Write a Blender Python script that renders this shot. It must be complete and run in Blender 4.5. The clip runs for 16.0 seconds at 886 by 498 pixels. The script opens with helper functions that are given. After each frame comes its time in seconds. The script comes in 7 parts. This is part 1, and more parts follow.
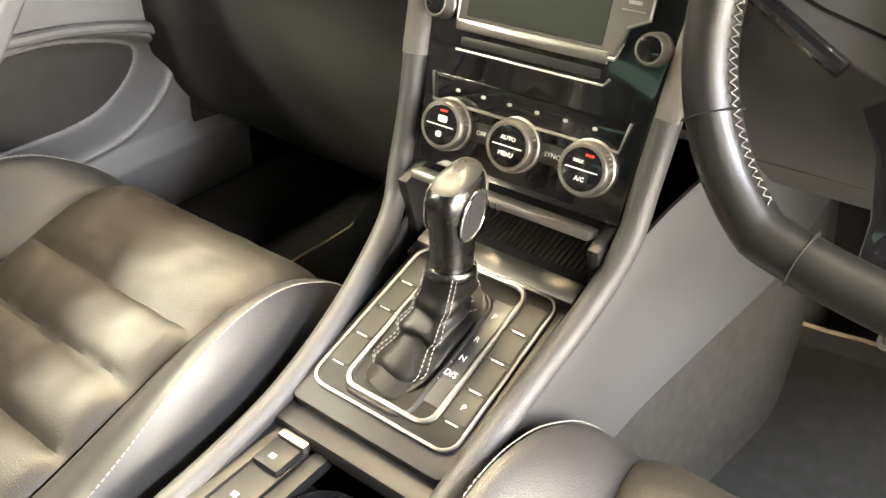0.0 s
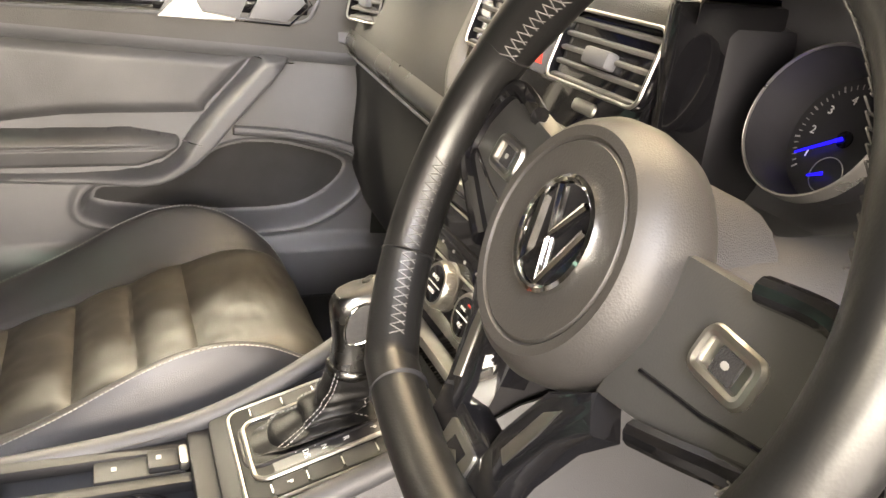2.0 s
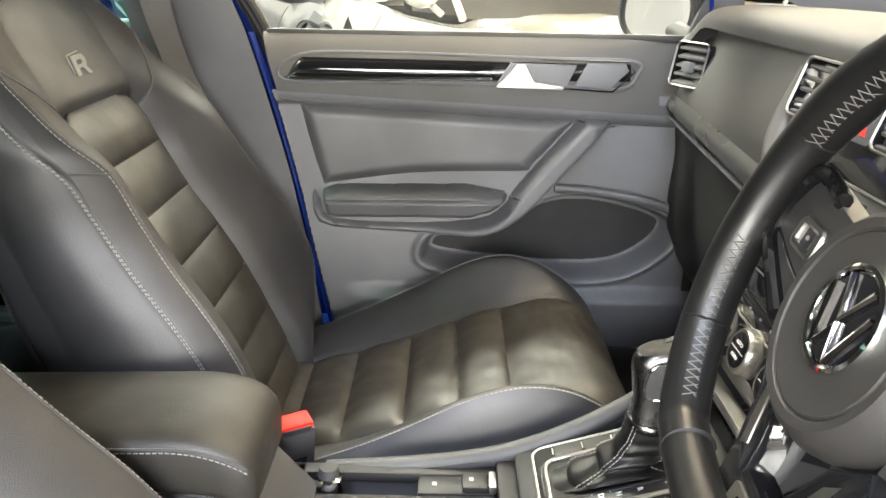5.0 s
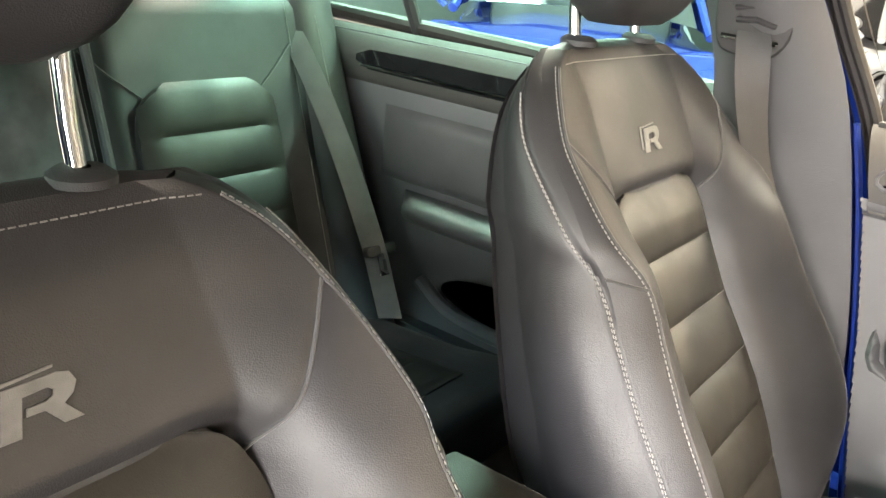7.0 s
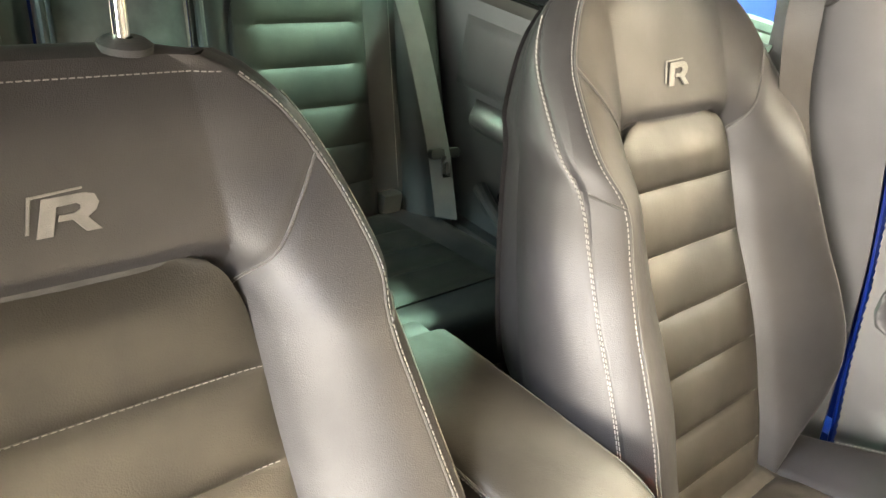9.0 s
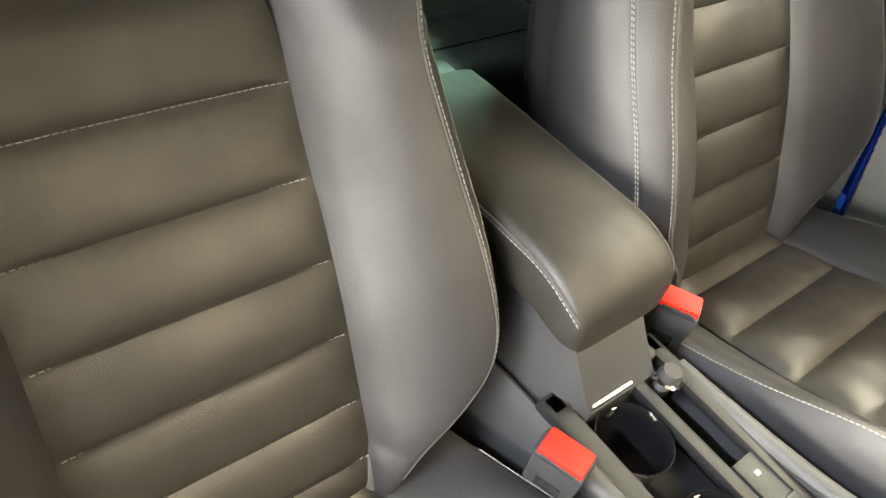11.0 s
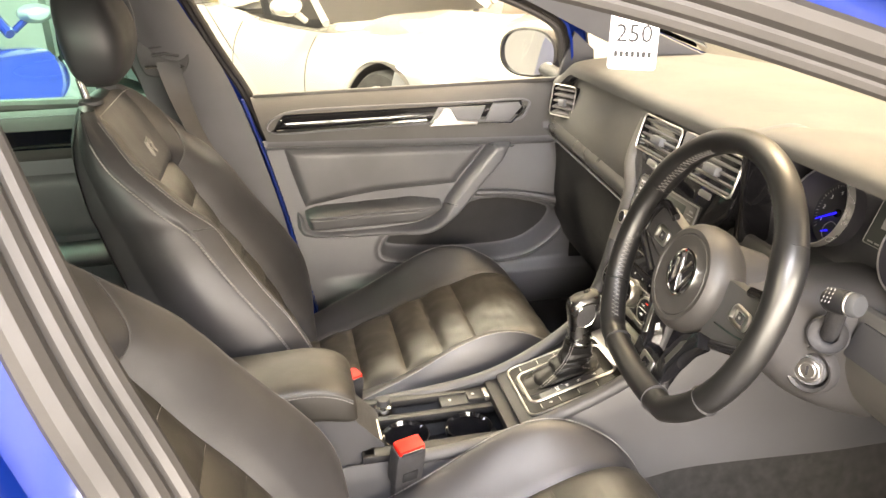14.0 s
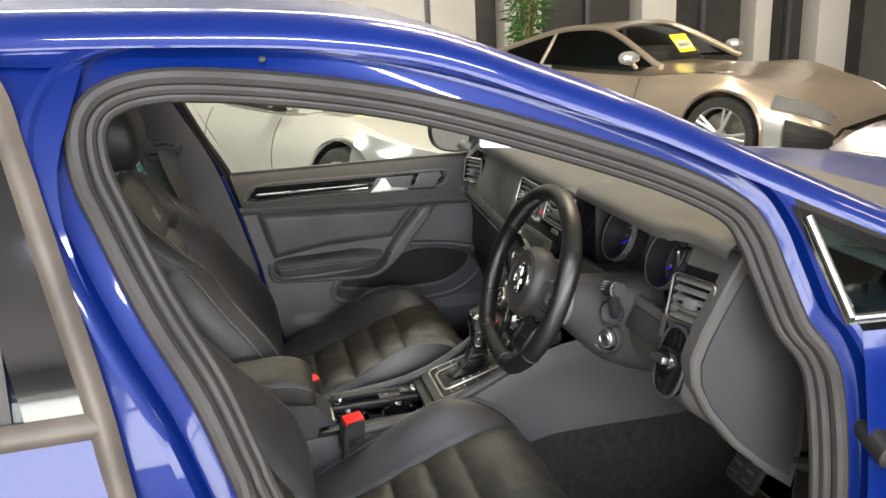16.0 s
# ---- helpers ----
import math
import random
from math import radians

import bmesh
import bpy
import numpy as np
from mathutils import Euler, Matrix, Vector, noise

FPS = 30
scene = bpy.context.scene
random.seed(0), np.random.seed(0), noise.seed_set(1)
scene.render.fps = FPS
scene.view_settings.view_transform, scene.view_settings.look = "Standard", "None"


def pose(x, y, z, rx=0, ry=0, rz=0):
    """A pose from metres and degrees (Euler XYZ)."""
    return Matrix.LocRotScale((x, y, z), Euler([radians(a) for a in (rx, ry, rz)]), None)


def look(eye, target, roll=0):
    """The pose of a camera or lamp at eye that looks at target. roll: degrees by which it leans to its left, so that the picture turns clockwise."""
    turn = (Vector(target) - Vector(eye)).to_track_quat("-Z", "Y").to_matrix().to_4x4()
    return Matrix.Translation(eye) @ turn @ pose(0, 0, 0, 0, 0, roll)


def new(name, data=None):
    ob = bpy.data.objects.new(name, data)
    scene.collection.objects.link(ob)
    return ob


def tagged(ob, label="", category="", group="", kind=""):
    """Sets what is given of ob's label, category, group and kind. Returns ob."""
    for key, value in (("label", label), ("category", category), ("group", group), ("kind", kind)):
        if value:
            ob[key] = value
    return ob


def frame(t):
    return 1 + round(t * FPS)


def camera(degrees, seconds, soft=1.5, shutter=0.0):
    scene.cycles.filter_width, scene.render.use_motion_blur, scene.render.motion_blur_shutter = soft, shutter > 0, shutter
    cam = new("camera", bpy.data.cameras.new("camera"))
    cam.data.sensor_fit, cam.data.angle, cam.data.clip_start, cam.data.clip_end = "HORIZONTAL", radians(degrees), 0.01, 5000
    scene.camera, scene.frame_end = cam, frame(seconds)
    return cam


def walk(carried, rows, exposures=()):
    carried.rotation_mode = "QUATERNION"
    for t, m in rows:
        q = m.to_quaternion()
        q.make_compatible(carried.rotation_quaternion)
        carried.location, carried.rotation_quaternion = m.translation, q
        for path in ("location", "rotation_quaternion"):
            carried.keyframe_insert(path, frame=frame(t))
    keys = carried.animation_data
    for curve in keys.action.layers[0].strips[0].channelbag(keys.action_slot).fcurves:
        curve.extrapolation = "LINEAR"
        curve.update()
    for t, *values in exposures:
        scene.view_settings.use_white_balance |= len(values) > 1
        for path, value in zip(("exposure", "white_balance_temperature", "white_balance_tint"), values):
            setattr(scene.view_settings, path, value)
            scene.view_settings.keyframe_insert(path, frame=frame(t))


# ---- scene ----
cam = camera(58.0, 16.0, soft=1.5)
EXPOSURES = [(0, 2.4, 7600, 9), (.5, 2.2, 7800, 11), (2.0, 1.9, 7800, 14), (3.2, 1.75, 7500, 14), (5.3, 1.5, 6600, 8), (7.0, 2.15, 7000, 12), (8.0, 2.55, 7300, 11), (8.7, 2.55, 7500, 11), (10.0, 2.2, 7300, 8), (12.3, 1.6, 7100, 6), (13.0, 2.2, 7500, 12), (14.0, 1.7, 7800, 14), (14.6, 1.1, 7000, 12), (15.2, .42, 6700, 9), (16.0, .12, 6600, 10)]
PATH = [
    (0, (-0.447, -0.350, 1.055), (0.878, 0.657, -0.055), -0.4),
    (0.5, (-0.417, -0.448, 1.055), (0.814, 0.867, 0.182), 4.1),
    (1, (-0.342, -0.544, 1.066), (0.689, 0.963, 0.248), 5.49),
    (1.5, (-0.264, -0.614, 1.057), (0.592, 1.027, 0.299), 7.15),
    (2, (-0.195, -0.668, 1.064), (0.554, 1.032, 0.323), 5.96),
    (2.5, (-0.138, -0.709, 1.072), (0.580, 1.012, 0.349), 3.49),
    (3, (-0.088, -0.741, 1.077), (0.633, 0.986, 0.372), 1.60),
    (3.2, (-0.075, -0.759, 1.078), (0.642, 0.972, 0.380), 1.24),
    (5.3, (-0.24, -0.712, 1.108), (-0.441, 1.159, 0.43), 1.3),
    (5.5, (-0.263, -0.689, 1.113), (-0.589, 1.165, 0.436), 1.6),
    (6, (-0.314, -0.62, 1.121), (-0.844, 1.19, 0.457), 3.5),
    (6.5, (-0.361, -0.568, 1.144), (-1.145, 1.15, 0.485), 5.4),
    (7, (-0.337, -0.535, 1.151), (-1.433, 0.981, 0.443), 6.3),
    (7.5, (-0.274, -0.527, 1.18), (-1.517, 0.845, 0.422), 6.7),
    (8, (-0.222, -0.524, 1.192), (-1.505, 0.803, 0.421), 7.7),
    (8.5, (-0.194, -0.529, 1.199), (-1.47, 0.779, 0.387), 8.8),
    (9, (-0.186, -0.534, 1.19), (-1.403, 0.747, 0.253), 11.0),
    (9.5, (-0.187, -0.528, 1.175), (-1.319, 0.709, 0.085), 13.9),
    (10, (-0.19, -0.536, 1.167), (-1.244, 0.656, -0.044), 16.9),
    (10.2, (-0.181, -0.537, 1.164), (-1.222, 0.619, -0.094), 17.3),
    (12.3, (-0.205, -0.639, 1.141), (-0.795, 0.607, -0.308), 9.8),
    (12.5, (-0.236, -0.667, 1.171), (-0.749, 0.69, -0.206), 5.9),
    (13, (-0.266, -0.786, 1.239), (-0.458, 0.846, 0.1), 2.2),
    (13.5, (-0.345, -0.977, 1.268), (-0.194, 0.792, 0.347), 1.75),
    (14, (-0.457, -1.173, 1.324), (-0.097, 0.650, 0.585), -1.4),
    (14.5, (-0.500, -1.369, 1.387), (-0.090, 0.498, 0.798), -4.3),
    (15, (-0.457, -1.617, 1.409), (-0.183, 0.285, 0.857), -3.0),
    (15.5, (-0.437, -1.706, 1.434), (-0.153, 0.191, 0.868), -2.7),
    (16, (-0.472, -1.691, 1.422), (-0.022, 0.17, 0.844), -2.8),
]
walk(cam, [(t, look(eye, target, roll)) for t, eye, target, roll in PATH], exposures=EXPOSURES)

# ---- light ----
world = bpy.data.worlds.new("showroom_sky")
scene.world = world
world.use_nodes = True
wn = world.node_tree.nodes
sky = wn.new("ShaderNodeTexSky")
sky.sky_type = "NISHITA"
sky.sun_disc = False
sky.sun_elevation = radians(42)
sky.sun_rotation = radians(200)
wn["Background"].inputs["Strength"].default_value = 0.12
world.node_tree.links.new(sky.outputs["Color"], wn["Background"].inputs["Color"])


def lamp(name, kind, energy, colour, where, target, size=(1, 1)):
    data = bpy.data.lights.new(name, kind)
    data.energy, data.color = energy, colour
    if kind == "AREA":
        data.shape, data.size, data.size_y = "RECTANGLE", size[0], size[1]
    if kind == "SUN":
        data.angle = radians(12)
    ob = new(name, data)
    ob.matrix_basis = look(where, target)
    return ob


lamp("sun", "SUN", 1.2, (1, .95, .88), (-4, -12, 11), (0, 0, 0))
WARM, NEUTRAL, COOL = (1, .84, .60), (.95, .95, .82), (.72, .81, 1)
# daylight that comes through the glazed front of the showroom
lamp("window_daylight", "AREA", 1650, (.98, .94, .92), (-.6, -7.7, 1.95), (-.6, 0, 1.9), (13, 2.4))
# tubes in the ceiling, unseen; their spots are made up to light the cabin
TUBES = [(-.6, -3.5), (-3.2, 0.6), (-1.6, 2.6), (.5, 2.7), (1.25, .7), (4.9, 1.4), (-3.0, 3.8), (1.4, 4.4), (5.2, 5.0), (4.6, -2.4), (-4.0, -2.6)]
# uneven powers lift dark parts; the cool -3.5 tube is added for bolster sheen
TUBE_POWER = {(4.6, -2.4): 50, (1.25, .7): 100, (4.9, 1.4): 55, (.5, 2.7): 70, (1.4, 4.4): 60, (-3.0, 3.8): 80, (-1.6, 2.6): 130, (-3.2, .6): 200, (-.6, -3.5): 250}
for tx, ty in TUBES:
    lamp("ceiling_fill_tube", "AREA", TUBE_POWER.get((tx, ty), 115), COOL if ty < -3 else WARM if tx > 1 else NEUTRAL, (tx, ty, 3.38), (tx, ty, 0), (1.9, .32))

# ---- materials ----
def material(name, colour, rough=.5, metal=0.0, grain=0.0, scale=300.0, vary=.08, patch=6.0, coat=0.0, spec=.5, second=None, sheen=0.0, cells=False, crease=0.0):
    """A surface with colour and gloss that vary at a coarse scale, and a fine relief."""
    m = bpy.data.materials.new(name)
    m.use_nodes = True
    n, l = m.node_tree.nodes, m.node_tree.links
    p = n["Principled BSDF"]
    p.inputs["Metallic"].default_value = metal
    p.inputs["Specular IOR Level"].default_value = spec
    p.inputs["Coat Weight"].default_value = coat
    p.inputs["Coat Roughness"].default_value = .04
    p.inputs["Sheen Weight"].default_value = sheen
    at = n.new("ShaderNodeTexCoord")
    big = n.new("ShaderNodeTexNoise")
    big.inputs["Scale"].default_value, big.inputs["Detail"].default_value = patch, 5
    l.new(at.outputs["Object"], big.inputs["Vector"])
    mix = n.new("ShaderNodeMixRGB")
    other = second or [c * (1 - 3 * vary) for c in colour]
    mix.inputs[1].default_value = (*[min(1, c * (1 + vary)) for c in colour], 1)
    mix.inputs[2].default_value = (*other, 1)
    ramp = n.new("ShaderNodeMapRange")
    ramp.inputs[1].default_value, ramp.inputs[2].default_value = .35, .7
    l.new(big.outputs["Fac"], ramp.inputs[0])
    l.new(ramp.outputs[0], mix.inputs[0])
    l.new(mix.outputs[0], p.inputs["Base Color"])
    gloss = n.new("ShaderNodeMapRange")
    gloss.inputs[1].default_value, gloss.inputs[2].default_value = .3, .7
    gloss.inputs[3].default_value, gloss.inputs[4].default_value = rough * (1 - 1.4 * vary), min(1, rough * (1 + 1.4 * vary))
    l.new(big.outputs["Fac"], gloss.inputs[0])
    l.new(gloss.outputs[0], p.inputs["Roughness"])
    if grain:
        fine = n.new("ShaderNodeTexVoronoi" if cells else "ShaderNodeTexNoise")
        fine.inputs["Scale"].default_value = scale
        l.new(at.outputs["Object"], fine.inputs["Vector"])
        bump = n.new("ShaderNodeBump")
        bump.inputs["Strength"].default_value, bump.inputs["Distance"].default_value = grain, .001
        l.new(fine.outputs[0], bump.inputs["Height"])
        l.new(bump.outputs["Normal"], p.inputs["Normal"])
    if grain and crease:
        # soft folds pulled across the hide
        pull = n.new("ShaderNodeMapping")
        pull.inputs["Scale"].default_value = (20, 9, 14)
        pull.inputs["Rotation"].default_value = (.3, .2, .5)
        fold = n.new("ShaderNodeTexNoise")
        fold.inputs["Scale"].default_value, fold.inputs["Detail"].default_value, fold.inputs["Distortion"].default_value = 1.0, 3, .2
        l.new(at.outputs["Object"], pull.inputs["Vector"])
        l.new(pull.outputs[0], fold.inputs["Vector"])
        wide = n.new("ShaderNodeBump")
        wide.inputs["Strength"].default_value, wide.inputs["Distance"].default_value = crease, .01
        l.new(fold.outputs["Fac"], wide.inputs["Height"])
        l.new(wide.outputs["Normal"], bump.inputs["Normal"])
    return m


def glass(name, colour=(1, 1, 1), rough=0.0):
    """A thin pane: mostly clear, mirror-like at a slant."""
    m = bpy.data.materials.new(name)
    m.use_nodes = True
    n, l = m.node_tree.nodes, m.node_tree.links
    clear, shine, mix = n.new("ShaderNodeBsdfTransparent"), n.new("ShaderNodeBsdfGlossy"), n.new("ShaderNodeMixShader")
    clear.inputs["Color"].default_value = (*colour, 1)
    shine.inputs["Roughness"].default_value = rough
    fres = n.new("ShaderNodeFresnel")
    fres.inputs["IOR"].default_value = 1.45
    l.new(fres.outputs[0], mix.inputs[0])
    l.new(clear.outputs[0], mix.inputs[1])
    l.new(shine.outputs[0], mix.inputs[2])
    l.new(mix.outputs[0], n["Material Output"].inputs["Surface"])
    return m


def glow(name, colour, strength):
    m = bpy.data.materials.new(name)
    m.use_nodes = True
    n = m.node_tree.nodes
    p = n["Principled BSDF"]
    p.inputs["Base Color"].default_value = (*[c * .6 for c in colour], 1)
    p.inputs["Emission Color"].default_value = (*colour, 1)
    p.inputs["Emission Strength"].default_value = strength
    return m


LEATHER = material("black_leather", (.0235, .0230, .0245), .48, grain=.22, scale=850, vary=.12, patch=9, cells=True, spec=.55, crease=.06)
LEATHER_SOFT = material("worn_leather", (.0185, .0168, .0138), .50, grain=.24, scale=700, vary=.14, patch=14, cells=True, spec=.5, crease=.10)
RIM_LEATHER = material("polished_leather", (.007, .007, .007), .36, grain=.05, scale=700, vary=.14, patch=18, cells=True, spec=.5)
TUNNEL = material("tunnel_plastic", (.032, .033, .036), .5, grain=.3, scale=900, vary=.06, patch=6, cells=True)
# near-black base: the shade inside the door pockets is put into the colour
POCKET_SHADE = material("pocket_shade", (.007, .007, .0075), .75, grain=.3, scale=900, vary=.1, patch=8)
HUB = material("hub_plastic", (.026, .0245, .023), .5, grain=.12, scale=900, vary=.05, patch=8, cells=True)
KEYPAD = material("keypad_plastic", (.042, .042, .042), .42, grain=.1, scale=900, vary=.05, patch=12)
COLUMN = material("column_plastic", (.034, .033, .033), .55, spec=.3, grain=.15, scale=900, vary=.06, patch=8, cells=True)
KNOB_METAL = material("satin_knob_metal", (.115, .115, .113), .27, metal=1, vary=.06, patch=40)
CARBON = material("woven_grip", (.020, .020, .021), .42, grain=.6, scale=900, vary=.15, patch=300)
CAP_BROWN = material("knob_cap_plastic", (.024, .023, .021), .42, vary=.06, patch=60)
TIP_GREY = material("stalk_tip_plastic", (.035, .037, .040), .6, spec=.3, vary=.05, patch=30)
SUEDE = material("microfibre", (.042, .042, .041), .8, grain=.25, scale=1500, vary=.12, patch=20, sheen=.3)
PLASTIC = material("grained_plastic", (.028, .028, .030), .55, spec=.32, grain=.35, scale=1100, vary=.08, patch=5, cells=True)
SOFT_DASH = material("soft_dash_foam", (.052, .050, .047), .62, grain=.4, scale=800, vary=.06, patch=4, cells=True)
GREY_TRIM = material("grey_door_plastic", (.096, .097, .102), .48, grain=.3, scale=1000, vary=.07, patch=5, cells=True)
PILLAR = material("pillar_plastic", (.062, .062, .066), .55, grain=.3, scale=1000, vary=.07, patch=5, cells=True)
VINYL = material("door_vinyl", (.078, .078, .081), .44, grain=.25, scale=800, vary=.08, patch=7, cells=True)
DECOR = material("brushed_decor", (.10, .098, .092), .28, metal=.6, vary=.05, patch=8)
CONSOLE = material("console_black", (.011, .011, .012), .45, spec=.25, grain=.15, scale=1000, vary=.08, patch=10, cells=True)
RING = material("satin_chrome_ring", (.62, .61, .59), .28, metal=.9, vary=.03, patch=40)
NET = material("rim_thread", (.10, .098, .094), .8, vary=.05, patch=200)
BOOT = material("boot_leather", (.0045, .0045, .0045), .42, spec=.24, grain=.2, scale=700, vary=.1, patch=20, cells=True)
PLATE = material("gear_plate_black", (.005, .005, .005), .45, spec=.15, vary=.08, patch=20)
SLAT = material("vent_slat_plastic", (.11, .105, .098), .5, vary=.05, patch=20)
GLOSS = material("piano_black", (.006, .006, .007), .06, coat=.6, vary=.05, patch=25)
FRAME_TRIM = material("window_frame_trim", (.075, .062, .050), .5, grain=.1, scale=300, vary=.12, patch=12)
RUBBER = material("seal_rubber", (.022, .020, .018), .6, grain=.12, scale=260, vary=.1, patch=10)
CHROME = material("chrome", (.78, .78, .76), .09, metal=1, vary=.04, patch=30)
SATIN = material("satin_silver", (.46, .45, .425), .32, metal=1, vary=.05, patch=30)
HANDLE = material("satin_door_handle", (.52, .51, .49), .38, metal=1, vary=.04, patch=30)
BLUE = material("metallic_blue_paint", (.0010, .0125, .118), .35, metal=.15, spec=.15, grain=.03, scale=2500, vary=.06, patch=2, coat=.55)
CARPET = material("black_carpet", (.0085, .0083, .0080), .95, grain=1.0, scale=900, vary=.08, patch=60)
MAT_EDGE = material("mat_piping", (.22, .17, .11), .8, vary=.1, patch=30)
THREAD = material("pale_thread", (.22, .215, .205), .8, vary=.05, patch=200)
LOGO = material("silver_embroidery", (.17, .165, .155), .5, grain=.5, scale=1800, vary=.08, patch=60)
RED = material("red_plastic", (.55, .012, .007), .5, spec=.2, vary=.05, patch=40)
BELT = material("seat_belt_webbing", (.10, .10, .10), .5, grain=.6, scale=700, vary=.1, patch=12)
BELT_DARK = material("dark_belt_webbing", (.016, .016, .017), .6, grain=.6, scale=700, vary=.1, patch=12)
RAIL = material("stack_rail_plastic", (.095, .090, .084), .5, grain=.25, scale=900, vary=.06, patch=6, cells=True)
BEZEL = material("screen_bezel", (.13, .125, .115), .4, vary=.05, patch=15)
# darker than the other plastics: the dashboard's shadow is put into this colour
GLOVE_SHADE = material("glovebox_shaded_plastic", (.0085, .0085, .009), .6, spec=.3, grain=.35, scale=1000, vary=.08, patch=5, cells=True)
SCREEN = material("unlit_screen", (.030, .036, .031), .32, vary=.05, patch=10)
RECESS = material("cluster_surround", (.060, .061, .066), .40, vary=.05, patch=20)
DIAL = material("dial_black", (.018, .018, .021), .4, vary=.05, patch=20)
WHITE_PRINT = material("white_print", (.75, .75, .75), .6, vary=.02, patch=20)
GREY_PRINT = material("grey_print", (.30, .30, .29), .6, vary=.02, patch=20)
RED_PRINT = material("red_print", (.75, .04, .03), .5, vary=.02, patch=20)
NEEDLE = glow("blue_needle", (.001, .001, 1.0), .75)
HAZARD = glow("hazard_red", (.9, .03, .02), .35)
CLEAR = glass("clear_glass", (.93, .96, .94))
GREEN_GLASS = glass("green_privacy_glass", (.36, .70, .66))
DARK_GLASS = glass("dark_privacy_glass", (.22, .34, .31))
MIRROR = material("mirror_silver", (.85, .86, .86), .02, metal=1, vary=.01, patch=5)
HEADLINER = material("headliner_cloth", (.10, .10, .10), .9, grain=.4, scale=900, vary=.06, patch=8)


# ---- building ----
CY = -.015  # the car's middle line


def thing(name, label, category, base=(0, 0, 0), group="", kind=""):
    ob = new(name)
    ob.empty_display_size = .05
    ob.matrix_basis = Matrix.Translation(base)
    return tagged(ob, label, category, group, kind)


def part(name, bm, mat, parent=None, label="", smooth=True, sharp=35):
    """Links a bmesh, in world metres, as one mesh under a thing or a part."""
    me = bpy.data.meshes.new(name)
    bmesh.ops.recalc_face_normals(bm, faces=bm.faces)
    if smooth:
        lim = radians(sharp)
        for f in bm.faces:
            f.smooth = True
        for e in bm.edges:
            e.smooth = len(e.link_faces) != 2 or e.calc_face_angle(0) < lim
    bm.to_mesh(me)
    bm.free()
    me.materials.append(mat)
    ob = new(name, me)
    if parent is not None:
        ob.parent = parent
        if parent.parent is None:
            ob.matrix_parent_inverse = parent.matrix_basis.inverted()
    return tagged(ob, label)


def lerp(a, b, t):
    return a + (b - a) * t


def step(a, b, x):
    t = min(1, max(0, (x - a) / (b - a)))
    return t * t * (3 - 2 * t)


def curve_of(keys):
    """A smooth function through (x, value) keys."""
    xs, ys = [k[0] for k in keys], [k[1] for k in keys]
    ms = []
    for i in range(len(xs)):
        a, b = max(0, i - 1), min(len(xs) - 1, i + 1)
        ms.append((ys[b] - ys[a]) / (xs[b] - xs[a]))

    def f(x):
        x = min(xs[-1], max(xs[0], x))
        i = max(k for k in range(len(xs) - 1) if xs[k] <= x)
        h = xs[i + 1] - xs[i]
        t = (x - xs[i]) / h
        return ((2 * t ** 3 - 3 * t * t + 1) * ys[i] + (t ** 3 - 2 * t * t + t) * h * ms[i]
                + (3 * t * t - 2 * t ** 3) * ys[i + 1] + (t ** 3 - t * t) * h * ms[i + 1])
    return f


def spline(points, n=8, closed=False):
    """Catmull-Rom through points, n steps a span."""
    pts = [Vector(p) for p in points]
    out, k = [], len(pts)
    for i in range(k if closed else k - 1):
        if closed:
            a, b, c, d = pts[i - 1], pts[i], pts[(i + 1) % k], pts[(i + 2) % k]
        else:
            a, b, c, d = pts[max(0, i - 1)], pts[i], pts[i + 1], pts[min(k - 1, i + 2)]
        for j in range(n):
            t = j / n
            out.append(.5 * (2 * b + (c - a) * t + (2 * a - 5 * b + 4 * c - d) * t * t + (3 * b - a - 3 * c + d) * t ** 3))
    if not closed:
        out.append(pts[-1])
    return out


def loft(rings, closed_ring=True, caps=True, closed_path=False, bm=None):
    bm = bm or bmesh.new()
    vs = [[bm.verts.new(p) for p in r] for r in rings]
    n = len(vs[0])
    for i in range(len(vs) if closed_path else len(vs) - 1):
        a, b = vs[i], vs[(i + 1) % len(vs)]
        for j in range(n if closed_ring else n - 1):
            k = (j + 1) % n
            bm.faces.new((a[j], a[k], b[k], b[j]))
    if caps and closed_ring and not closed_path:
        bm.faces.new(vs[0][::-1])
        bm.faces.new(vs[-1])
    return bm


def sheet(f, nu, nv, thick=0.0, bm=None, u0=0, u1=1, v0=0, v1=1):
    """A patch f(u, v) -> place; thick gives it a back."""
    g = [[Vector(f(lerp(u0, u1, i / nu), lerp(v0, v1, j / nv))) for i in range(nu + 1)] for j in range(nv + 1)]
    bm = loft(g, closed_ring=False, caps=False, bm=bm)
    if thick:
        bmesh.ops.recalc_face_normals(bm, faces=bm.faces)
        bmesh.ops.solidify(bm, geom=bm.faces[:], thickness=thick)
    return bm


def tube(points, r, n=10, closed=False, flat=1.0, up=(0, 0, 1), bm=None, radii=None):
    """Sweeps a round or oval section along points."""
    pts = [Vector(p) for p in points]
    rings, last = [], Vector(up)
    for i, p in enumerate(pts):
        a = pts[i - 1] if i or closed else p
        b = pts[(i + 1) % len(pts)] if i < len(pts) - 1 or closed else p
        d = (b - a).normalized()
        s = d.cross(last)
        if s.length < 1e-4:
            s = d.cross(Vector((1, .3, 0)))
        s.normalize()
        w = s.cross(d).normalized()
        last = w
        rr = radii[i] if radii else r
        rings.append([p + s * rr * math.cos(2 * math.pi * k / n) + w * rr * flat * math.sin(2 * math.pi * k / n) for k in range(n)])
    return loft(rings, closed_path=closed, bm=bm)


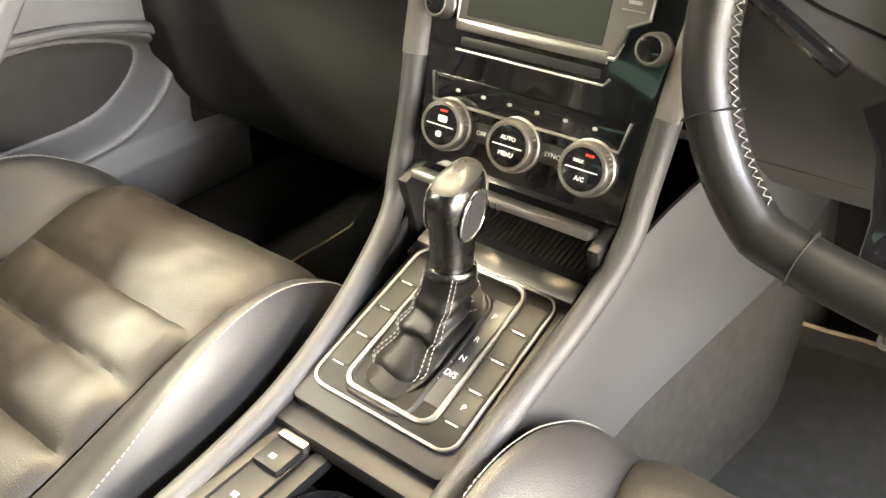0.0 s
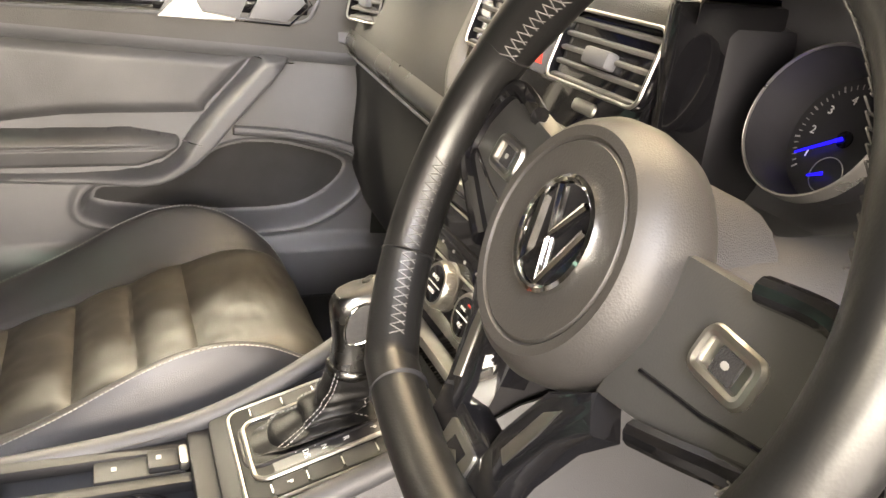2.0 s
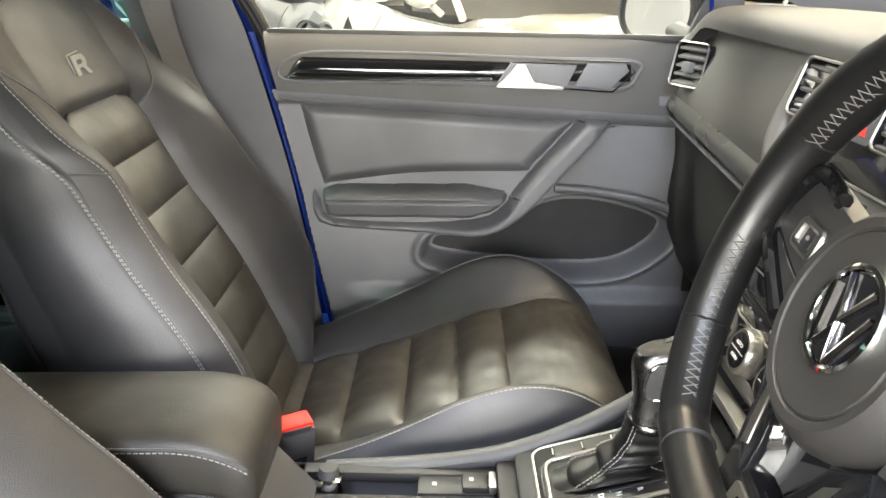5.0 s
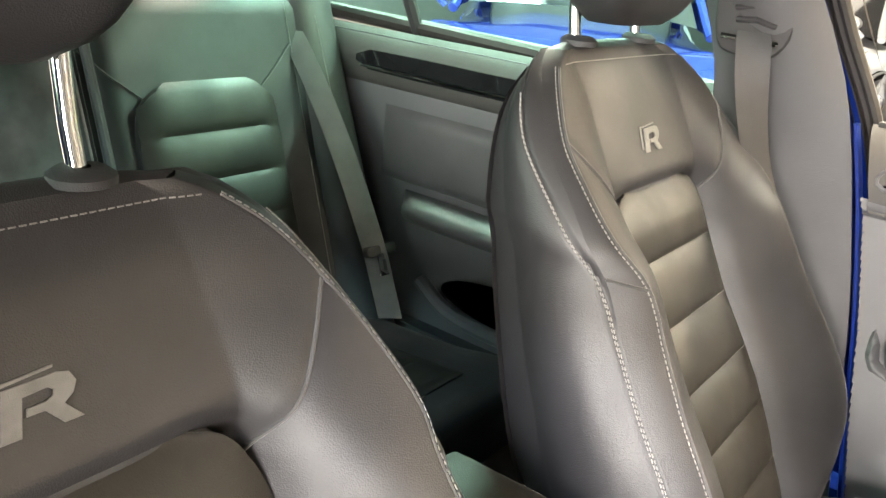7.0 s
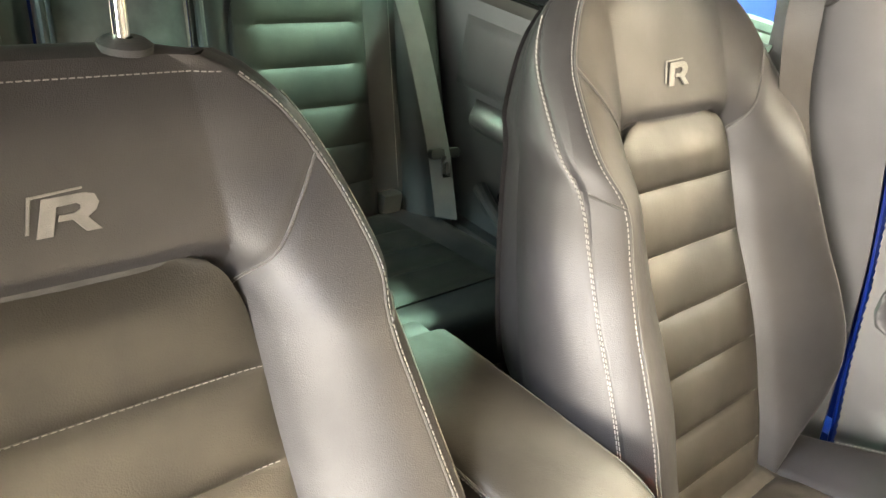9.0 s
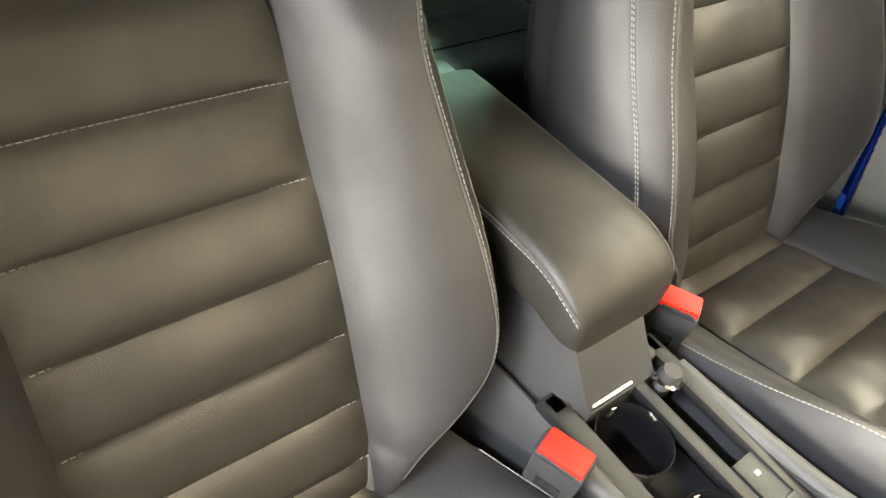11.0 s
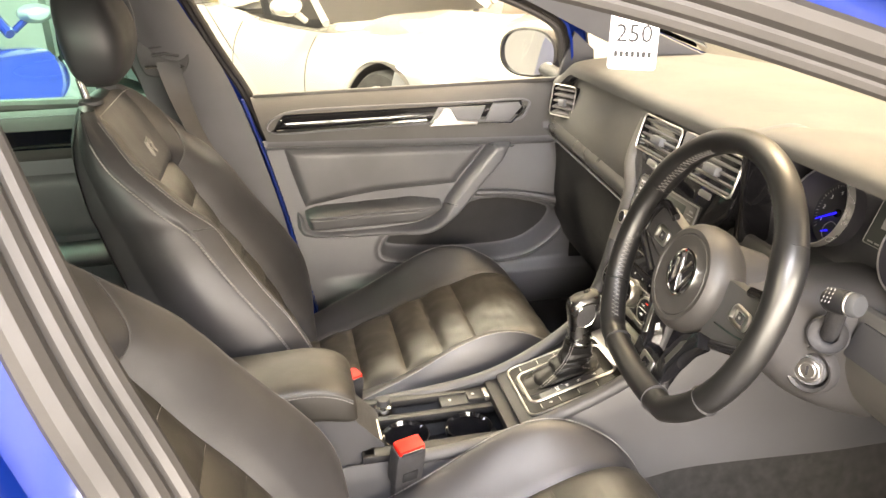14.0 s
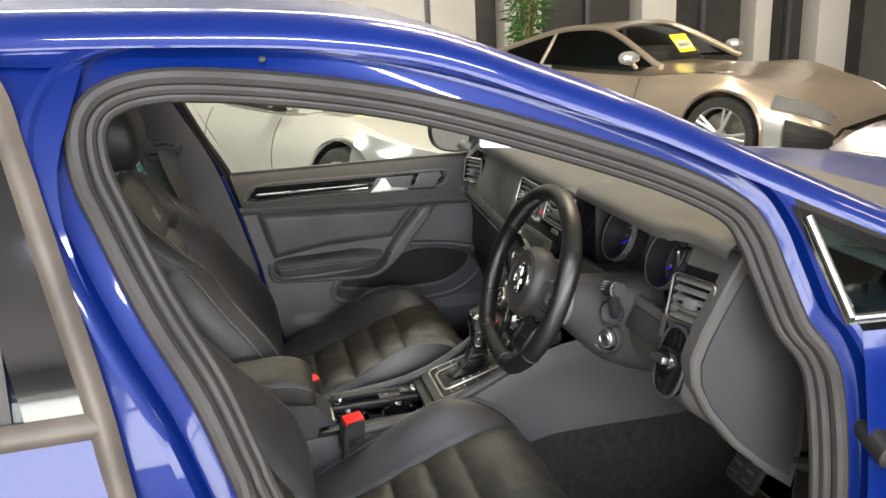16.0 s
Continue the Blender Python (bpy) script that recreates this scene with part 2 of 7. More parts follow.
def rbox(centre, size, r=.003, rot=None, seg=2, bm=None):
    """A box with rounded edges. rot: a matrix that turns it."""
    b = bmesh.new()
    bmesh.ops.create_cube(b, size=1)
    bmesh.ops.scale(b, vec=size, verts=b.verts)
    if r:
        bmesh.ops.bevel(b, geom=b.edges[:], offset=min(r, min(size) * .45), segments=seg, profile=.6, affect="EDGES")
    if rot is not None:
        bmesh.ops.transform(b, matrix=rot.to_4x4(), verts=b.verts)
    bmesh.ops.translate(b, vec=centre, verts=b.verts)
    if bm is None:
        return b
    me = bpy.data.meshes.new("scratch")
    b.to_mesh(me)
    b.free()
    bm.from_mesh(me)
    bpy.data.meshes.remove(me)
    return bm


def slab(outline, m, depth, r=.002, seg=2):
    """A flat outline (x, y) in the pose m, depth thick towards -z, with a rounded face."""
    bm = bmesh.new()
    f = bm.faces.new([bm.verts.new((*p, 0)) for p in outline])
    if f.normal.z < 0 or f.calc_center_median().length < 0:
        f.normal_flip()
    bm.normal_update()
    if f.normal.z < 0:
        f.normal_flip()
    back = bmesh.ops.extrude_face_region(bm, geom=[f])
    for v in [v for v in back["geom"] if isinstance(v, bmesh.types.BMVert)]:
        v.co.z += depth
    bm.normal_update()
    if r:
        top = [e for e in bm.edges if all(v.co.z > depth * .5 for v in e.verts)]
        bmesh.ops.bevel(bm, geom=top, offset=r, segments=seg, profile=.6, affect="EDGES")
    bmesh.ops.translate(bm, vec=(0, 0, -depth), verts=bm.verts)
    bmesh.ops.transform(bm, matrix=m, verts=bm.verts)
    return bm


def rrect(w, h, r, n=5):
    """The outline of a rectangle with round corners."""
    out = []
    for cx, cy, a in ((w / 2 - r, h / 2 - r, 0), (-w / 2 + r, h / 2 - r, 90), (-w / 2 + r, -h / 2 + r, 180), (w / 2 - r, -h / 2 + r, 270)):
        out += [(cx + r * math.cos(radians(a + 90 * k / n)), cy + r * math.sin(radians(a + 90 * k / n))) for k in range(n + 1)]
    return out


def disc(r, n=28):
    return [(r * math.cos(2 * math.pi * k / n), r * math.sin(2 * math.pi * k / n)) for k in range(n)]


def lathe(profile, m, n=32, bm=None):
    """Turns (radius, height) pairs about the pose's z."""
    rings = [[m @ Vector((r * math.cos(2 * math.pi * k / n), r * math.sin(2 * math.pi * k / n), h)) for k in range(n)] for r, h in profile]
    bm = loft(rings, caps=False, bm=bm)
    # close the ends that reach the axis
    bm.verts.ensure_lookup_table()
    for r, k in ((profile[0][0], 0), (profile[-1][0], len(profile) - 1)):
        if r < .0025:
            base = len(bm.verts) - n * len(profile)
            bm.faces.new([bm.verts[base + k * n + j] for j in range(n)])
    return bm


def facing(centre, normal, up=(0, 0, 1), spin=0.0):
    """A pose whose z looks along normal and whose y is as near up as can be."""
    z = Vector(normal).normalized()
    x = Vector(up).cross(z).normalized()
    y = z.cross(x)
    m = Matrix((x, y, z)).transposed().to_4x4()
    return Matrix.Translation(centre) @ m @ Matrix.Rotation(spin, 4, "Z")


def stitches(points, off=(0, 0, 0), long=.0040, gap=.0020, r=.00072, bm=None):
    """A row of short threads along a line."""
    bm = bm or bmesh.new()
    pts = [Vector(p) + Vector(off) for p in points]
    run = 0.0
    for a, b in zip(pts, pts[1:]):
        d = b - a
        n = d.length
        if n < 1e-6:
            continue
        d /= n
        while run < n:
            c = a + d * (run + long / 2)
            s = d.cross(Vector((.3, .2, 1))).normalized()
            w = s.cross(d)
            ends = []
            for e in (-1, 1):
                q = c + d * (e * long / 2)
                ends.append([bm.verts.new(q + s * r * x + w * r * y) for x, y in ((1, 0), (0, 1), (-1, 0), (0, -1))])
            for k in range(4):
                bm.faces.new((ends[0][k], ends[0][(k + 1) % 4], ends[1][(k + 1) % 4], ends[1][k]))
            bm.faces.new(ends[0][::-1])
            bm.faces.new(ends[1])
            run += long + gap
        run -= n
    return bm


def inside_of(outline, n=6, smooth=True):
    """A function of arrays (x, z): how far outside a closed outline each place lies (negative inside)."""
    pts = [(p.x, p.y) for p in spline([(a, b, 0) for a, b in outline], n, True)] if smooth else list(outline)
    P = np.array(pts)
    Q = np.roll(P, -1, axis=0)

    def f(X, Z):
        best = np.full(X.shape, 9.0)
        odd = np.zeros(X.shape, bool)
        for (x0, z0), (x1, z1) in zip(P, Q):
            dx, dz = x1 - x0, z1 - z0
            t = np.clip(((X - x0) * dx + (Z - z0) * dz) / max(dx * dx + dz * dz, 1e-12), 0, 1)
            best = np.minimum(best, np.hypot(X - x0 - t * dx, Z - z0 - t * dz))
            if z0 != z1:
                odd ^= ((z0 > Z) != (z1 > Z)) & (X < x0 + (Z - z0) / dz * dx)
        return np.where(odd, -best, best)
    return f


def soft(a, b, x):
    t = np.clip((x - a) / (b - a), 0, 1)
    return t * t * (3 - 2 * t)


def relief(x0, x1, z0, z1, nx, nz, f, keep=None):
    """A lining in the x-z plane whose y is f(X, Z); keep drops the faces where it is false."""
    X, Z = np.meshgrid(np.linspace(x0, x1, nx + 1), np.linspace(z0, z1, nz + 1))
    Y = f(X, Z)
    K = keep(X, Z) if keep else np.ones(X.shape, bool)
    bm = bmesh.new()
    vs = [[bm.verts.new((X[j, i], Y[j, i], Z[j, i])) for i in range(nx + 1)] for j in range(nz + 1)]
    for j in range(nz):
        for i in range(nx):
            if K[j, i] or K[j + 1, i] or K[j, i + 1] or K[j + 1, i + 1]:
                bm.faces.new((vs[j][i], vs[j][i + 1], vs[j + 1][i + 1], vs[j + 1][i]))
    bmesh.ops.delete(bm, geom=[v for v in bm.verts if not v.link_faces], context="VERTS")
    return bm


def writing(text, m, size, mat, parent, name="lettering"):
    """Flat letters on a face, centred on the pose m."""
    cu = bpy.data.curves.new(name, "FONT")
    cu.body, cu.size, cu.align_x, cu.align_y = text, size, "CENTER", "CENTER"
    cu.resolution_u = 2
    cu.extrude = .0002
    tmp = bpy.data.objects.new(name, cu)
    scene.collection.objects.link(tmp)
    me = bpy.data.meshes.new_from_object(tmp.evaluated_get(bpy.context.evaluated_depsgraph_get()))
    bpy.data.objects.remove(tmp)
    bpy.data.curves.remove(cu)
    bm = bmesh.new()
    bm.from_mesh(me)
    bpy.data.meshes.remove(me)
    bmesh.ops.transform(bm, matrix=m, verts=bm.verts)
    return part(name, bm, mat, parent, smooth=False)

# ---- the showroom ----
FLOOR_TILE = material("pale_floor_tile", (.24, .235, .22), .22, grain=.05, scale=60, vary=.06, patch=1.5, coat=.2)
WALL_WHITE = material("white_wall_paint", (.72, .70, .66), .7, grain=.1, scale=200, vary=.03, patch=1)
WALL_GREY = material("unseen_wall_grey", (.20, .195, .19), .7, grain=.1, scale=200, vary=.04, patch=1)
DARK_WALL = material("dark_wall", (.05, .048, .045), .6, vary=.1, patch=2)
CEIL = material("ceiling_tile", (.40, .39, .37), .8, grain=.1, scale=150, vary=.03, patch=1)
FRAME_GREY = material("window_frame_grey", (.10, .10, .11), .4, vary=.05, patch=5)
TUBE = glow("tube_light", (1, .86, .66), 6.0)
LEAF = material("bamboo_leaf", (.05, .16, .03), .5, vary=.25, patch=8)
STEM = material("plant_stem", (.16, .11, .05), .7, vary=.2, patch=20)


GROUND = -.08


def room():
    ground = part("ground", rbox((1, 0, GROUND - .05), (60, 60, .1), 0), FLOOR_TILE)
    tagged(ground, "pale polished showroom floor", "floor", kind="structure")
    ceiling = part("ceiling", rbox((1, 1, 3.56), (17.4, 18.2, .12), 0), CEIL)
    tagged(ceiling, "white showroom ceiling with tube lights", "ceiling", kind="structure")
    # the back wall: white piers with dark glazing between
    wall = thing("wall_back", "white wall with dark glazed bays between piers", "wall", (1, 9.6, 0), kind="structure")
    part("wall_core", rbox((1, 9.8, 1.7), (17.4, .2, 3.6), 0), DARK_WALL, wall, "dark bays of the wall")
    for x in (-6.5, -3.4, .6, 3.5, 5.6, 7.35, 8.6):
        part("pier", rbox((x, 9.5, 1.7), (.55 if x != 7.35 else .28, .4, 3.56), .01), WALL_WHITE, wall)
    part("wall_panel", rbox((-.2, 9.66, 1.35), (6.2, .08, 2.7), .005), WALL_WHITE, wall, "pale plain part of the wall")
    part("lintel", rbox((1, 9.55, 3.1), (17.4, .3, .8), .01), WALL_WHITE, wall)
    for x in (2.2, 4.6, 6.5, 8.0):
        part("mullion", rbox((x, 9.62, 1.4), (.07, .1, 2.8), .005), FRAME_GREY, wall)
    # unseen side walls close the room; their grey keeps bounce off the seats
    for name, x in (("wall_left", -7.6), ("wall_right", 9.6)):
        w = part(name, rbox((x, 1, 1.7), (.2, 18, 3.58), 0), WALL_GREY)
        tagged(w, "plain unseen showroom wall, grey to keep its bounce low", "wall", kind="structure")
    # the glazed front
    front = thing("window_front", "glazed showroom front with grey frames", "window", (1, -7, 0), kind="structure")
    part("window_sill", rbox((1, -7.2, .18), (17.2, .22, .52), .01), WALL_WHITE, front)
    part("window_header", rbox((1, -7.2, 3.3), (17.2, .22, .4), .01), WALL_WHITE, front)
    for k in range(10):
        x = -7.4 + k * 1.87
        part("window_frame", rbox((x, -7.2, 1.75), (.09, .14, 2.8), .006), FRAME_GREY, front)
        if k < 9:
            pane = part("pane", rbox((x + .935, -7.2, 1.77), (1.78, .012, 2.66), 0), CLEAR, front)
            pane.visible_shadow = False
    part("transom", rbox((1, -7.19, 2.45), (17, .1, .06), .005), FRAME_GREY, front)
    # a fixture for each of the added tubes
    for tx, ty in TUBES:
        fit_ = thing("ceiling_fill_fixture", "unseen tube light on the ceiling, placed to light the cabin", "ceiling light", (tx, ty, 3.5), group="ceiling lights")
        part("housing", rbox((tx, ty, 3.47), (2.0, .4, .06), .008), WALL_WHITE, fit_)
        part("diffuser", rbox((tx, ty, 3.435), (1.92, .34, .02), .004), TUBE, fit_)


def plant(x, y, h):
    p = thing("potted_bamboo", "tall green leafy plant in a pot", "plant", (x, y, GROUND))
    part("pot", lathe([(.01, 0), (.16, 0), (.2, .35), (.19, .37), (.17, .33), (.01, .32)], Matrix.Translation((x, y, GROUND))), DARK_WALL, p)
    rnd = random.Random(4)
    leaves = bmesh.new()
    for k in range(9):
        a, lean = rnd.uniform(0, 6.28), rnd.uniform(.05, .4)
        pts = [Vector((x + .06 * math.cos(a) + lean * math.cos(a) * t * t, y + .06 * math.sin(a) + lean * math.sin(a) * t * t, .3 + (h - .3) * t * rnd.uniform(.9, 1.0))) for t in (0, .25, .5, .75, 1)]
        part("stem", tube(spline(pts, 3), .012, 6), STEM, p)
        for _ in range(150):
            t = rnd.uniform(.25, 1)
            i = min(3, int(t * 4))
            c = pts[i].lerp(pts[i + 1], t * 4 - i)
            d = Vector((rnd.gauss(0, 1), rnd.gauss(0, 1), rnd.gauss(-.2, .5))).normalized()
            n = d.cross(Vector((rnd.random(), rnd.random(), rnd.random() + .2))).normalized()
            ln, b = rnd.uniform(.09, .2), c + d * rnd.uniform(0, .12)
            vs = [leaves.verts.new(q) for q in (b, b + d * ln * .4 + n * .011, b + d * ln, b + d * ln * .4 - n * .011)]
            leaves.faces.new(vs)
    part("crown", leaves, LEAF, p, "dense narrow green leaves")


room()
plant(2.75, 7.2, 2.1)

# ---- the front seats ----
def seat(SY, driver, label):
    """A front seat about the line y = SY. The driver's sits lower and leans back further."""
    def low_back(p):
        sunk = .010 * (1 - step(.10, .20, abs(p.y - SY))) * (1 - step(.85, .92, p.z))
        return Vector((p.x + .008 - .067 * (p.z - .68) - sunk, p.y, .648 + (p.z - .68) * .90))

    def bpart(name, bm, mat, parent, label=""):
        if driver:
            for v in bm.verts:
                v.co = low_back(v.co)
        return part(name, bm, mat, parent, label)

    def cpart(name, bm, mat, parent, label=""):
        if driver:
            for v in bm.verts:
                v.co.z -= .022
        return part(name, bm, mat, parent, label)
    s = thing("front_seat", label, "car seat", (-.3, SY, .26), group="front seats")
    # outlines in side view, by height
    mid = curve_of([(.42, -.438), (.50, -.460), (.58, -.494), (.64, -.522), (.70, -.557), (.765, -.600), (.837, -.640), (.90, -.672), (.964, -.706), (1.02, -.737), (1.06, -.768)])
    rise = curve_of([(.42, .010), (.50, .030), (.55, .050), (.60, .066), (.66, .074), (.76, .074), (.82, .072), (.862, .070), (.885, .062), (.915, .046), (.95, .030), (.98, .017), (1.02, .010), (1.06, .006)])
    ridge = curve_of([(.42, .130), (.48, .150), (.53, .180), (.57, .214), (.60, .230), (.64, .237), (.70, .235), (.757, .229), (.82, .220), (.852, .215), (.875, .216), (.90, .226), (.93, .225), (.979, .212), (1.02, .188), (1.049, .156), (1.06, .134)])
    strip = curve_of([(.42, .014), (.53, .018), (.60, .021), (.80, .025), (.855, .026), (.885, .022), (.93, .014), (1.06, .010)])
    wider = .010 if driver else 0
    inner = curve_of([(.42, .120 + wider), (.60, .117 + wider), (.75, .118 + wider), (.85, .122 + wider * .5), (.88, .120)])
    back = curve_of([(.42, -.620), (.605, -.685), (.745, -.732), (.849, -.765), (.96, -.790), (1.02, -.795), (1.06, -.785)])
    TOP = 1.06

    def edge(z):
        return ridge(z) + strip(z)

    def front(y, z):
        """The front skin's x at a place across and up."""
        a, r, w = abs(y), ridge(z), strip(z)
        i = min(inner(min(z, .88)), r * .8)
        x = mid(z)
        if a > i:
            s_ = min(1, (a - i) / (r - i))
            x += rise(z) * (1 - (1 - s_) ** 1.9)
        x -= .020 * math.exp(-((a - .122) ** 2 + (z - .884) ** 2) / .030 ** 2)
        over = max(0, a - r + .004) / (w + .004)
        return x - (.004 + 1.15 * w) * over ** 1.6

    # dark core behind the seams
    def core(u, v):
        z = lerp(.41, TOP - .01, v)
        y = lerp(-1, 1, u) * edge(z) * .97
        return front(y, z) - .016, SY + y, z
    bpart("backrest_core", sheet(core, 30, 40), SUEDE, s)

    # pleated middle of the backrest, arched at the top
    pleats = [.44, .482, .546, .613, .678, .742, .814, .912] if driver else [.44, .500, .566, .638, .702, .766, .836, .912]
    top_z, cr = .912, .045

    def half_at(z):
        h = inner(min(z, .88))
        k = max(0.0, (z - (top_z - cr)) / cr)
        return h - cr + cr * math.sqrt(max(0.0, 1 - k * k))

    def padded(y, z):
        """The front of the pleated middle."""
        t = min(1, abs(y) / max(half_at(z), 1e-4))
        puff = 0.0
        for a, b in zip(pleats, pleats[1:]):
            if a <= z <= b:
                q = (z - a) / (b - a)
                puff = .013 * (4 * q * (1 - q)) ** .5 + .003 * (1 - q)
        # the top pad dips in under the shoulder panel
        puff -= .011 * step(.868, .912, z)
        w = .0008 * noise.noise(Vector((y * 14, z * 30, SY)))
        rim = (1 - t ** 6)
        return front(0, z) - .013 + (puff + w) * rim + .004 * t ** 4

    def middle(u, v):
        z = lerp(.44, top_z - .001, v)
        y = lerp(-1, 1, u) * half_at(z)
        return padded(y, z), SY + y, z
    bpart("backrest_middle", sheet(middle, 30, 130), LEATHER_SOFT, s, "pleated leather middle of the backrest")

    # the smooth cover round it, in one skin with sewn seams
    ends_ = ((.120, .876), (.148, .912), (.176, .948), (.208, .982))

    def seam_gap(a, z):
        best = 1.0
        for (y0, z0), (y1, z1) in zip(ends_, ends_[1:]):
            dy, dz = y1 - y0, z1 - z0
            t = min(1, max(0, ((a - y0) * dy + (z - z0) * dz) / (dy * dy + dz * dz)))
            best = min(best, math.hypot(a - y0 - t * dy, z - z0 - t * dz))
        return best

    def cover(u, v):
        z = lerp(.43, TOP, v)
        y = lerp(-1, 1, u) * edge(z)
        a = abs(y)
        x = front(y, z)
        if z < top_z - cr:
            d = a - inner(min(z, .88))
        else:
            hx, hz = inner(min(z, .88)) - cr, top_z - cr
            d = math.hypot(max(0, a - hx), max(0, z - hz)) - cr
        x -= .034 * (1 - step(-.012, .002, d)) + .007 * math.exp(-(max(0, d) / .009) ** 2)
        x -= .0035 * math.exp(-(seam_gap(a, z) / .0045) ** 2)
        return x, SY + y, z
    bpart("backrest_cover", sheet(cover, 150, 150), LEATHER, s, "smooth black leather bolsters and shoulder panel")

    # sides and back of the shell
    side_t = curve_of([(.47, .01), (.60, .015), (.84, .02), (.88, .07), (.95, .20), (1.02, .34)])

    bulge = curve_of([(.40, .016), (.60, .020), (.80, .018), (.90, .012), (1.06, .010)])

    def flank(sign, u, v):
        z = lerp(.40, TOP, v)
        e = edge(z)
        x0, x1 = front(e, z), back(z)
        t = u
        groove = .0025 * math.exp(-((t - side_t(z)) / .022) ** 2)
        return lerp(x0, x1, t), SY + sign * (e + bulge(z) * math.sin(math.pi * min(1, t * 1.3)) * (t < .77) - .030 * t ** 3 - groove), z
    for sign in (-1, 1):
        bpart("side_panel", sheet(lambda u, v: flank(sign, u, v), 44, 60), LEATHER, s)

    def rear(u, v):
        z = lerp(.40, TOP, v)
        y = lerp(-1, 1, u) * (edge(z) - .022)
        return back(z) - .016 * (1 - (2 * u - 1) ** 4), SY + y, z
    bpart("back_shell", sheet(rear, 16, 30), PLASTIC, s, "dark plastic seat back")

    def crown(u, v):
        y = lerp(-1, 1, u) * edge(TOP)
        yb = lerp(-1, 1, u) * (edge(TOP) - .022)
        x0, x1 = front(y, TOP), back(TOP) - .016 * (1 - (2 * u - 1) ** 4)
        return lerp(x0, x1, v), SY + lerp(y, yb, v), TOP + .006 * math.sin(math.pi * v) * (1 - (2 * u - 1) ** 6)
    bpart("top_edge", sheet(crown, 16, 6), LEATHER, s)

    # seams on the backrest
    def on_front(y, z, sign, lift=.0012):
        return front(y, z) + lift, SY + sign * y, z
    for sign in (-1, 1):
        line = [on_front(ridge(z) + .003, z, sign, .0010) for z in np.linspace(.50, 1.045, 90)]
        bpart("stitching", stitches(line), THREAD, s, "pale seam")
        bpart("seam", tube([on_front(ridge(z) - .001, z, sign, -.0006) for z in np.linspace(.47, 1.045, 60)], .0016, 6), SUEDE, s)
        for shift in (.004, .016):
            line2 = []
            for z in np.linspace(.50, 1.02, 70):
                e, t = edge(z), side_t(z) + shift
                line2.append((lerp(front(e, z), back(z), t), SY + sign * (e + bulge(z) * math.sin(math.pi * t * 1.3) + .0014), z))
            bpart("stitching", stitches(line2), THREAD, s, "pale seam")
        bpart("seam", tube([(front(y, z) - .0022, SY + sign * y, z) for y, z, _ in spline([(a, b, 0) for a, b in ends_], 5)], .0016, 6), SUEDE, s)
        notch = [on_front(y, .866 + .25 * (y - ridge(.866)), sign, .0002) for y in np.linspace(ridge(.866), edge(.870), 8)]
        bpart("seam", tube(notch, .0018, 6), SUEDE, s)
    over_top = [(front(y, TOP - .012) + .0012, SY + y, TOP - .012) for y in np.linspace(-.145, .145, 60)]
    bpart("stitching", stitches(over_top), THREAD, s, "pale seam along the top")
    for z in pleats[1:-1]:
        line = [(padded(y, z) + .0015, SY + y, z) for y in np.linspace(-.96, .96, 40) * half_at(z)]
        bpart("stitching", stitches(line, r=.0005), THREAD, s)

    # emblem: a slanted mark in silver thread
    tilt = math.atan2(mid(.93) - mid(1.0), .07)
    face = facing((mid(.964) + .003, SY, .964), (math.cos(tilt), 0, math.sin(tilt)))
    for shape in ([(-.0255, -.0125), (-.0195, .0125), (.0160, .0155), (.0163, .0172), (-.0215, .0145), (-.0280, -.0125)],
                  [(-.0215, -.0165), (-.0105, -.0165), (-.0040, .0045), (.0100, .0055), (.0125, .0035), (.0115, .0005), (.0070, -.0015), (-.0035, -.0020), (-.0050, -.0065),
                   (.0050, -.0065), (.0125, -.0165), (.0235, -.0165), (.0155, -.0060), (.0220, -.0020), (.0255, .0040), (.0235, .0105), (.0170, .0125), (-.0125, .0115)]):
        bpart("emblem", slab(shape, face, .0014, .0003, 1), LOGO, s, "embroidered silver emblem")

    # cushion: side view keys by distance forward
    c_mid = [(-.50, .440), (-.42, .452), (-.347, .470), (-.26, .497), (-.185, .524), (-.109, .549), (-.05, .560), (.005, .556), (.045, .530), (.070, .485), (.078, .43), (.070, .36)]
    path = spline([(x, 0, z) for x, z in c_mid], 10)
    lift = curve_of([(-.50, .010), (-.40, .030), (-.28, .048), (-.175, .066), (-.11, .064), (-.05, .046), (.0, .022), (.05, .006), (.08, 0)])
    wide = curve_of([(-.50, .235), (-.3, .250), (-.12, .252), (0, .240), (.05, .225), (.08, .215)])
    half_in = curve_of([(-.50, .125), (-.3, .140), (-.12, .150), (0, .165), (.08, .170)])
    cuts = [-.425, -.347, -.26, -.185, -.109]

    def length(v):
        f = v * (len(path) - 1)
        i = min(len(path) - 2, int(f))
        return path[i].lerp(path[i + 1], f - i)

    def seat_mid(u, v):
        p = length(v)
        y = lerp(-1, 1, u)
        puff = 0.0
        for a, b in zip([-.50] + cuts, cuts + [.09]):
            if a <= p.x <= b and p.z > .43:
                t = (p.x - a) / (b - a)
                puff = .020 * (4 * t * (1 - t)) ** .38
        # creased leather
        w = .0030 * noise.noise(Vector((p.x * 22, y * 5 + 3, 1))) + .0013 * noise.noise(Vector((p.x * 70 + 3 * y, y * 9, 7)))
        return p.x, SY + y * half_in(p.x), p.z + (puff + w) * (1 - abs(y) ** 10) - .008 + .006 * abs(y) ** 4
    cpart("cushion_middle", sheet(seat_mid, 30, 150), LEATHER_SOFT, s, "pleated creased leather seat cushion")

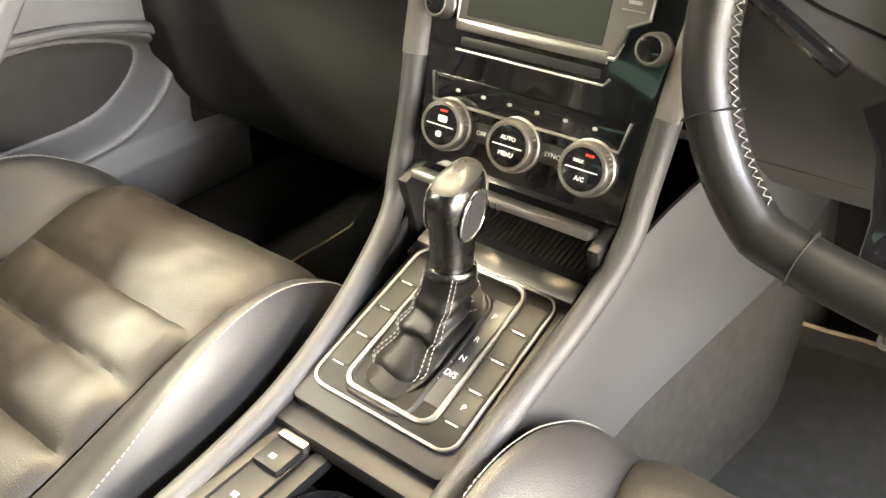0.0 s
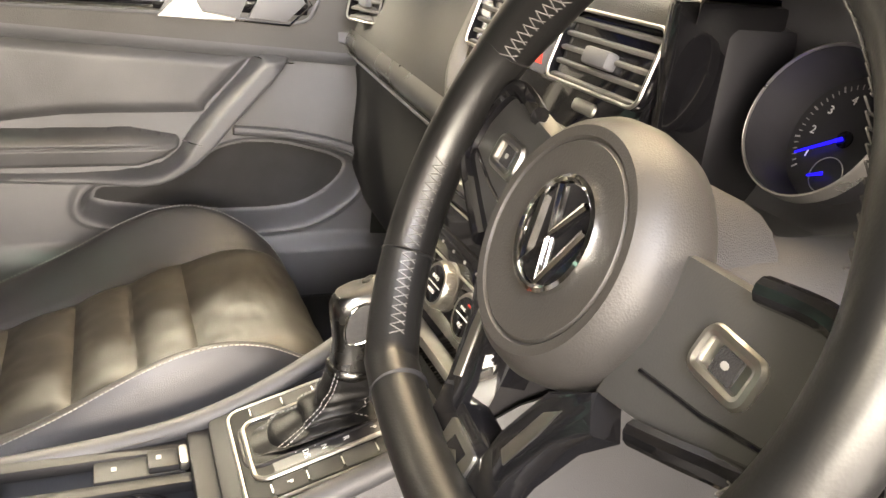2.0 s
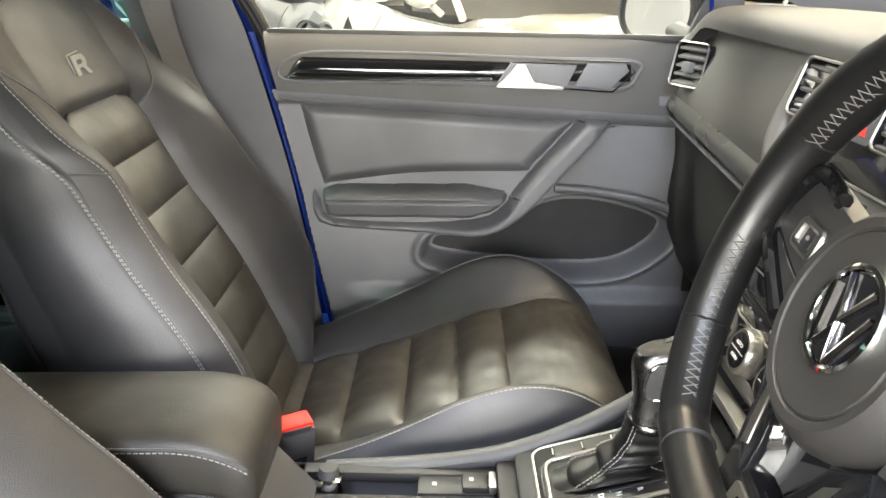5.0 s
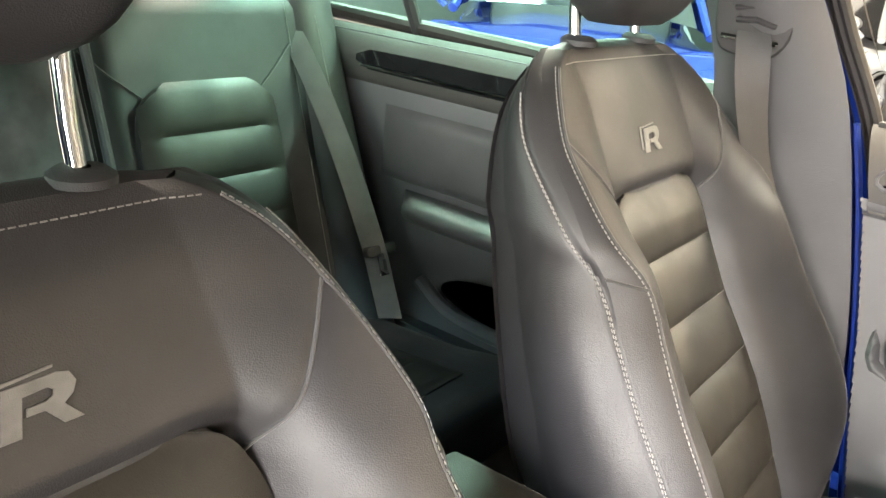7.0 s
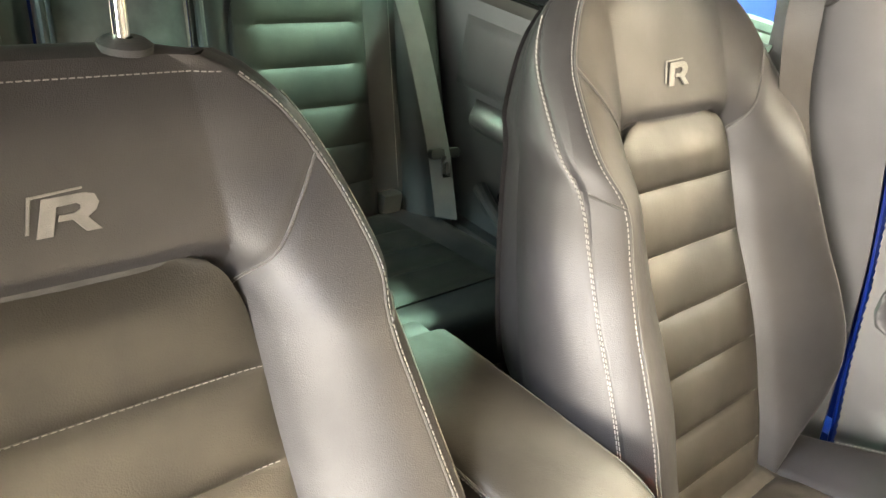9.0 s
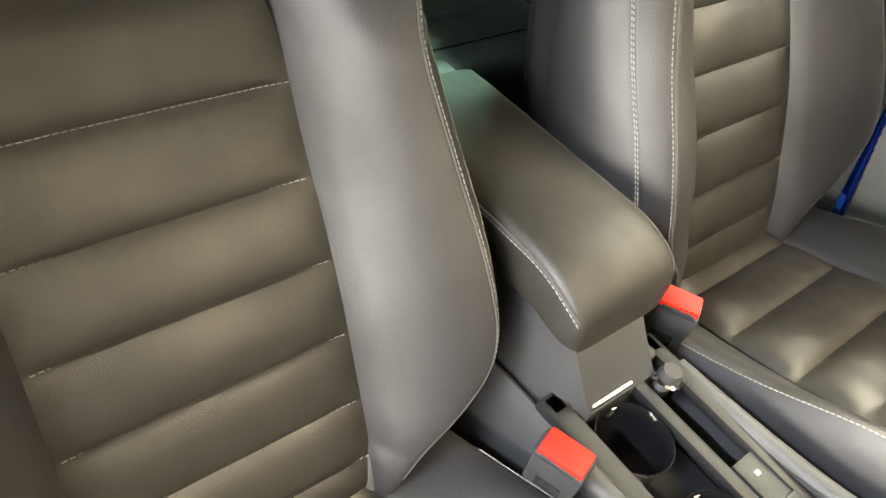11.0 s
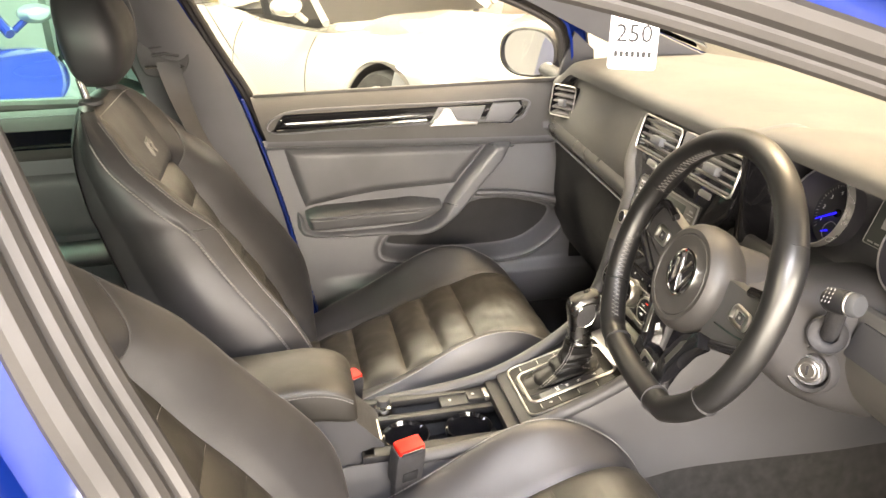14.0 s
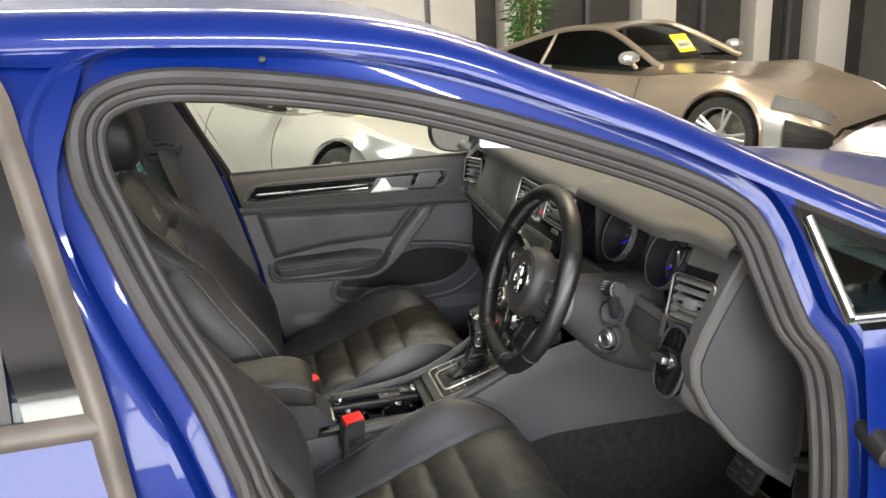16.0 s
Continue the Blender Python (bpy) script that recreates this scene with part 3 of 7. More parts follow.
    def wing(sign, u, v):
        p = length(v)
        a, b = half_in(p.x), wide(p.x)
        t = min(1, u / .62)
        if u <= .62:
            y = lerp(a, b - .02, t)
            z = p.z + lift(p.x) * step(-.1, 1.0, t) - .006 * math.exp(-(t / .07) ** 2)
        else:
            q = (u - .62) / .38
            y = b - .02 + .02 * math.sin(min(1, q * 2.2) * math.pi / 2)
            top = p.z + lift(p.x)
            z = lerp(top - .012 * q, min(top, .36), step(0, 1, q))
        return p.x, SY + sign * y, z
    for sign in (-1, 1):
        cpart("cushion_bolster", sheet(lambda u, v: wing(sign, u, v), 30, 70), LEATHER, s)
        line = [wing(sign, .635, v) for v in np.linspace(.12, .80, 60)]
        cpart("stitching", stitches(line, (0, sign * .001, .002)), THREAD, s, "pale double seam")
        line = [wing(sign, .79, v) for v in np.linspace(.06, .78, 60)]
        cpart("stitching", stitches(line, (0, sign * .002, 0)), THREAD, s, "pale double seam")
    cpart("seat_base", rbox((-.22, SY, .325), (.52, .40, .14), .03), PLASTIC, s, "dark plastic seat base")
    for sign in (-1, 1):
        cpart("seat_rail", rbox((-.22, SY + sign * .17, .262), (.60, .035, .05), .005), SATIN, s, "steel seat rail")
        cpart("hinge_cover", rbox((-.52, SY + sign * .232, .43), (.14, .02, .16), .01), PLASTIC, s)

    # headrest on two chrome posts
    lean = Matrix.Rotation(radians(-20), 4, "Y")
    for sign in (-1, 1):
        y = SY + sign * .078
        bpart("post", tube([(-.776, y, 1.03), (-.788, y, 1.10), (-.792, y, 1.20)], .0068, 12), CHROME, s, "chrome headrest post")
        bpart("post_collar", lathe([(.006, 0), (.021, 0), (.021, .006), (.016, .010), (.006, .011)], Matrix.Translation((-.777, y, 1.062)), 20), PLASTIC, s)
    HR = 1.146 if driver else 1.088
    rings = []
    for k in range(15):
        t = k / 14
        a = math.sin(math.pi * (.03 + .94 * t)) ** .30
        z = HR + .175 * t
        w, d = .128 * a * (1 - .1 * t), .052 * a
        cx = (-.785 if driver else -.762) + .012 * math.sin(math.pi * t) - .02 * t
        rings.append([(cx + d * abs(math.cos(q)) ** .55 * (1 if math.cos(q) > 0 else -1), SY + w * abs(math.sin(q)) ** .42 * (1 if math.sin(q) > 0 else -1), z) for q in (2 * math.pi * j / 32 for j in range(32))])
    rest = bpart("headrest", loft(rings), LEATHER, s, "padded leather headrest")
    loop = [((-.785 if driver else -.762) + .057 * math.cos(q) * .2 + .036, SY + .112 * math.cos(q), HR + .09 + .07 * math.sin(q)) for q in np.linspace(0, 2 * math.pi, 50)]
    bpart("stitching", stitches(loop), THREAD, rest)
    return s


seat(.366, False, "black leather passenger's sports seat with pleated centre and pale stitching")
seat(-.366, True, "black leather driver's sports seat behind the steering wheel")

# ---- the blue car's body ----
side_y = curve_of([(.10, -.79), (.45, -.83), (.70, -.842), (.90, -.81), (1.0, -.782), (1.15, -.72), (1.30, -.64), (1.366, -.594), (1.42, -.53)])
DOOR_HOLE = [(-.519, .864), (-.462, .70), (-.415, .53), (-.365, .44), (-.25, .405), (.12, .40), (.27, .43), (.325, .55), (.322, .70), (.318, .865),
             (.300, .925), (.269, .968), (.247, 1.039), (.232, 1.092), (.200, 1.138), (.103, 1.190), (-.053, 1.249), (-.215, 1.301), (-.348, 1.331),
             (-.489, 1.351), (-.585, 1.355), (-.645, 1.338), (-.672, 1.300), (-.670, 1.245), (-.649, 1.188), (-.607, 1.086), (-.556, .979)]
hole = [Vector((p.x, p.y)) for p in spline([(x, z, 0) for x, z in DOOR_HOLE], 6, True)]
crease = curve_of([(-2.3, 1.20), (-1.9, 1.30), (-1.4, 1.372), (-1.0, 1.392), (-.755, 1.394), (-.485, 1.384), (-.34, 1.371), (-.204, 1.344), (-.045, 1.283), (.11, 1.219), (.228, 1.160), (.425, 1.068), (.62, .985), (.80, .93)])


def ring_at(d, push):
    """The door hole's outline moved outwards by d, and out of the side by push."""
    out, n = [], len(hole)
    for i, p in enumerate(hole):
        t = (hole[(i + 1) % n] - hole[i - 1]).normalized()
        q = p + Vector((-t.y, t.x)) * -d * RING_WAY
        out.append(Vector((q.x, side_y(q.y) - push, q.y)))
    return out


area = sum(a.x * b.y - b.x * a.y for a, b in zip(hole, hole[1:] + hole[:1]))
RING_WAY = 1 if area > 0 else -1


def flip(points):
    return [Vector((p.x, 2 * CY - p.y, p.z)) for p in points]


def body():
    car = thing("car", "bright metallic blue hatchback with its driver's door open", "car", (-.6, CY, 0))
    rings = [ring_at(d, p) for d, p in ((-.012, -.055), (-.004, -.050), (0, -.028), (.004, -.018), (.030, -.014), (.036, -.010), (.040, .012), (.046, .018), (.055, .019))]
    part("door_surround", loft(rings, caps=False), BLUE, car, "blue painted flange round the door hole")
    part("door_surround", loft([flip(r) for r in rings], caps=False), BLUE, car)
    for d, push, r, lab in ((-.002, -.008, .0125, ""), (-.017, -.020, .0090, ""), (-.028, -.030, .0080, "")):
        bead = ring_at(d, push)
        part("door_seal", tube(bead, r, 10, True, up=(0, 1, 0)), RUBBER, car, "dark ribbed rubber door seal")
        part("door_seal", tube(flip(bead), r, 8, True, up=(0, 1, 0)), RUBBER, car)

    # the rounded rail over the doors runs on into the windscreen pillar
    def rail(x, v):
        z0 = crease(x) + .002
        y0 = side_y(min(z0, 1.42)) - .019
        a = v * math.pi * .60
        k = lerp(1, .85, step(-.2, .8, x))
        return x, y0 + .064 * (1 - math.cos(a)), z0 + .050 * math.sin(a) * k

    def roof(u, v):
        x = lerp(-2.25, -.10, u)
        _, y0, z0 = rail(x, 1)
        t = abs(2 * v - 1)
        y = lerp(CY, y0, t)
        return x, (y if v < .5 else 2 * CY - y), z0 + .034 * (1 - t * t)
    part("roof", sheet(roof, 40, 40), BLUE, car, "glossy blue roof")

    def lining(u, v):
        x, y, z = roof(u, lerp(.03, .97, v))
        return x, y, z - .035
    part("headliner", sheet(lining, 20, 20), HEADLINER, car, "grey cloth headliner")
    part("roof_plug", lathe([(.001, .003), (.004, .002), (.005, 0), (.001, -.004)], facing((-.437, side_y(1.366) - .0005, 1.368), (0, -.85, .5)), 16), RUBBER, car, "small black plug")

    # windscreen pillars down to the wings
    for sign in (1, -1):
        def pillar(u, v):
            x, y, z = rail(lerp(-2.25, .82, u), v)
            return x, (y if sign > 0 else 2 * CY - y), z
        part("roof_rail", sheet(pillar, 90, 12), BLUE, car, "blue rail that becomes the windscreen pillar")

        def lining_p(u, v):
            x = lerp(-.15, .70, u)
            z0 = crease(x)
            y = side_y(min(z0, 1.40)) + lerp(.035, .095, v)
            return x, (y if sign > 0 else 2 * CY - y), z0 + lerp(-.045, .025, v)
        part("pillar_trim", sheet(lining_p, 20, 8, .004), GREY_TRIM, car, "grey plastic pillar trim")

    # rear pillar panel behind the front door hole, under the roof crease
    def strip_between(x_front, z0, z1, width, push):
        def f(u, v):
            z = lerp(z0, z1, v)
            x = x_front(z) - u * width
            return x, side_y(z) - push, z
        return f
    bp = curve_of([(.30, -.42), (.53, -.470), (.70, -.512), (.864, -.566), (.979, -.603), (1.086, -.652), (1.188, -.685), (1.26, -.690), (1.32, -.672), (1.39, -.650)])
    part("centre_pillar", sheet(strip_between(bp, .32, 1.392, .19, .012), 8, 40), BLUE, car, "blue centre pillar")
    # the band between the roof crease and the door hole
    top_edge = [p for p in ring_at(.050, .018) if p.z > 1.0]

    def band(u, v):
        x = lerp(-1.55, .235, u)
        near = min(top_edge, key=lambda q: abs(q.x - x) + (0 if q.z > 1.14 else 9))
        z = lerp(lerp(near.z - .006, 1.378, step(.56, .74, -x)), crease(x) + .002, v)
        return x, side_y(min(z, 1.42)) - .019 + .010 * math.sin(math.pi * v), z
    part("rail_flange", sheet(band, 100, 5), BLUE, car)

    # wing, hinge pillar and the small fixed window ahead of the door
    def wing(u, v):
        x = lerp(.345, 1.0, u)
        z = lerp(.25, min(crease(x) + .002, .955), v)
        return x, side_y(z) - .019 - .03 * math.sin(math.pi * min(1, u * .9)), z
    for sign in (1, -1):
        bm = sheet(lambda u, v: (lambda p: p if sign > 0 else (p[0], 2 * CY - p[1], p[2]))(wing(u, v)), 16, 16)
        part("front_wing", bm, BLUE, car, "blue front wing")
        q = [(.262, 1.135), (.318, .968), (.60, .955), (.60, .99), (.42, 1.065)]
        inner_q = [(.287, 1.115), (.328, .982), (.585, .968), (.58, .985), (.42, 1.046)]
        frame_ = loft([[Vector((x, side_y(z) - .022 if sign > 0 else 2 * CY - side_y(z) + .022, z)) for x, z in q], [Vector((x, side_y(z) - .024 if sign > 0 else 2 * CY - side_y(z) + .024, z)) for x, z in inner_q]], caps=False)
        bmesh.ops.solidify(frame_, geom=frame_.faces[:], thickness=.008)
        fr = part("quarter_window", frame_, GLOSS, car, "small fixed window with a black frame")
        pane = bmesh.new()
        pane.faces.new([pane.verts.new((x, side_y(z) - .018 if sign > 0 else 2 * CY - side_y(z) + .018, z)) for x, z in inner_q])
        part("pane", pane, DARK_GLASS if sign > 0 else CLEAR, fr, smooth=False).visible_shadow = False
        part("trim_strip", tube([Vector((x, (side_y(z) - .026) if sign > 0 else 2 * CY - side_y(z) + .026, z)) for x, z in ((.283, 1.118), (.325, .980))], .006, 8), SATIN, fr)
        part("trim_strip", tube([Vector((x, (side_y(z) - .026) if sign > 0 else 2 * CY - side_y(z) + .026, z)) for x, z in ((.325, .978), (.45, .972), (.59, .965))], .006, 8), SATIN, fr)

    def bonnet(u, v):
        x = lerp(.78, 1.75, u)
        t = 2 * v - 1
        return x, CY + t * .80, .985 - .12 * u ** 1.6 - .05 * abs(t) ** 3
    part("bonnet", sheet(bonnet, 14, 18), BLUE, car, "blue bonnet")

    def screen(u, v):
        x = lerp(-.13, .80, u)
        z0 = crease(x) + .03
        y0 = side_y(min(z0, 1.42)) + .05
        t = 2 * v - 1
        return x, CY + t * (CY - y0) * .98, z0 + .045 * (1 - t * t)
    part("windscreen", sheet(screen, 8, 8), CLEAR, car, "clear windscreen").visible_shadow = False

    # lower side, sill and floor
    def sill(u, v):
        x = lerp(-.72, .60, u)
        a = v * math.pi
        return x, -.70 - .075 * math.sin(a) - .02, .395 - .17 * v
    part("sill", sheet(sill, 6, 10), BLUE, car)
    part("sill_trim", rbox((-.05, -.672, .405), (.80, .075, .03), .012), PLASTIC, car, "ribbed black sill trim")
    part("sill_plate", rbox((-.05, -.665, .424), (.52, .035, .006), .002), SATIN, car, "bright sill plate")
    part("floor_pan", rbox((-.48, CY, .235), (2.64, 1.38, .05), .01), CARPET, car, "black carpeted floor")
    part("bulkhead", rbox((.82, CY, .62), (.06, 1.42, .75), .02), CARPET, car, "black carpeted bulkhead")
    part("tail_panel", rbox((-2.2, CY, .72), (.08, 1.45, .80), .05), BLUE, car)
    part("parcel_shelf", rbox((-1.88, CY, 1.0), (.5, 1.3, .02), .006), PLASTIC, car)
    part("rear_window", sheet(lambda u, v: (lerp(-2.22, -2.0, v), CY + (2 * u - 1) * lerp(.60, .52, v), lerp(1.04, 1.36, v)), 6, 4), GREEN_GLASS, car, "green tinted rear window")
    for y in (-.62, .59):
        part("rear_pillar", tube([(-2.2, y, 1.02), (-2.0, y * .86, 1.38)], .05, 10), PLASTIC, car)
    part("outer_sill", rbox((-.4, .725, .33), (2.6, .06, .20), .02), BLUE, car)
    part("inner_sill", rbox((-.3, .660, .33), (2.3, .04, .17), .012), PLASTIC, car, "black sill trim")

    def left_skin(u, v):
        z = lerp(.30, .968, v)
        return lerp(.62, -2.1, u), 2 * CY - side_y(z) + .024, z
    part("door_skin", sheet(left_skin, 20, 14, .004), BLUE, car, "blue skin of the closed doors")
    for y in (-.715, .685):
        part("inner_side", rbox((-1.95, y, .95), (.62, .03, .75), .012), PLASTIC, car)
    for wx in (.97, -1.66):
        for s in (-1, 1):
            wm = Matrix.Translation((wx, CY + s * .715, GROUND + .32)) @ Matrix.Rotation(radians(-90 * s), 4, "X")
            wh = part("wheel", lathe([(.21, -.10), (.30, -.10), (.32, -.07), (.32, .07), (.305, .095), (.24, .10), (.23, .08), (.23, -.09)], wm, 40), RUBBER, car, "black tyre")
            part("rim", lathe([(.001, .05), (.06, .06), (.20, .07), (.235, .085), (.23, .02)], wm, 36), SATIN, wh, "silver rim")
    return car


def rear_door_outside():
    """The closed rear door on the driver's side, as seen from outside."""
    d = thing("rear_door", "closed blue rear door with dark privacy glass", "car door", (-1.1, -.80, .3))
    fr = curve_of([(.30, -.55), (.60, -.585), (.889, -.634), (1.012, -.652), (1.168, -.688), (1.293, -.720), (1.351, -.737), (1.385, -.760)])

    def skin(u, v):
        z = lerp(.32, .985, v)
        x = lerp(fr(z) - .006, -1.55, u)
        return x, side_y(z) - .026 - .012 * math.sin(math.pi * v) * (1 - u * .3), z
    part("door_skin", sheet(skin, 20, 22, .006), BLUE, d, "blue door skin")

    def rim(u, v):
        z = lerp(.86, 1.385, v)
        return fr(z) - u * .030, side_y(z) - .028 - .010 * math.sin(math.pi * u), z
    part("window_frame", sheet(rim, 8, 40, .004), FRAME_TRIM, d, "brown-grey window frame")

    def gloss(u, v):
        z = lerp(1.0, 1.37, v)
        return fr(z) - .030 - u * .062, side_y(z) - .027, z
    part("pillar_cover", sheet(gloss, 4, 24, .003), GLOSS, d, "gloss black pillar cover")

    def pane(u, v):
        z = lerp(.995, 1.375, v)
        return lerp(fr(z) - .092, -1.5, u), side_y(z) - .018, z
    part("pane", sheet(pane, 4, 16), DARK_GLASS, d, "dark privacy glass")

    def bar(u, v):
        x = lerp(-.665, -1.55, u)
        z = 1.006 - .028 * v
        return x, side_y(z) - .030 - .008 * math.sin(math.pi * v), z
    part("belt_strip", sheet(bar, 20, 8, .004), FRAME_TRIM, d, "brown-grey belt strip")

    def roof_bar(u, v):
        x = lerp(-.75, -1.55, u)
        z = 1.392 - .03 * v - .02 * u
        return x, side_y(z) - .028, z
    part("window_frame", sheet(roof_bar, 16, 4, .004), FRAME_TRIM, d)
    part("quarter_bar", sheet(lambda u, v: (lerp(-.775, -.790, u) + .05 * (1.37 - lerp(.995, 1.37, v)), side_y(lerp(.995, 1.37, v)) - .022, lerp(.995, 1.37, v)), 2, 10, .004), RUBBER, d)


def open_door():
    """The driver's door, swung wide open."""
    d = thing("driver_door", "open blue driver's door seen edge on", "car door", (.42, -.80, .3))
    hinge, way, out = Vector((.40, -.835, 0)), Vector((.42, -.908, 0)).normalized(), Vector((.908, .42, 0))

    def at(along, z, off):
        p = hinge + way * along + out * off
        return Vector((p.x, p.y, z))
    part("door_skin", loft([[at(a, .33, o), at(a, .95, o), at(a, .95, o2), at(a, .33, o2)] for a, o, o2 in ((.0, .06, .0), (.10, .07, -.01), (.95, .06, 0), (1.05, .03, .0))]), BLUE, d, "blue outer skin")
    part("door_card", loft([[at(a, .36, -.012), at(a, .93, -.012), at(a, .93, -w), at(a, .36, -w)] for a, w in ((.09, .05), (.2, .08), (.9, .08), (1.0, .05))]), PLASTIC, d, "black door lining")
    part("check_strap", rbox((.375, -.80, .62), (.09, .03, .03), .006, Matrix.Rotation(radians(-40), 3, "Z")), SATIN, d)
    part("hinge", lathe([(.002, -.03), (.014, -.03), (.014, .03), (.002, .03)], Matrix.Translation((.372, -.818, .70)), 14), SATIN, d, "bright door hinge")
    part("cable_boot", tube([at(-.03, .80, -.02), at(.02, .79, -.06), at(.08, .78, -.04)], .02, 12), RUBBER, d)


car = body()
rear_door_outside()
open_door()

# ---- dashboard and what sits in it ----
STACK_N = Vector((-.956, 0, .292))  # the way the middle console's face looks


def stack_at(y, z):
    """A place on the face of the middle stack."""
    return Vector((.105 + (z - .74) * .305, CY + y, z))


def on_stack(y, z, lift=0.0, spin=0.0):
    return facing(stack_at(y, z) + STACK_N * lift, STACK_N, spin=spin)


def vent(parent_label, m, w, h, bars, base):
    v = thing("air_vent", parent_label, "air vent", base, group="air vents")
    ring = [m @ Vector((x, y, .003)) for x, y in rrect(w, h, .010)]
    part("bezel", tube(ring, .0017, 8, True), SATIN, v, "thin chrome rim")
    part("duct", slab(rrect(w, h, .010), m @ Matrix.Translation((0, 0, -.022)), .02, 0), DIAL, v, "dark duct")
    wall_ = loft([[m @ Vector((x, y, z)) for x, y in rrect(w, h, .010)] for z in (.002, -.024)], caps=False)
    part("duct_wall", wall_, GLOSS, v)
    for k in range(bars):
        y = (k + .5) / bars * h - h / 2
        part("slat", rbox((0, 0, 0), (w - .006, h / bars * .34, .018), .002, None), SLAT, v)
        ob = bpy.context.scene.collection.objects[-1]
        ob.data.transform(m @ Matrix.Translation((0, y, -.008)) @ Matrix.Rotation(radians(24), 4, "X"))
    part("tab", rbox((0, 0, 0), (w * .26, h * .24, .014), .004), GREY_TRIM, v, "grey sliding tab")
    ob = bpy.context.scene.collection.objects[-1]
    ob.data.transform(m @ Matrix.Translation((0, -h * .06, .002)))
    return v


def knob(name, label, m, r, deep, face_mat=GLOSS, group=""):
    k = thing(name, label, "knob", m.translation, group=group)
    prof = [(.001, -.002), (r * 1.06, -.002), (r * 1.06, .003), (r, .004), (r * .97, deep * .86), (r * .92, deep), (r * .80, deep)]
    part("rim", lathe(prof + [(r * .78, deep - .002), (.001, deep - .002)], m, 36), SATIN, k, "ridged silver rim")
    ribs = bmesh.new()
    for i in range(40):
        a = 2 * math.pi * i / 40
        rbox((0, 0, 0), (.0012, r * .05, deep * .62), 0, None, bm=None).free()
        q = [Vector((r * math.cos(a + s) * f, r * math.sin(a + s) * f, z)) for s, f in ((-.03, 1.0), (.03, 1.0), (0, 1.025)) for z in (.006, deep * .8)]
        vs = [ribs.verts.new(m @ p) for p in q]
        for f in ((0, 1, 5, 4), (4, 5, 3, 2), (0, 4, 2), (1, 3, 5)):
            ribs.faces.new([vs[j] for j in f])
    part("knurling", ribs, SATIN, k)
    part("cap", slab(disc(r * .79), m @ Matrix.Translation((0, 0, deep + .0006)), .003, .0008), face_mat, k, "black face")
    return k


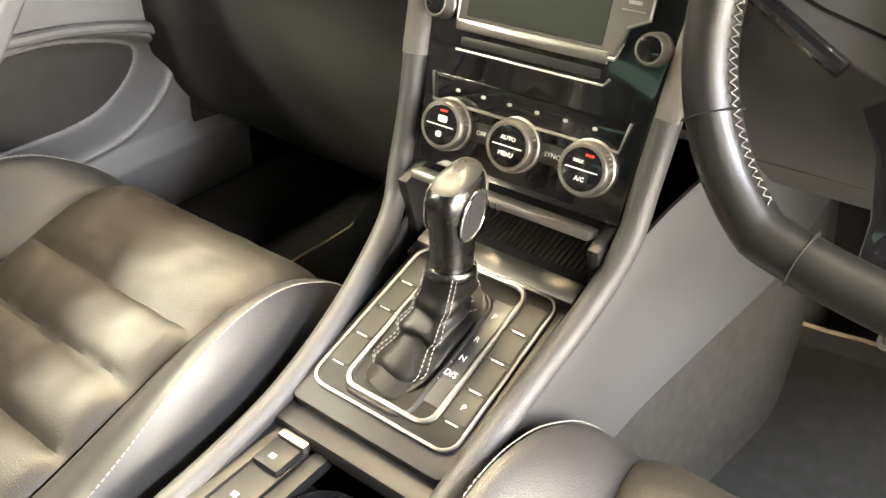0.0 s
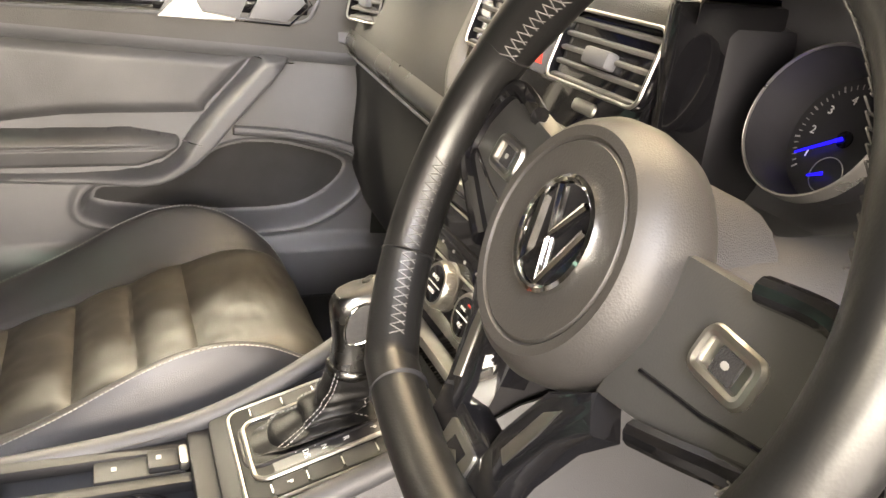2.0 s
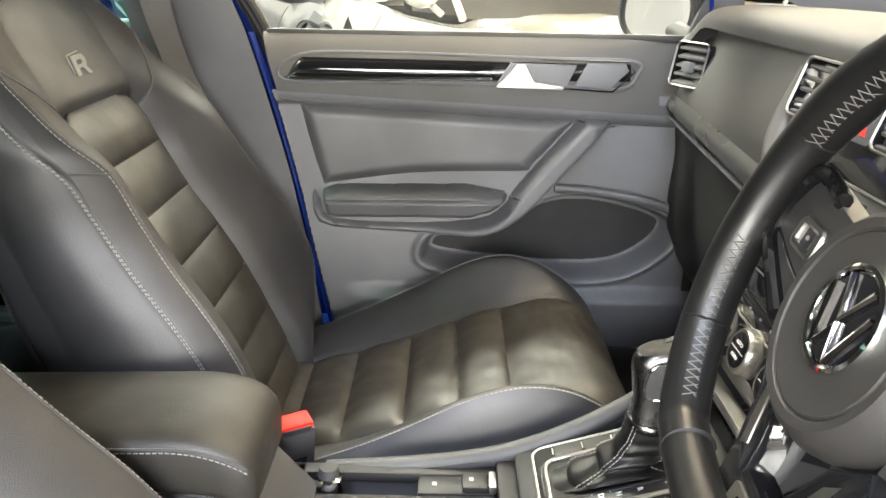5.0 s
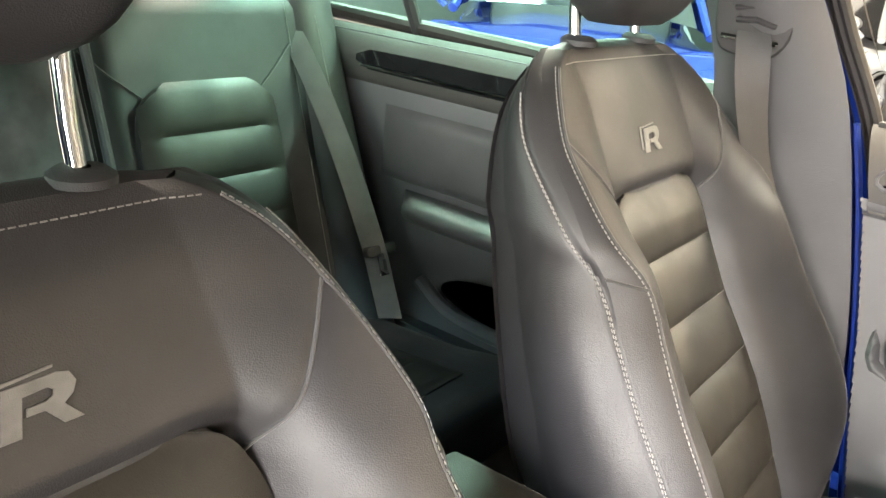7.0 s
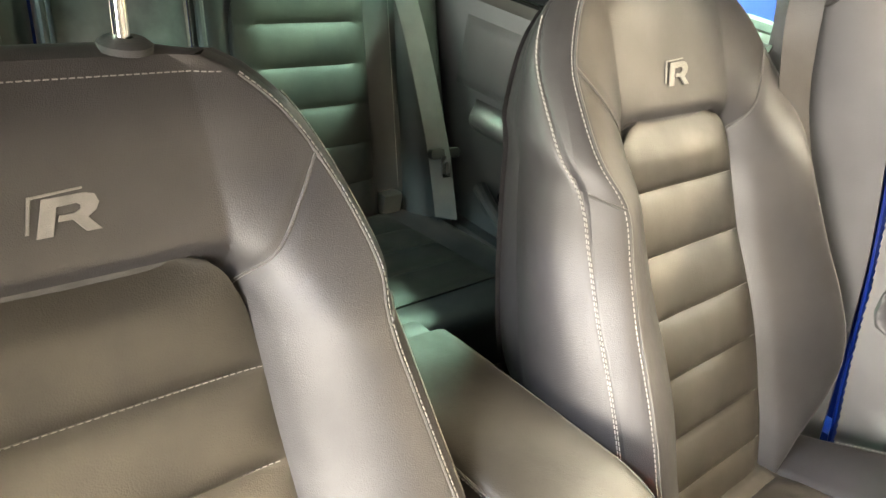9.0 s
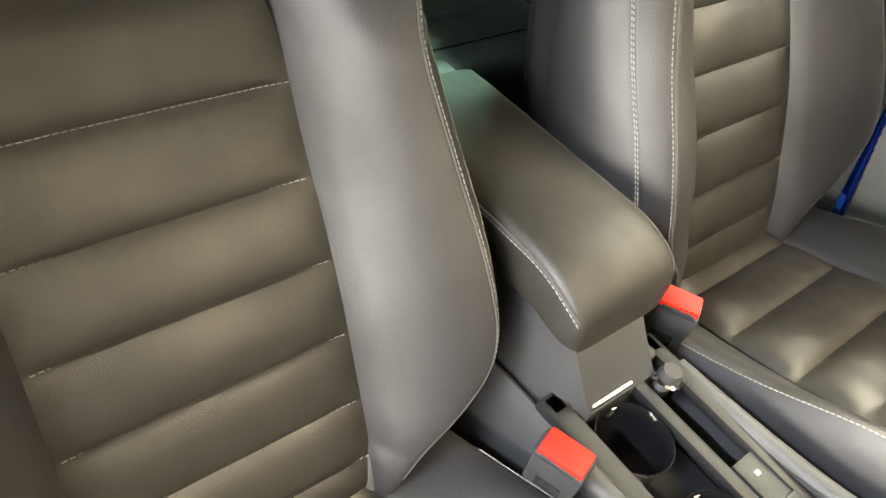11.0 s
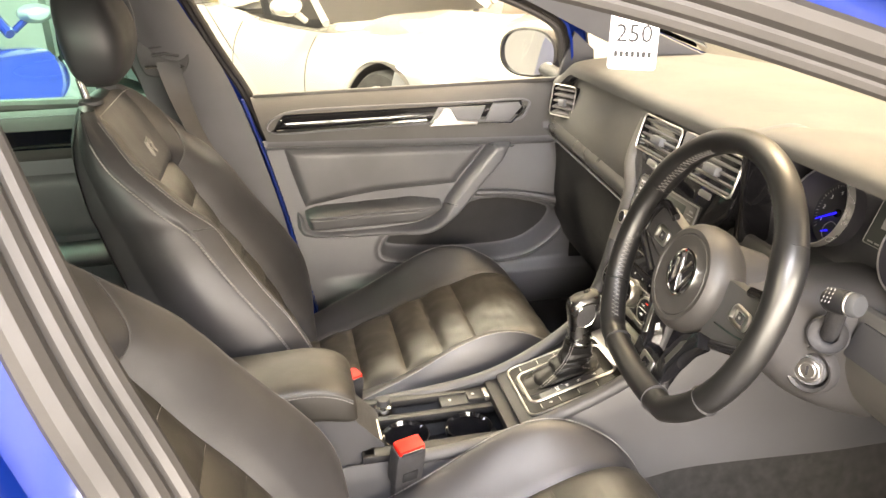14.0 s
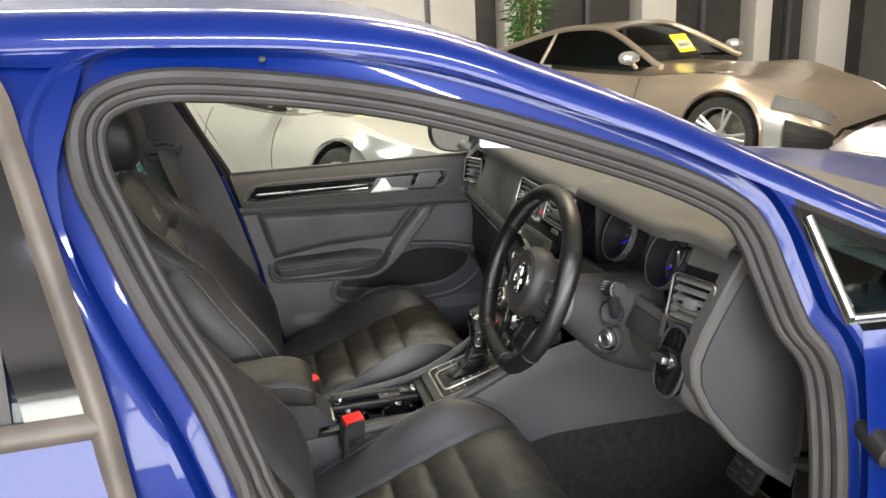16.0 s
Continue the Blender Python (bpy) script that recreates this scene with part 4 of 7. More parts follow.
def dashboard():
    d = thing("dashboard", "dark soft-touch dashboard with a decor strip", "dashboard", (.4, CY, .5))

    # upper pad: top and forward face
    def top(u, v):
        y = lerp(-.715, .685, u)
        x, z = LIP(v)
        ends = step(.60, .70, y - CY)
        hood = (1 - step(-.25, -.17, y)) * step(.45, 1, v)
        return x - .045 * hood * (1 - .75 * step(.56, .63, -y)) - .010 * ends, y, z + .040 * hood - .05 * ends * step(.3, 1, v)
    lip_x = curve_of([(0, .92), (.25, .70), (.5, .46), (.72, .29), (.86, .222), (.93, .203), (1, .200)])
    lip_z = curve_of([(0, .985), (.25, 1.018), (.5, 1.038), (.72, 1.045), (.86, 1.040), (.93, 1.028), (1, 1.010)])
    LIP = lambda v: (lip_x(v), lip_z(v))
    part("dash_top", sheet(top, 70, 40), SOFT_DASH, d, "soft grained dashboard top")

    # face on the passenger's side: upper slope, decor strip, glovebox
    def face(u, v):
        y = lerp(CY + .165, .685, u)
        x = curve_of([(0, .200), (.25, .190), (.55, .172), (.80, .160), (1, .155)])(v)
        z = lerp(1.010, .885, v) - .05 * step(.60, .70, abs(y - CY)) * (1 - v)
        return x + .035 * u, y, z
    part("dash_face", sheet(face, 20, 14), SOFT_DASH, d)

    def decor(u, v):
        y = lerp(CY + .150, .680, u)
        z = lerp(.888, .852, v)
        return .150 + .035 * u - .010 * math.sin(math.pi * v), y, z + .006 * u
    part("decor_strip", sheet(decor, 30, 8, .004), DECOR, d, "brushed dark decor strip")
    part("chrome_line", tube([(.143 + .035 * u, lerp(CY + .150, .680, u), .852 + .006 * u) for u in np.linspace(0, 1, 12)], .0032, 8), CHROME, d, "thin chrome line")
    strip_end = [(.150, CY + .148, .892), (.143, CY + .148, .870), (.150, CY + .148, .850)]
    part("strip_end", tube(strip_end, .004, 8), SATIN, d)

    def glove(u, v):
        y = lerp(CY + .150, .685, u)
        x = curve_of([(0, .165), (.15, .172), (.45, .170), (.75, .215), (1, .34)])(v)
        z = lerp(.846, .47, v)
        return x + .03 * u, y, z
    # the lid's base colour carries the shadow that falls under the decor strip
    part("glovebox", sheet(glove, 20, 24), GLOVE_SHADE, d, "grained glovebox lid coloured darker for the shadow on it")

    # outer end on the driver's side, cut off by the door
    cap = [(.228, 1.046), (.196, .990), (.164, .930), (.148, .888), (.152, .845), (.180, .790), (.235, .720), (.300, .660), (.350, .622), (.366, .700), (.362, .860), (.352, .960), (.335, 1.044)]
    cap_m = facing((0, -.698, 0), (0, -1, 0))
    end = part("end_panel", slab(cap, cap_m, .030, .010, 3), SOFT_DASH, d, "grey end of the dashboard")
    lid = [(.262 + (x - .262) * .86, .830 + (z - .830) * .86) for x, z in cap]
    part("fuse_cover", slab(lid, cap_m @ Matrix.Translation((0, 0, .004)), .006, .004), PLASTIC, end, "plain grey fuse cover")
    # the body of the dashboard behind its faces, and the carpet under it
    part("dash_body", rbox((.575, CY, .81), (.45, 1.36, .26), .02), CARPET, d, "dark underside of the dashboard")
    part("under_cover", sheet(lambda u, v: (lerp(.30, .80, v), lerp(-.70, .67, u), lerp(.70, .60, v) - .02 * math.sin(math.pi * v)), 8, 8, .01), CARPET, d, "black felt under the dashboard")

    # driver's side: cluster recess, lower panel
    def recess(u, v):
        y = lerp(-.600, -.175, u)
        x = curve_of([(0, .160), (.35, .275), (.75, .278), (1, .185)])(v)
        z = curve_of([(0, 1.052), (.35, 1.048), (.75, .890), (1, .888)])(v)
        return x, y, z
    part("cluster_recess", sheet(recess, 12, 18), RECESS, d, "dark recess round the dials")

    def lower(u, v):
        y = lerp(-.695, -.150, u)
        x = curve_of([(0, .205), (.05, .196), (.12, .186), (.40, .172), (.55, .176), (.70, .205), (1, .36)])(v)
        z = curve_of([(0, .898), (.05, .903), (.12, .900), (.40, .850), (.55, .815), (.70, .77), (1, .64)])(v)
        x -= .024 * step(.55, .62, -y) * (1 - step(.6, 1, v))
        return x + .05 * max(0, (-.655 - y) / .04) ** 2, y, z
    part("lower_panel", sheet(lower, 60, 40), SOFT_DASH, d, "soft grained lower dashboard")

    def corner(u, v):
        y = lerp(-.585, -.695, u)
        z = lerp(.885, 1.062, v)
        x = curve_of([(.885, .170), (.93, .180), (.968, .193), (1.03, .214), (1.062, .236)])(z) + (-.64 - y) * .27
        return x + .05 * max(0, (-.665 - y) / .03) ** 2, y, z
    part("vent_corner", sheet(corner, 20, 20), SOFT_DASH, d, "soft corner of the dashboard round the side vent")
    # behind the vents, and the cheeks of the cluster
    part("dash_core", rbox((.255, CY, .94), (.07, .36, .16), .01), DIAL, d)
    for y in (-.185, -.592):
        part("cluster_cheek", rbox((.225, y, .962), (.10, .016, .145), .005), GLOSS, d, "gloss black cheek beside the dials")
    part("coin_box", slab(rrect(.13, .045, .006), facing((.168, -.520, .872), (-.90, 0, .42)), .008, .003), PLASTIC, d, "small lidded box")
    side = facing((.185, -.640, .955), (-.93, -.28, .22))
    part("vent_panel", slab(rrect(.104, .132, .016), side @ Matrix.Translation((0, -.008, -.002)), .010, .003), GLOSS, d, "gloss black vent surround")
    return d


def cluster():
    c = thing("instrument_cluster", "unlit dials in chrome rings with blue needles", "instruments", (.26, -.37, .95))
    n = Vector((-.93, 0, .37))
    tilt = lambda y, z, lift=0.0: facing(Vector((.266, y, z)) + n * lift, n)
    for y, figs, label in ((-.279, [("1", 215), ("2", 180), ("3", 145), ("4", 110)], "rev counter"), (-.461, [("20", 205), ("40", 160), ("60", 120)], "speedometer")):
        m = tilt(y, .957)
        dial = part("dial", lathe([(.001, 0), (.046, 0), (.0515, .039)], m, 44), DIAL, c, "black dial of the " + label)
        part("ring", lathe([(.0518, .037), (.0523, .0405), (.0535, .0402), (.0541, .028), (.0515, .028)], m, 56), RING, dial, "chrome ring")
        ticks = bmesh.new()
        for k in range(41):
            a = radians(225 - k * 270 / 40)
            big = k % 5 == 0
            r0, r1, w = .0365, .0400 if not big else .0412, .0004 if not big else .0007
            t, s = Vector((math.cos(a), math.sin(a), 0)), Vector((-math.sin(a), math.cos(a), 0))
            vs = [ticks.verts.new(m @ (t * r + s * q + Vector((0, 0, .0016)))) for r, q in ((r0, -w), (r1, -w), (r1, w), (r0, w))]
            ticks.faces.new(vs)
        part("scale", ticks, GREY_PRINT, dial, smooth=False)
        for text, deg in figs:
            a = radians(deg)
            writing(text, m @ Matrix.Translation(((.0285 * math.cos(a)), .0285 * math.sin(a), .0016)), .0085, WHITE_PRINT, dial, "figure")
        for cx, cy, ln, deg in ((0, 0, .036, 212), (0, -.026, .012, 205)):
            a = radians(deg)
            t, s = Vector((math.cos(a), math.sin(a), 0)), Vector((-math.sin(a), math.cos(a), 0))
            o = Vector((cx, cy, .004))
            bm = bmesh.new()
            vs = [bm.verts.new(m @ (o + p)) for p in (s * .0013, -s * .0013, t * ln - s * .0006, t * ln + s * .0006)]
            top_ = [bm.verts.new(v.co + n * .001) for v in vs]
            bm.faces.new(vs)
            bm.faces.new(top_)
            for i in range(4):
                bm.faces.new((vs[i], vs[(i + 1) % 4], top_[(i + 1) % 4], top_[i]))
            part("needle", bm, NEEDLE, dial, "lit blue needle", smooth=False)
        part("hub", lathe([(.001, .002), (.0062, .002), (.0060, .0032), (.001, .0034)], m, 20), GLOSS, dial)
        part("small_ring", lathe([(.0122, .0012), (.0126, .0018), (.0130, .0012)], m @ Matrix.Translation((0, -.026, 0)), 30), GREY_PRINT, dial)
    m = tilt(-.369, .974)
    disp = part("display", slab(rrect(.046, .066, .002), m, .004, .0005), SCREEN, c, "small screen between the dials")
    part("display_frame", tube([m @ Vector((x, y, .0008)) for x, y in rrect(.046, .066, .002, 2)], .0005, 4, True), GREY_PRINT, disp)
    picture = slab([(-.006, -.013), (.006, -.013), (.007, .0), (.005, .013), (-.005, .013), (-.007, .0)], m @ Matrix.Translation((0, .004, .001)), .0006, .0002, 1)
    part("car_symbol", picture, GREY_PRINT, disp)
    for k in range(3):
        part("reading_bar", slab(rrect(.010 - k * .002, .0022, .0004, 1), m @ Matrix.Translation((-.012 + k * .012, -.029, .0006)), .0004, 0), GREY_PRINT, disp)
    btn = slab(rrect(.028, .012, .003), facing((.19, -.378, .915), n), .005, .0015)
    part("trip_button", btn, PLASTIC, c)
    return c


def middle_stack():
    s = thing("centre_stack", "gloss black centre stack with radio and climate controls", "centre console", (.15, CY, .6))
    mid_m = on_stack(0, .845)
    outline = [(-.165, .174), (.165, .174), (.172, .152), (.160, .085), (.126, .052), (.117, -.03), (.110, -.155), (-.110, -.155), (-.117, -.03), (-.126, .052), (-.160, .085), (-.172, .152)]
    part("fascia", slab(outline, mid_m, .05, .006), GLOSS, s, "gloss black fascia")
    for sign in (-1, 1):
        rail = [stack_at(sign * .182, .999) + STACK_N * -.01, stack_at(sign * .170, .93), stack_at(sign * .137, .885), stack_at(sign * .130, .85), stack_at(sign * .127, .79), stack_at(sign * .124, .735), stack_at(sign * .122, .69) + Vector((-.004, 0, 0)), Vector((.055, CY + sign * .112, .645)), Vector((-.02, CY + sign * .100, .600)), Vector((-.11, CY + sign * .093, .562)), Vector((-.20, CY + sign * .092, .542)), Vector((-.34, CY + sign * .090, .530))]
        pts = spline(rail, 6)
        part("side_rail", tube(pts[(14 if sign < 0 else 0):25], .0135, 14, flat=.7), RAIL, s, "pale grey rail beside the stack")
        part("lower_rail", tube(pts[24:], .0115, 14, flat=1.0), TUNNEL, s, "dark grey rail that runs into the tunnel")
    # screen unit
    sm = on_stack(.006, .868)
    unit = [(-.100, .052), (.092, .052), (.100, .046), (.100, -.008), (.078, -.016), (.078, -.046), (-.078, -.046), (-.084, -.020), (-.100, -.012)]
    unit = [(-x, y) for x, y in unit]
    su = part("screen_surround", slab(unit, sm @ Matrix.Translation((0, 0, .003)), .01, .002), BEZEL, s, "grey screen surround")
    part("chrome_edge", tube([sm @ Vector((x, y, .0035)) for x, y in unit], .0016, 6, True), SATIN, su, "thin bright edge")
    part("screen", slab(rrect(.134, .082, .002), sm @ Matrix.Translation((-.002, .003, .0042)), .003, .0006), SCREEN, su, "dark unlit touch screen")
    part("screen_foot", slab(rrect(.150, .010, .002), sm @ Matrix.Translation((-.002, -.046, .006)), .004, .002), SATIN, su)
    part("disc_slot", slab(rrect(.140, .008, .002), sm @ Matrix.Translation((-.002, -.060, .0012)), .002, .0006), DIAL, s)
    part("chrome_line", tube([sm @ Vector((x, y, .002)) for x, y in ((-.075, -.068), (.073, -.068), (.078, -.062))], .0012, 6), SATIN, s)
    for words, side in ((("RADIO", "MEDIA", "PHONE", "VOICE"), -1), ((None, None, None, None), 1)):
        for k, word in enumerate(words):
            m = sm @ Matrix.Translation((side * .0845, .040 - k * .0135, .0036))
            part("button_line", slab(rrect(.020, .0011, .0004, 1), m @ Matrix.Translation((0, -.0062, 0)), .0005, 0), SATIN, su)
            if word:
                writing(word, m, .0058, WHITE_PRINT, su)
            else:
                part("symbol_bar", slab(rrect(.012, .003, .001, 1), m, .0004, 0), GREY_PRINT, su)
    # heated-seat key row
    km = on_stack(0, .768)
    row = part("symbol_strip", slab([(-.098, .012), (.098, .012), (.093, -.012), (-.093, -.012)], km @ Matrix.Translation((0, 0, .003)), .006, .002), GLOSS, s, "grey strip with symbol keys")
    part("chrome_line", tube([km @ Vector((x, y, .004)) for x, y in ((-.100, .013), (-.095, -.012), (.095, -.012), (.100, .013))], .0015, 6), SATIN, row)
    for k in range(6):
        part("key_symbol", slab(rrect(.0045, .0030, .0008, 1), km @ Matrix.Translation((-.07 + k * .028, .001, .0036)), .0004, 0), GREY_PRINT, row)
    # small keys between the climate knobs
    for y, words in ((.037, "OFF"), (-.037, "SYNC")):
        m = on_stack(y, .738, .003)
        key = part("climate_key", slab(rrect(.030, .018, .003), m, .005, .0015), PLASTIC, s)
        writing(words, m @ Matrix.Translation((0, .0, .0004)), .0062, WHITE_PRINT, key)
    # drawer under the climate panel
    part("tray_lip", rbox((.078, CY, .692), (.022, .190, .009), .003, Matrix.Rotation(radians(18), 3, "Y")), SATIN, s, "bright lip over the open tray")
    lip_turn = Matrix.Rotation(radians(18), 3, "Y")
    part("lip_mark", rbox((.0655, CY + .034, .6945), (.002, .008, .005), .0005, lip_turn), RED_PRINT, s, "small red sign on the lip")
    for k in range(6):
        part("lip_mark", rbox((.0655, CY + .025 - k * .0065, .6945), (.002, .0045, .005), .0005, lip_turn), DIAL, s)
    part("tray_back", rbox((.165, CY, .655), (.02, .21, .10), .004), DIAL, s)
    part("tray_floor", rbox((.115, CY, .618), (.11, .195, .010), .003, Matrix.Rotation(radians(-14), 3, "Y")), RUBBER, s, "ribbed rubber tray floor")
    for k in range(30):
        part("rib", rbox((.115, CY - .087 + k * .0060, .6245), (.10, .0030, .002), .0008, Matrix.Rotation(radians(-14), 3, "Y")), RUBBER, s)
    for sign in (-1, 1):
        part("tray_wall", rbox((.122, CY + sign * .102, .655), (.10, .012, .09), .004, Matrix.Rotation(radians(-14), 3, "Y")), CONSOLE, s)
    part("tray_front", rbox((.078, CY, .6234), (.026, .176, .010), .004, Matrix.Rotation(math.atan(-.30), 3, "Y")), SATIN, s, "broad satin front edge of the tray")
    # climate and radio knobs are things of their own
    for y, lines, lab in ((.073, 0, "silver climate knob with black face"), (0, 1, "silver climate knob marked auto and menu"), (-.073, 2, "silver climate knob marked for cooling")):
        m = on_stack(y, .738, .002)
        k = knob("climate_knob", lab, m, .0235, .016, group="climate knobs")
        f = m @ Matrix.Translation((0, 0, .0172))
        part("divider", slab(rrect(.030, .0009, .0003, 1), f, .0004, 0), WHITE_PRINT, k)
        if lines == 1:
            writing("AUTO", f @ Matrix.Translation((0, .007, 0)), .0055, WHITE_PRINT, k)
            writing("MENU", f @ Matrix.Translation((0, -.007, 0)), .0055, WHITE_PRINT, k)
        elif lines == 2:
            writing("A/C", f @ Matrix.Translation((0, -.008, 0)), .0056, WHITE_PRINT, k)
            writing("MAX", f @ Matrix.Translation((-.004, .0065, 0)), .0044, WHITE_PRINT, k)
            part("red_mark", slab(rrect(.008, .002, .0006, 1), f @ Matrix.Translation((.005, .013, 0)), .0004, 0), RED_PRINT, k)
        else:
            part("symbol", slab(rrect(.010, .006, .001, 1), f @ Matrix.Translation((.002, .0065, 0)), .0004, 0), WHITE_PRINT, k)
            part("symbol", slab(rrect(.006, .005, .001, 1), f @ Matrix.Translation((0, -.008, 0)), .0004, 0), WHITE_PRINT, k)
            part("red_mark", slab(rrect(.008, .002, .0006, 1), f @ Matrix.Translation((.002, .014, 0)), .0004, 0), RED_PRINT, k)
    for y in (.101, -.104):
        knob("radio_knob", "small silver radio knob", on_stack(y, .838, .001), .0125, .017, group="radio knobs")
    # twin vents with the hazard key between
    for y in (.092, -.092):
        vent("wide air vent with pale slats and chrome rim", on_stack(y, .981, .003), .140, .062, 5, stack_at(y, .981))
    hm = on_stack(0, .981, .004)
    hz = thing("hazard_switch", "grey switch with a red warning triangle", "switch", stack_at(0, .970))
    part("switch_body", slab(rrect(.034, .064, .003), hm, .012, .002), GREY_TRIM, hz)
    part("triangle", slab([(-.0065, -.006), (.0065, -.006), (0, .006)], hm @ Matrix.Translation((0, -.018, .0006)), .0008, .0002, 1), HAZARD, hz, "red triangle")
    for y in (.092, -.092):
        tm = on_stack(y, .939, .003)
        th = part("vent_wheel", slab(rrect(.034, .011, .004), tm, .008, .003), SATIN, s, "small ribbed vent wheel")
    return s


def wheel_column():
    c = thing("steering_column", "dark plastic column shroud with ignition lock and stalk", "steering column", (.1, -.386, .86))
    # the shroud in two shells that meet along a joint
    keys = ((.050, .900, .040, .042), (.075, .886, .045, .052), (.105, .868, .049, .064), (.140, .850, .054, .078), (.180, .838, .066, .088), (.235, .825, .080, .096))

    def ring(x, zc, w, h, a0, a1, n=22):
        out = []
        for k in range(n + 1):
            q = lerp(a0, a1, k / n)
            cy, sz = math.cos(q), math.sin(q)
            out.append(Vector((x + .10 * (h * sz), -.386 + w * math.copysign(abs(cy) ** .72, cy), zc + h * math.copysign(abs(sz) ** .80, sz))))
        return out
    rows = [tuple(curve_of([(k[0], k[i]) for k in keys])(x) for i in range(4)) for x in np.linspace(.050, .235, 20)]
    part("upper_shroud", loft([ring(x, z, w * 1.012, h * 1.01, radians(-2), radians(182)) for x, z, w, h in rows], closed_ring=False, caps=False), COLUMN, c, "grained grey upper shroud")
    part("lower_shroud", loft([ring(x, z, w, h, radians(180), radians(360)) for x, z, w, h in rows], closed_ring=False, caps=False), COLUMN, c, "grained grey lower shroud")
    front = bmesh.new()
    front.faces.new([front.verts.new(p) for p in ring(*rows[0], 0, 2 * math.pi * .97, 40)])
    part("shroud_front", front, PLASTIC, c)
    m = facing((.129, -.443, .828), (-.84, -.50, .12))
    part("lock_recess", lathe([(.001, -.010), (.021, -.010), (.0235, .002), (.027, .0045), (.030, .001), (.032, -.010)], m, 36), COLUMN, c, "round recess of the lock")
    lock = part("ignition_lock", lathe([(.001, .006), (.0135, .006), (.0150, .0045), (.0152, -.010)], m, 30), SATIN, c, "silver ignition lock")
    part("lock_ring", lathe([(.0150, .001), (.0185, .002), (.0195, -.004), (.0200, -.010)], m, 30), GREY_TRIM, lock)
    part("key_slot", slab(rrect(.003, .012, .001, 2), m @ Matrix.Translation((0, 0, .0066)), .002, 0), DIAL, lock)
    part("slot_ring", lathe([(.0085, .0060), (.0095, .0068), (.0105, .0060)], m, 24), SATIN, lock)
    # stalk: a stem out of a cup, then a thick grip that points outwards
    cup = facing((.137, -.455, .880), (-.62, -.72, .30))
    part("stalk_cup", lathe([(.008, -.012), (.018, -.008), (.022, .002), (.0235, .005), (.0215, .007), (.019, .004), (.012, .002)], cup, 30), PLASTIC, c, "round sleeve at the stalk's root")
    stem = spline([(.146, -.446, .874), (.136, -.462, .899), (.126, -.477, .922), (.122, -.486, .934)], 5)
    st = part("stalk", tube(stem, .0105, 14), PLASTIC, c, "black stalk")
    a, b = Vector((.113, -.473, .937)), Vector((.119, -.500, .942))
    d = (b - a).normalized()
    part("stalk_grip", tube([a, a + d * .004, a.lerp(b, .5), b - d * .002, b], .018, 22, radii=[.0115, .0138, .0140, .0138, .0130]), CONSOLE, st, "black stalk grip")
    part("grip_ring", tube([b, b + d * .001, b + d * .003, b + d * .004], .018, 22, radii=[.0120, .0134, .0134, .0120]), SATIN, st, "thin bright ring")
    part("stalk_tip", tube([b + d * .004, b + d * .005, b + d * .011, b + d * .014, b + d * .0145], .018, 22, radii=[.0120, .0136, .0132, .0110, .004]), TIP_GREY, st, "dark grey stalk tip")
    view = Vector((-.62, -.30, .55))
    side = (view - d * view.dot(d)).normalized()
    for k in range(3):
        for j in range(4):
            q = facing(a.lerp(b, .22 + .16 * k) + side * .0141 + d.cross(side) * (j - 1.5) * .0050, side, tuple(d))
            part("stalk_mark", slab(rrect(.0026, .0008, .0003, 1), q, .0008, 0), GREY_PRINT, st)
    return c


def light_switch():
    s = thing("light_switch", "rotary light switch in a black oval panel", "switch", (.14, -.645, .865))
    m = facing((.146, -.640, .864), (-.95, -.12, .28))
    oval = [(.031 * math.copysign(abs(math.cos(q)) ** .75, math.cos(q)), .056 * math.copysign(abs(math.sin(q)) ** .75, math.sin(q))) for q in (2 * math.pi * k / 36 for k in range(36))]
    part("panel", slab(oval, m, .018, .003), GLOSS, s, "black panel")
    part("rim", tube([m @ Vector((x * 1.04, y * 1.03, -.002)) for x, y in oval], .003, 8, True), PLASTIC, s, "dark rim")
    k = part("dial_knob", lathe([(.001, .016), (.018, .016), (.020, .012), (.022, 0)], m @ Matrix.Translation((0, .004, 0)), 30), GLOSS, s)
    part("grip", rbox((0, 0, 0), (.032, .012, .016), .004), SATIN, k)
    bpy.context.scene.collection.objects[-1].data.transform(m @ Matrix.Translation((0, .004, .022)))
    return s


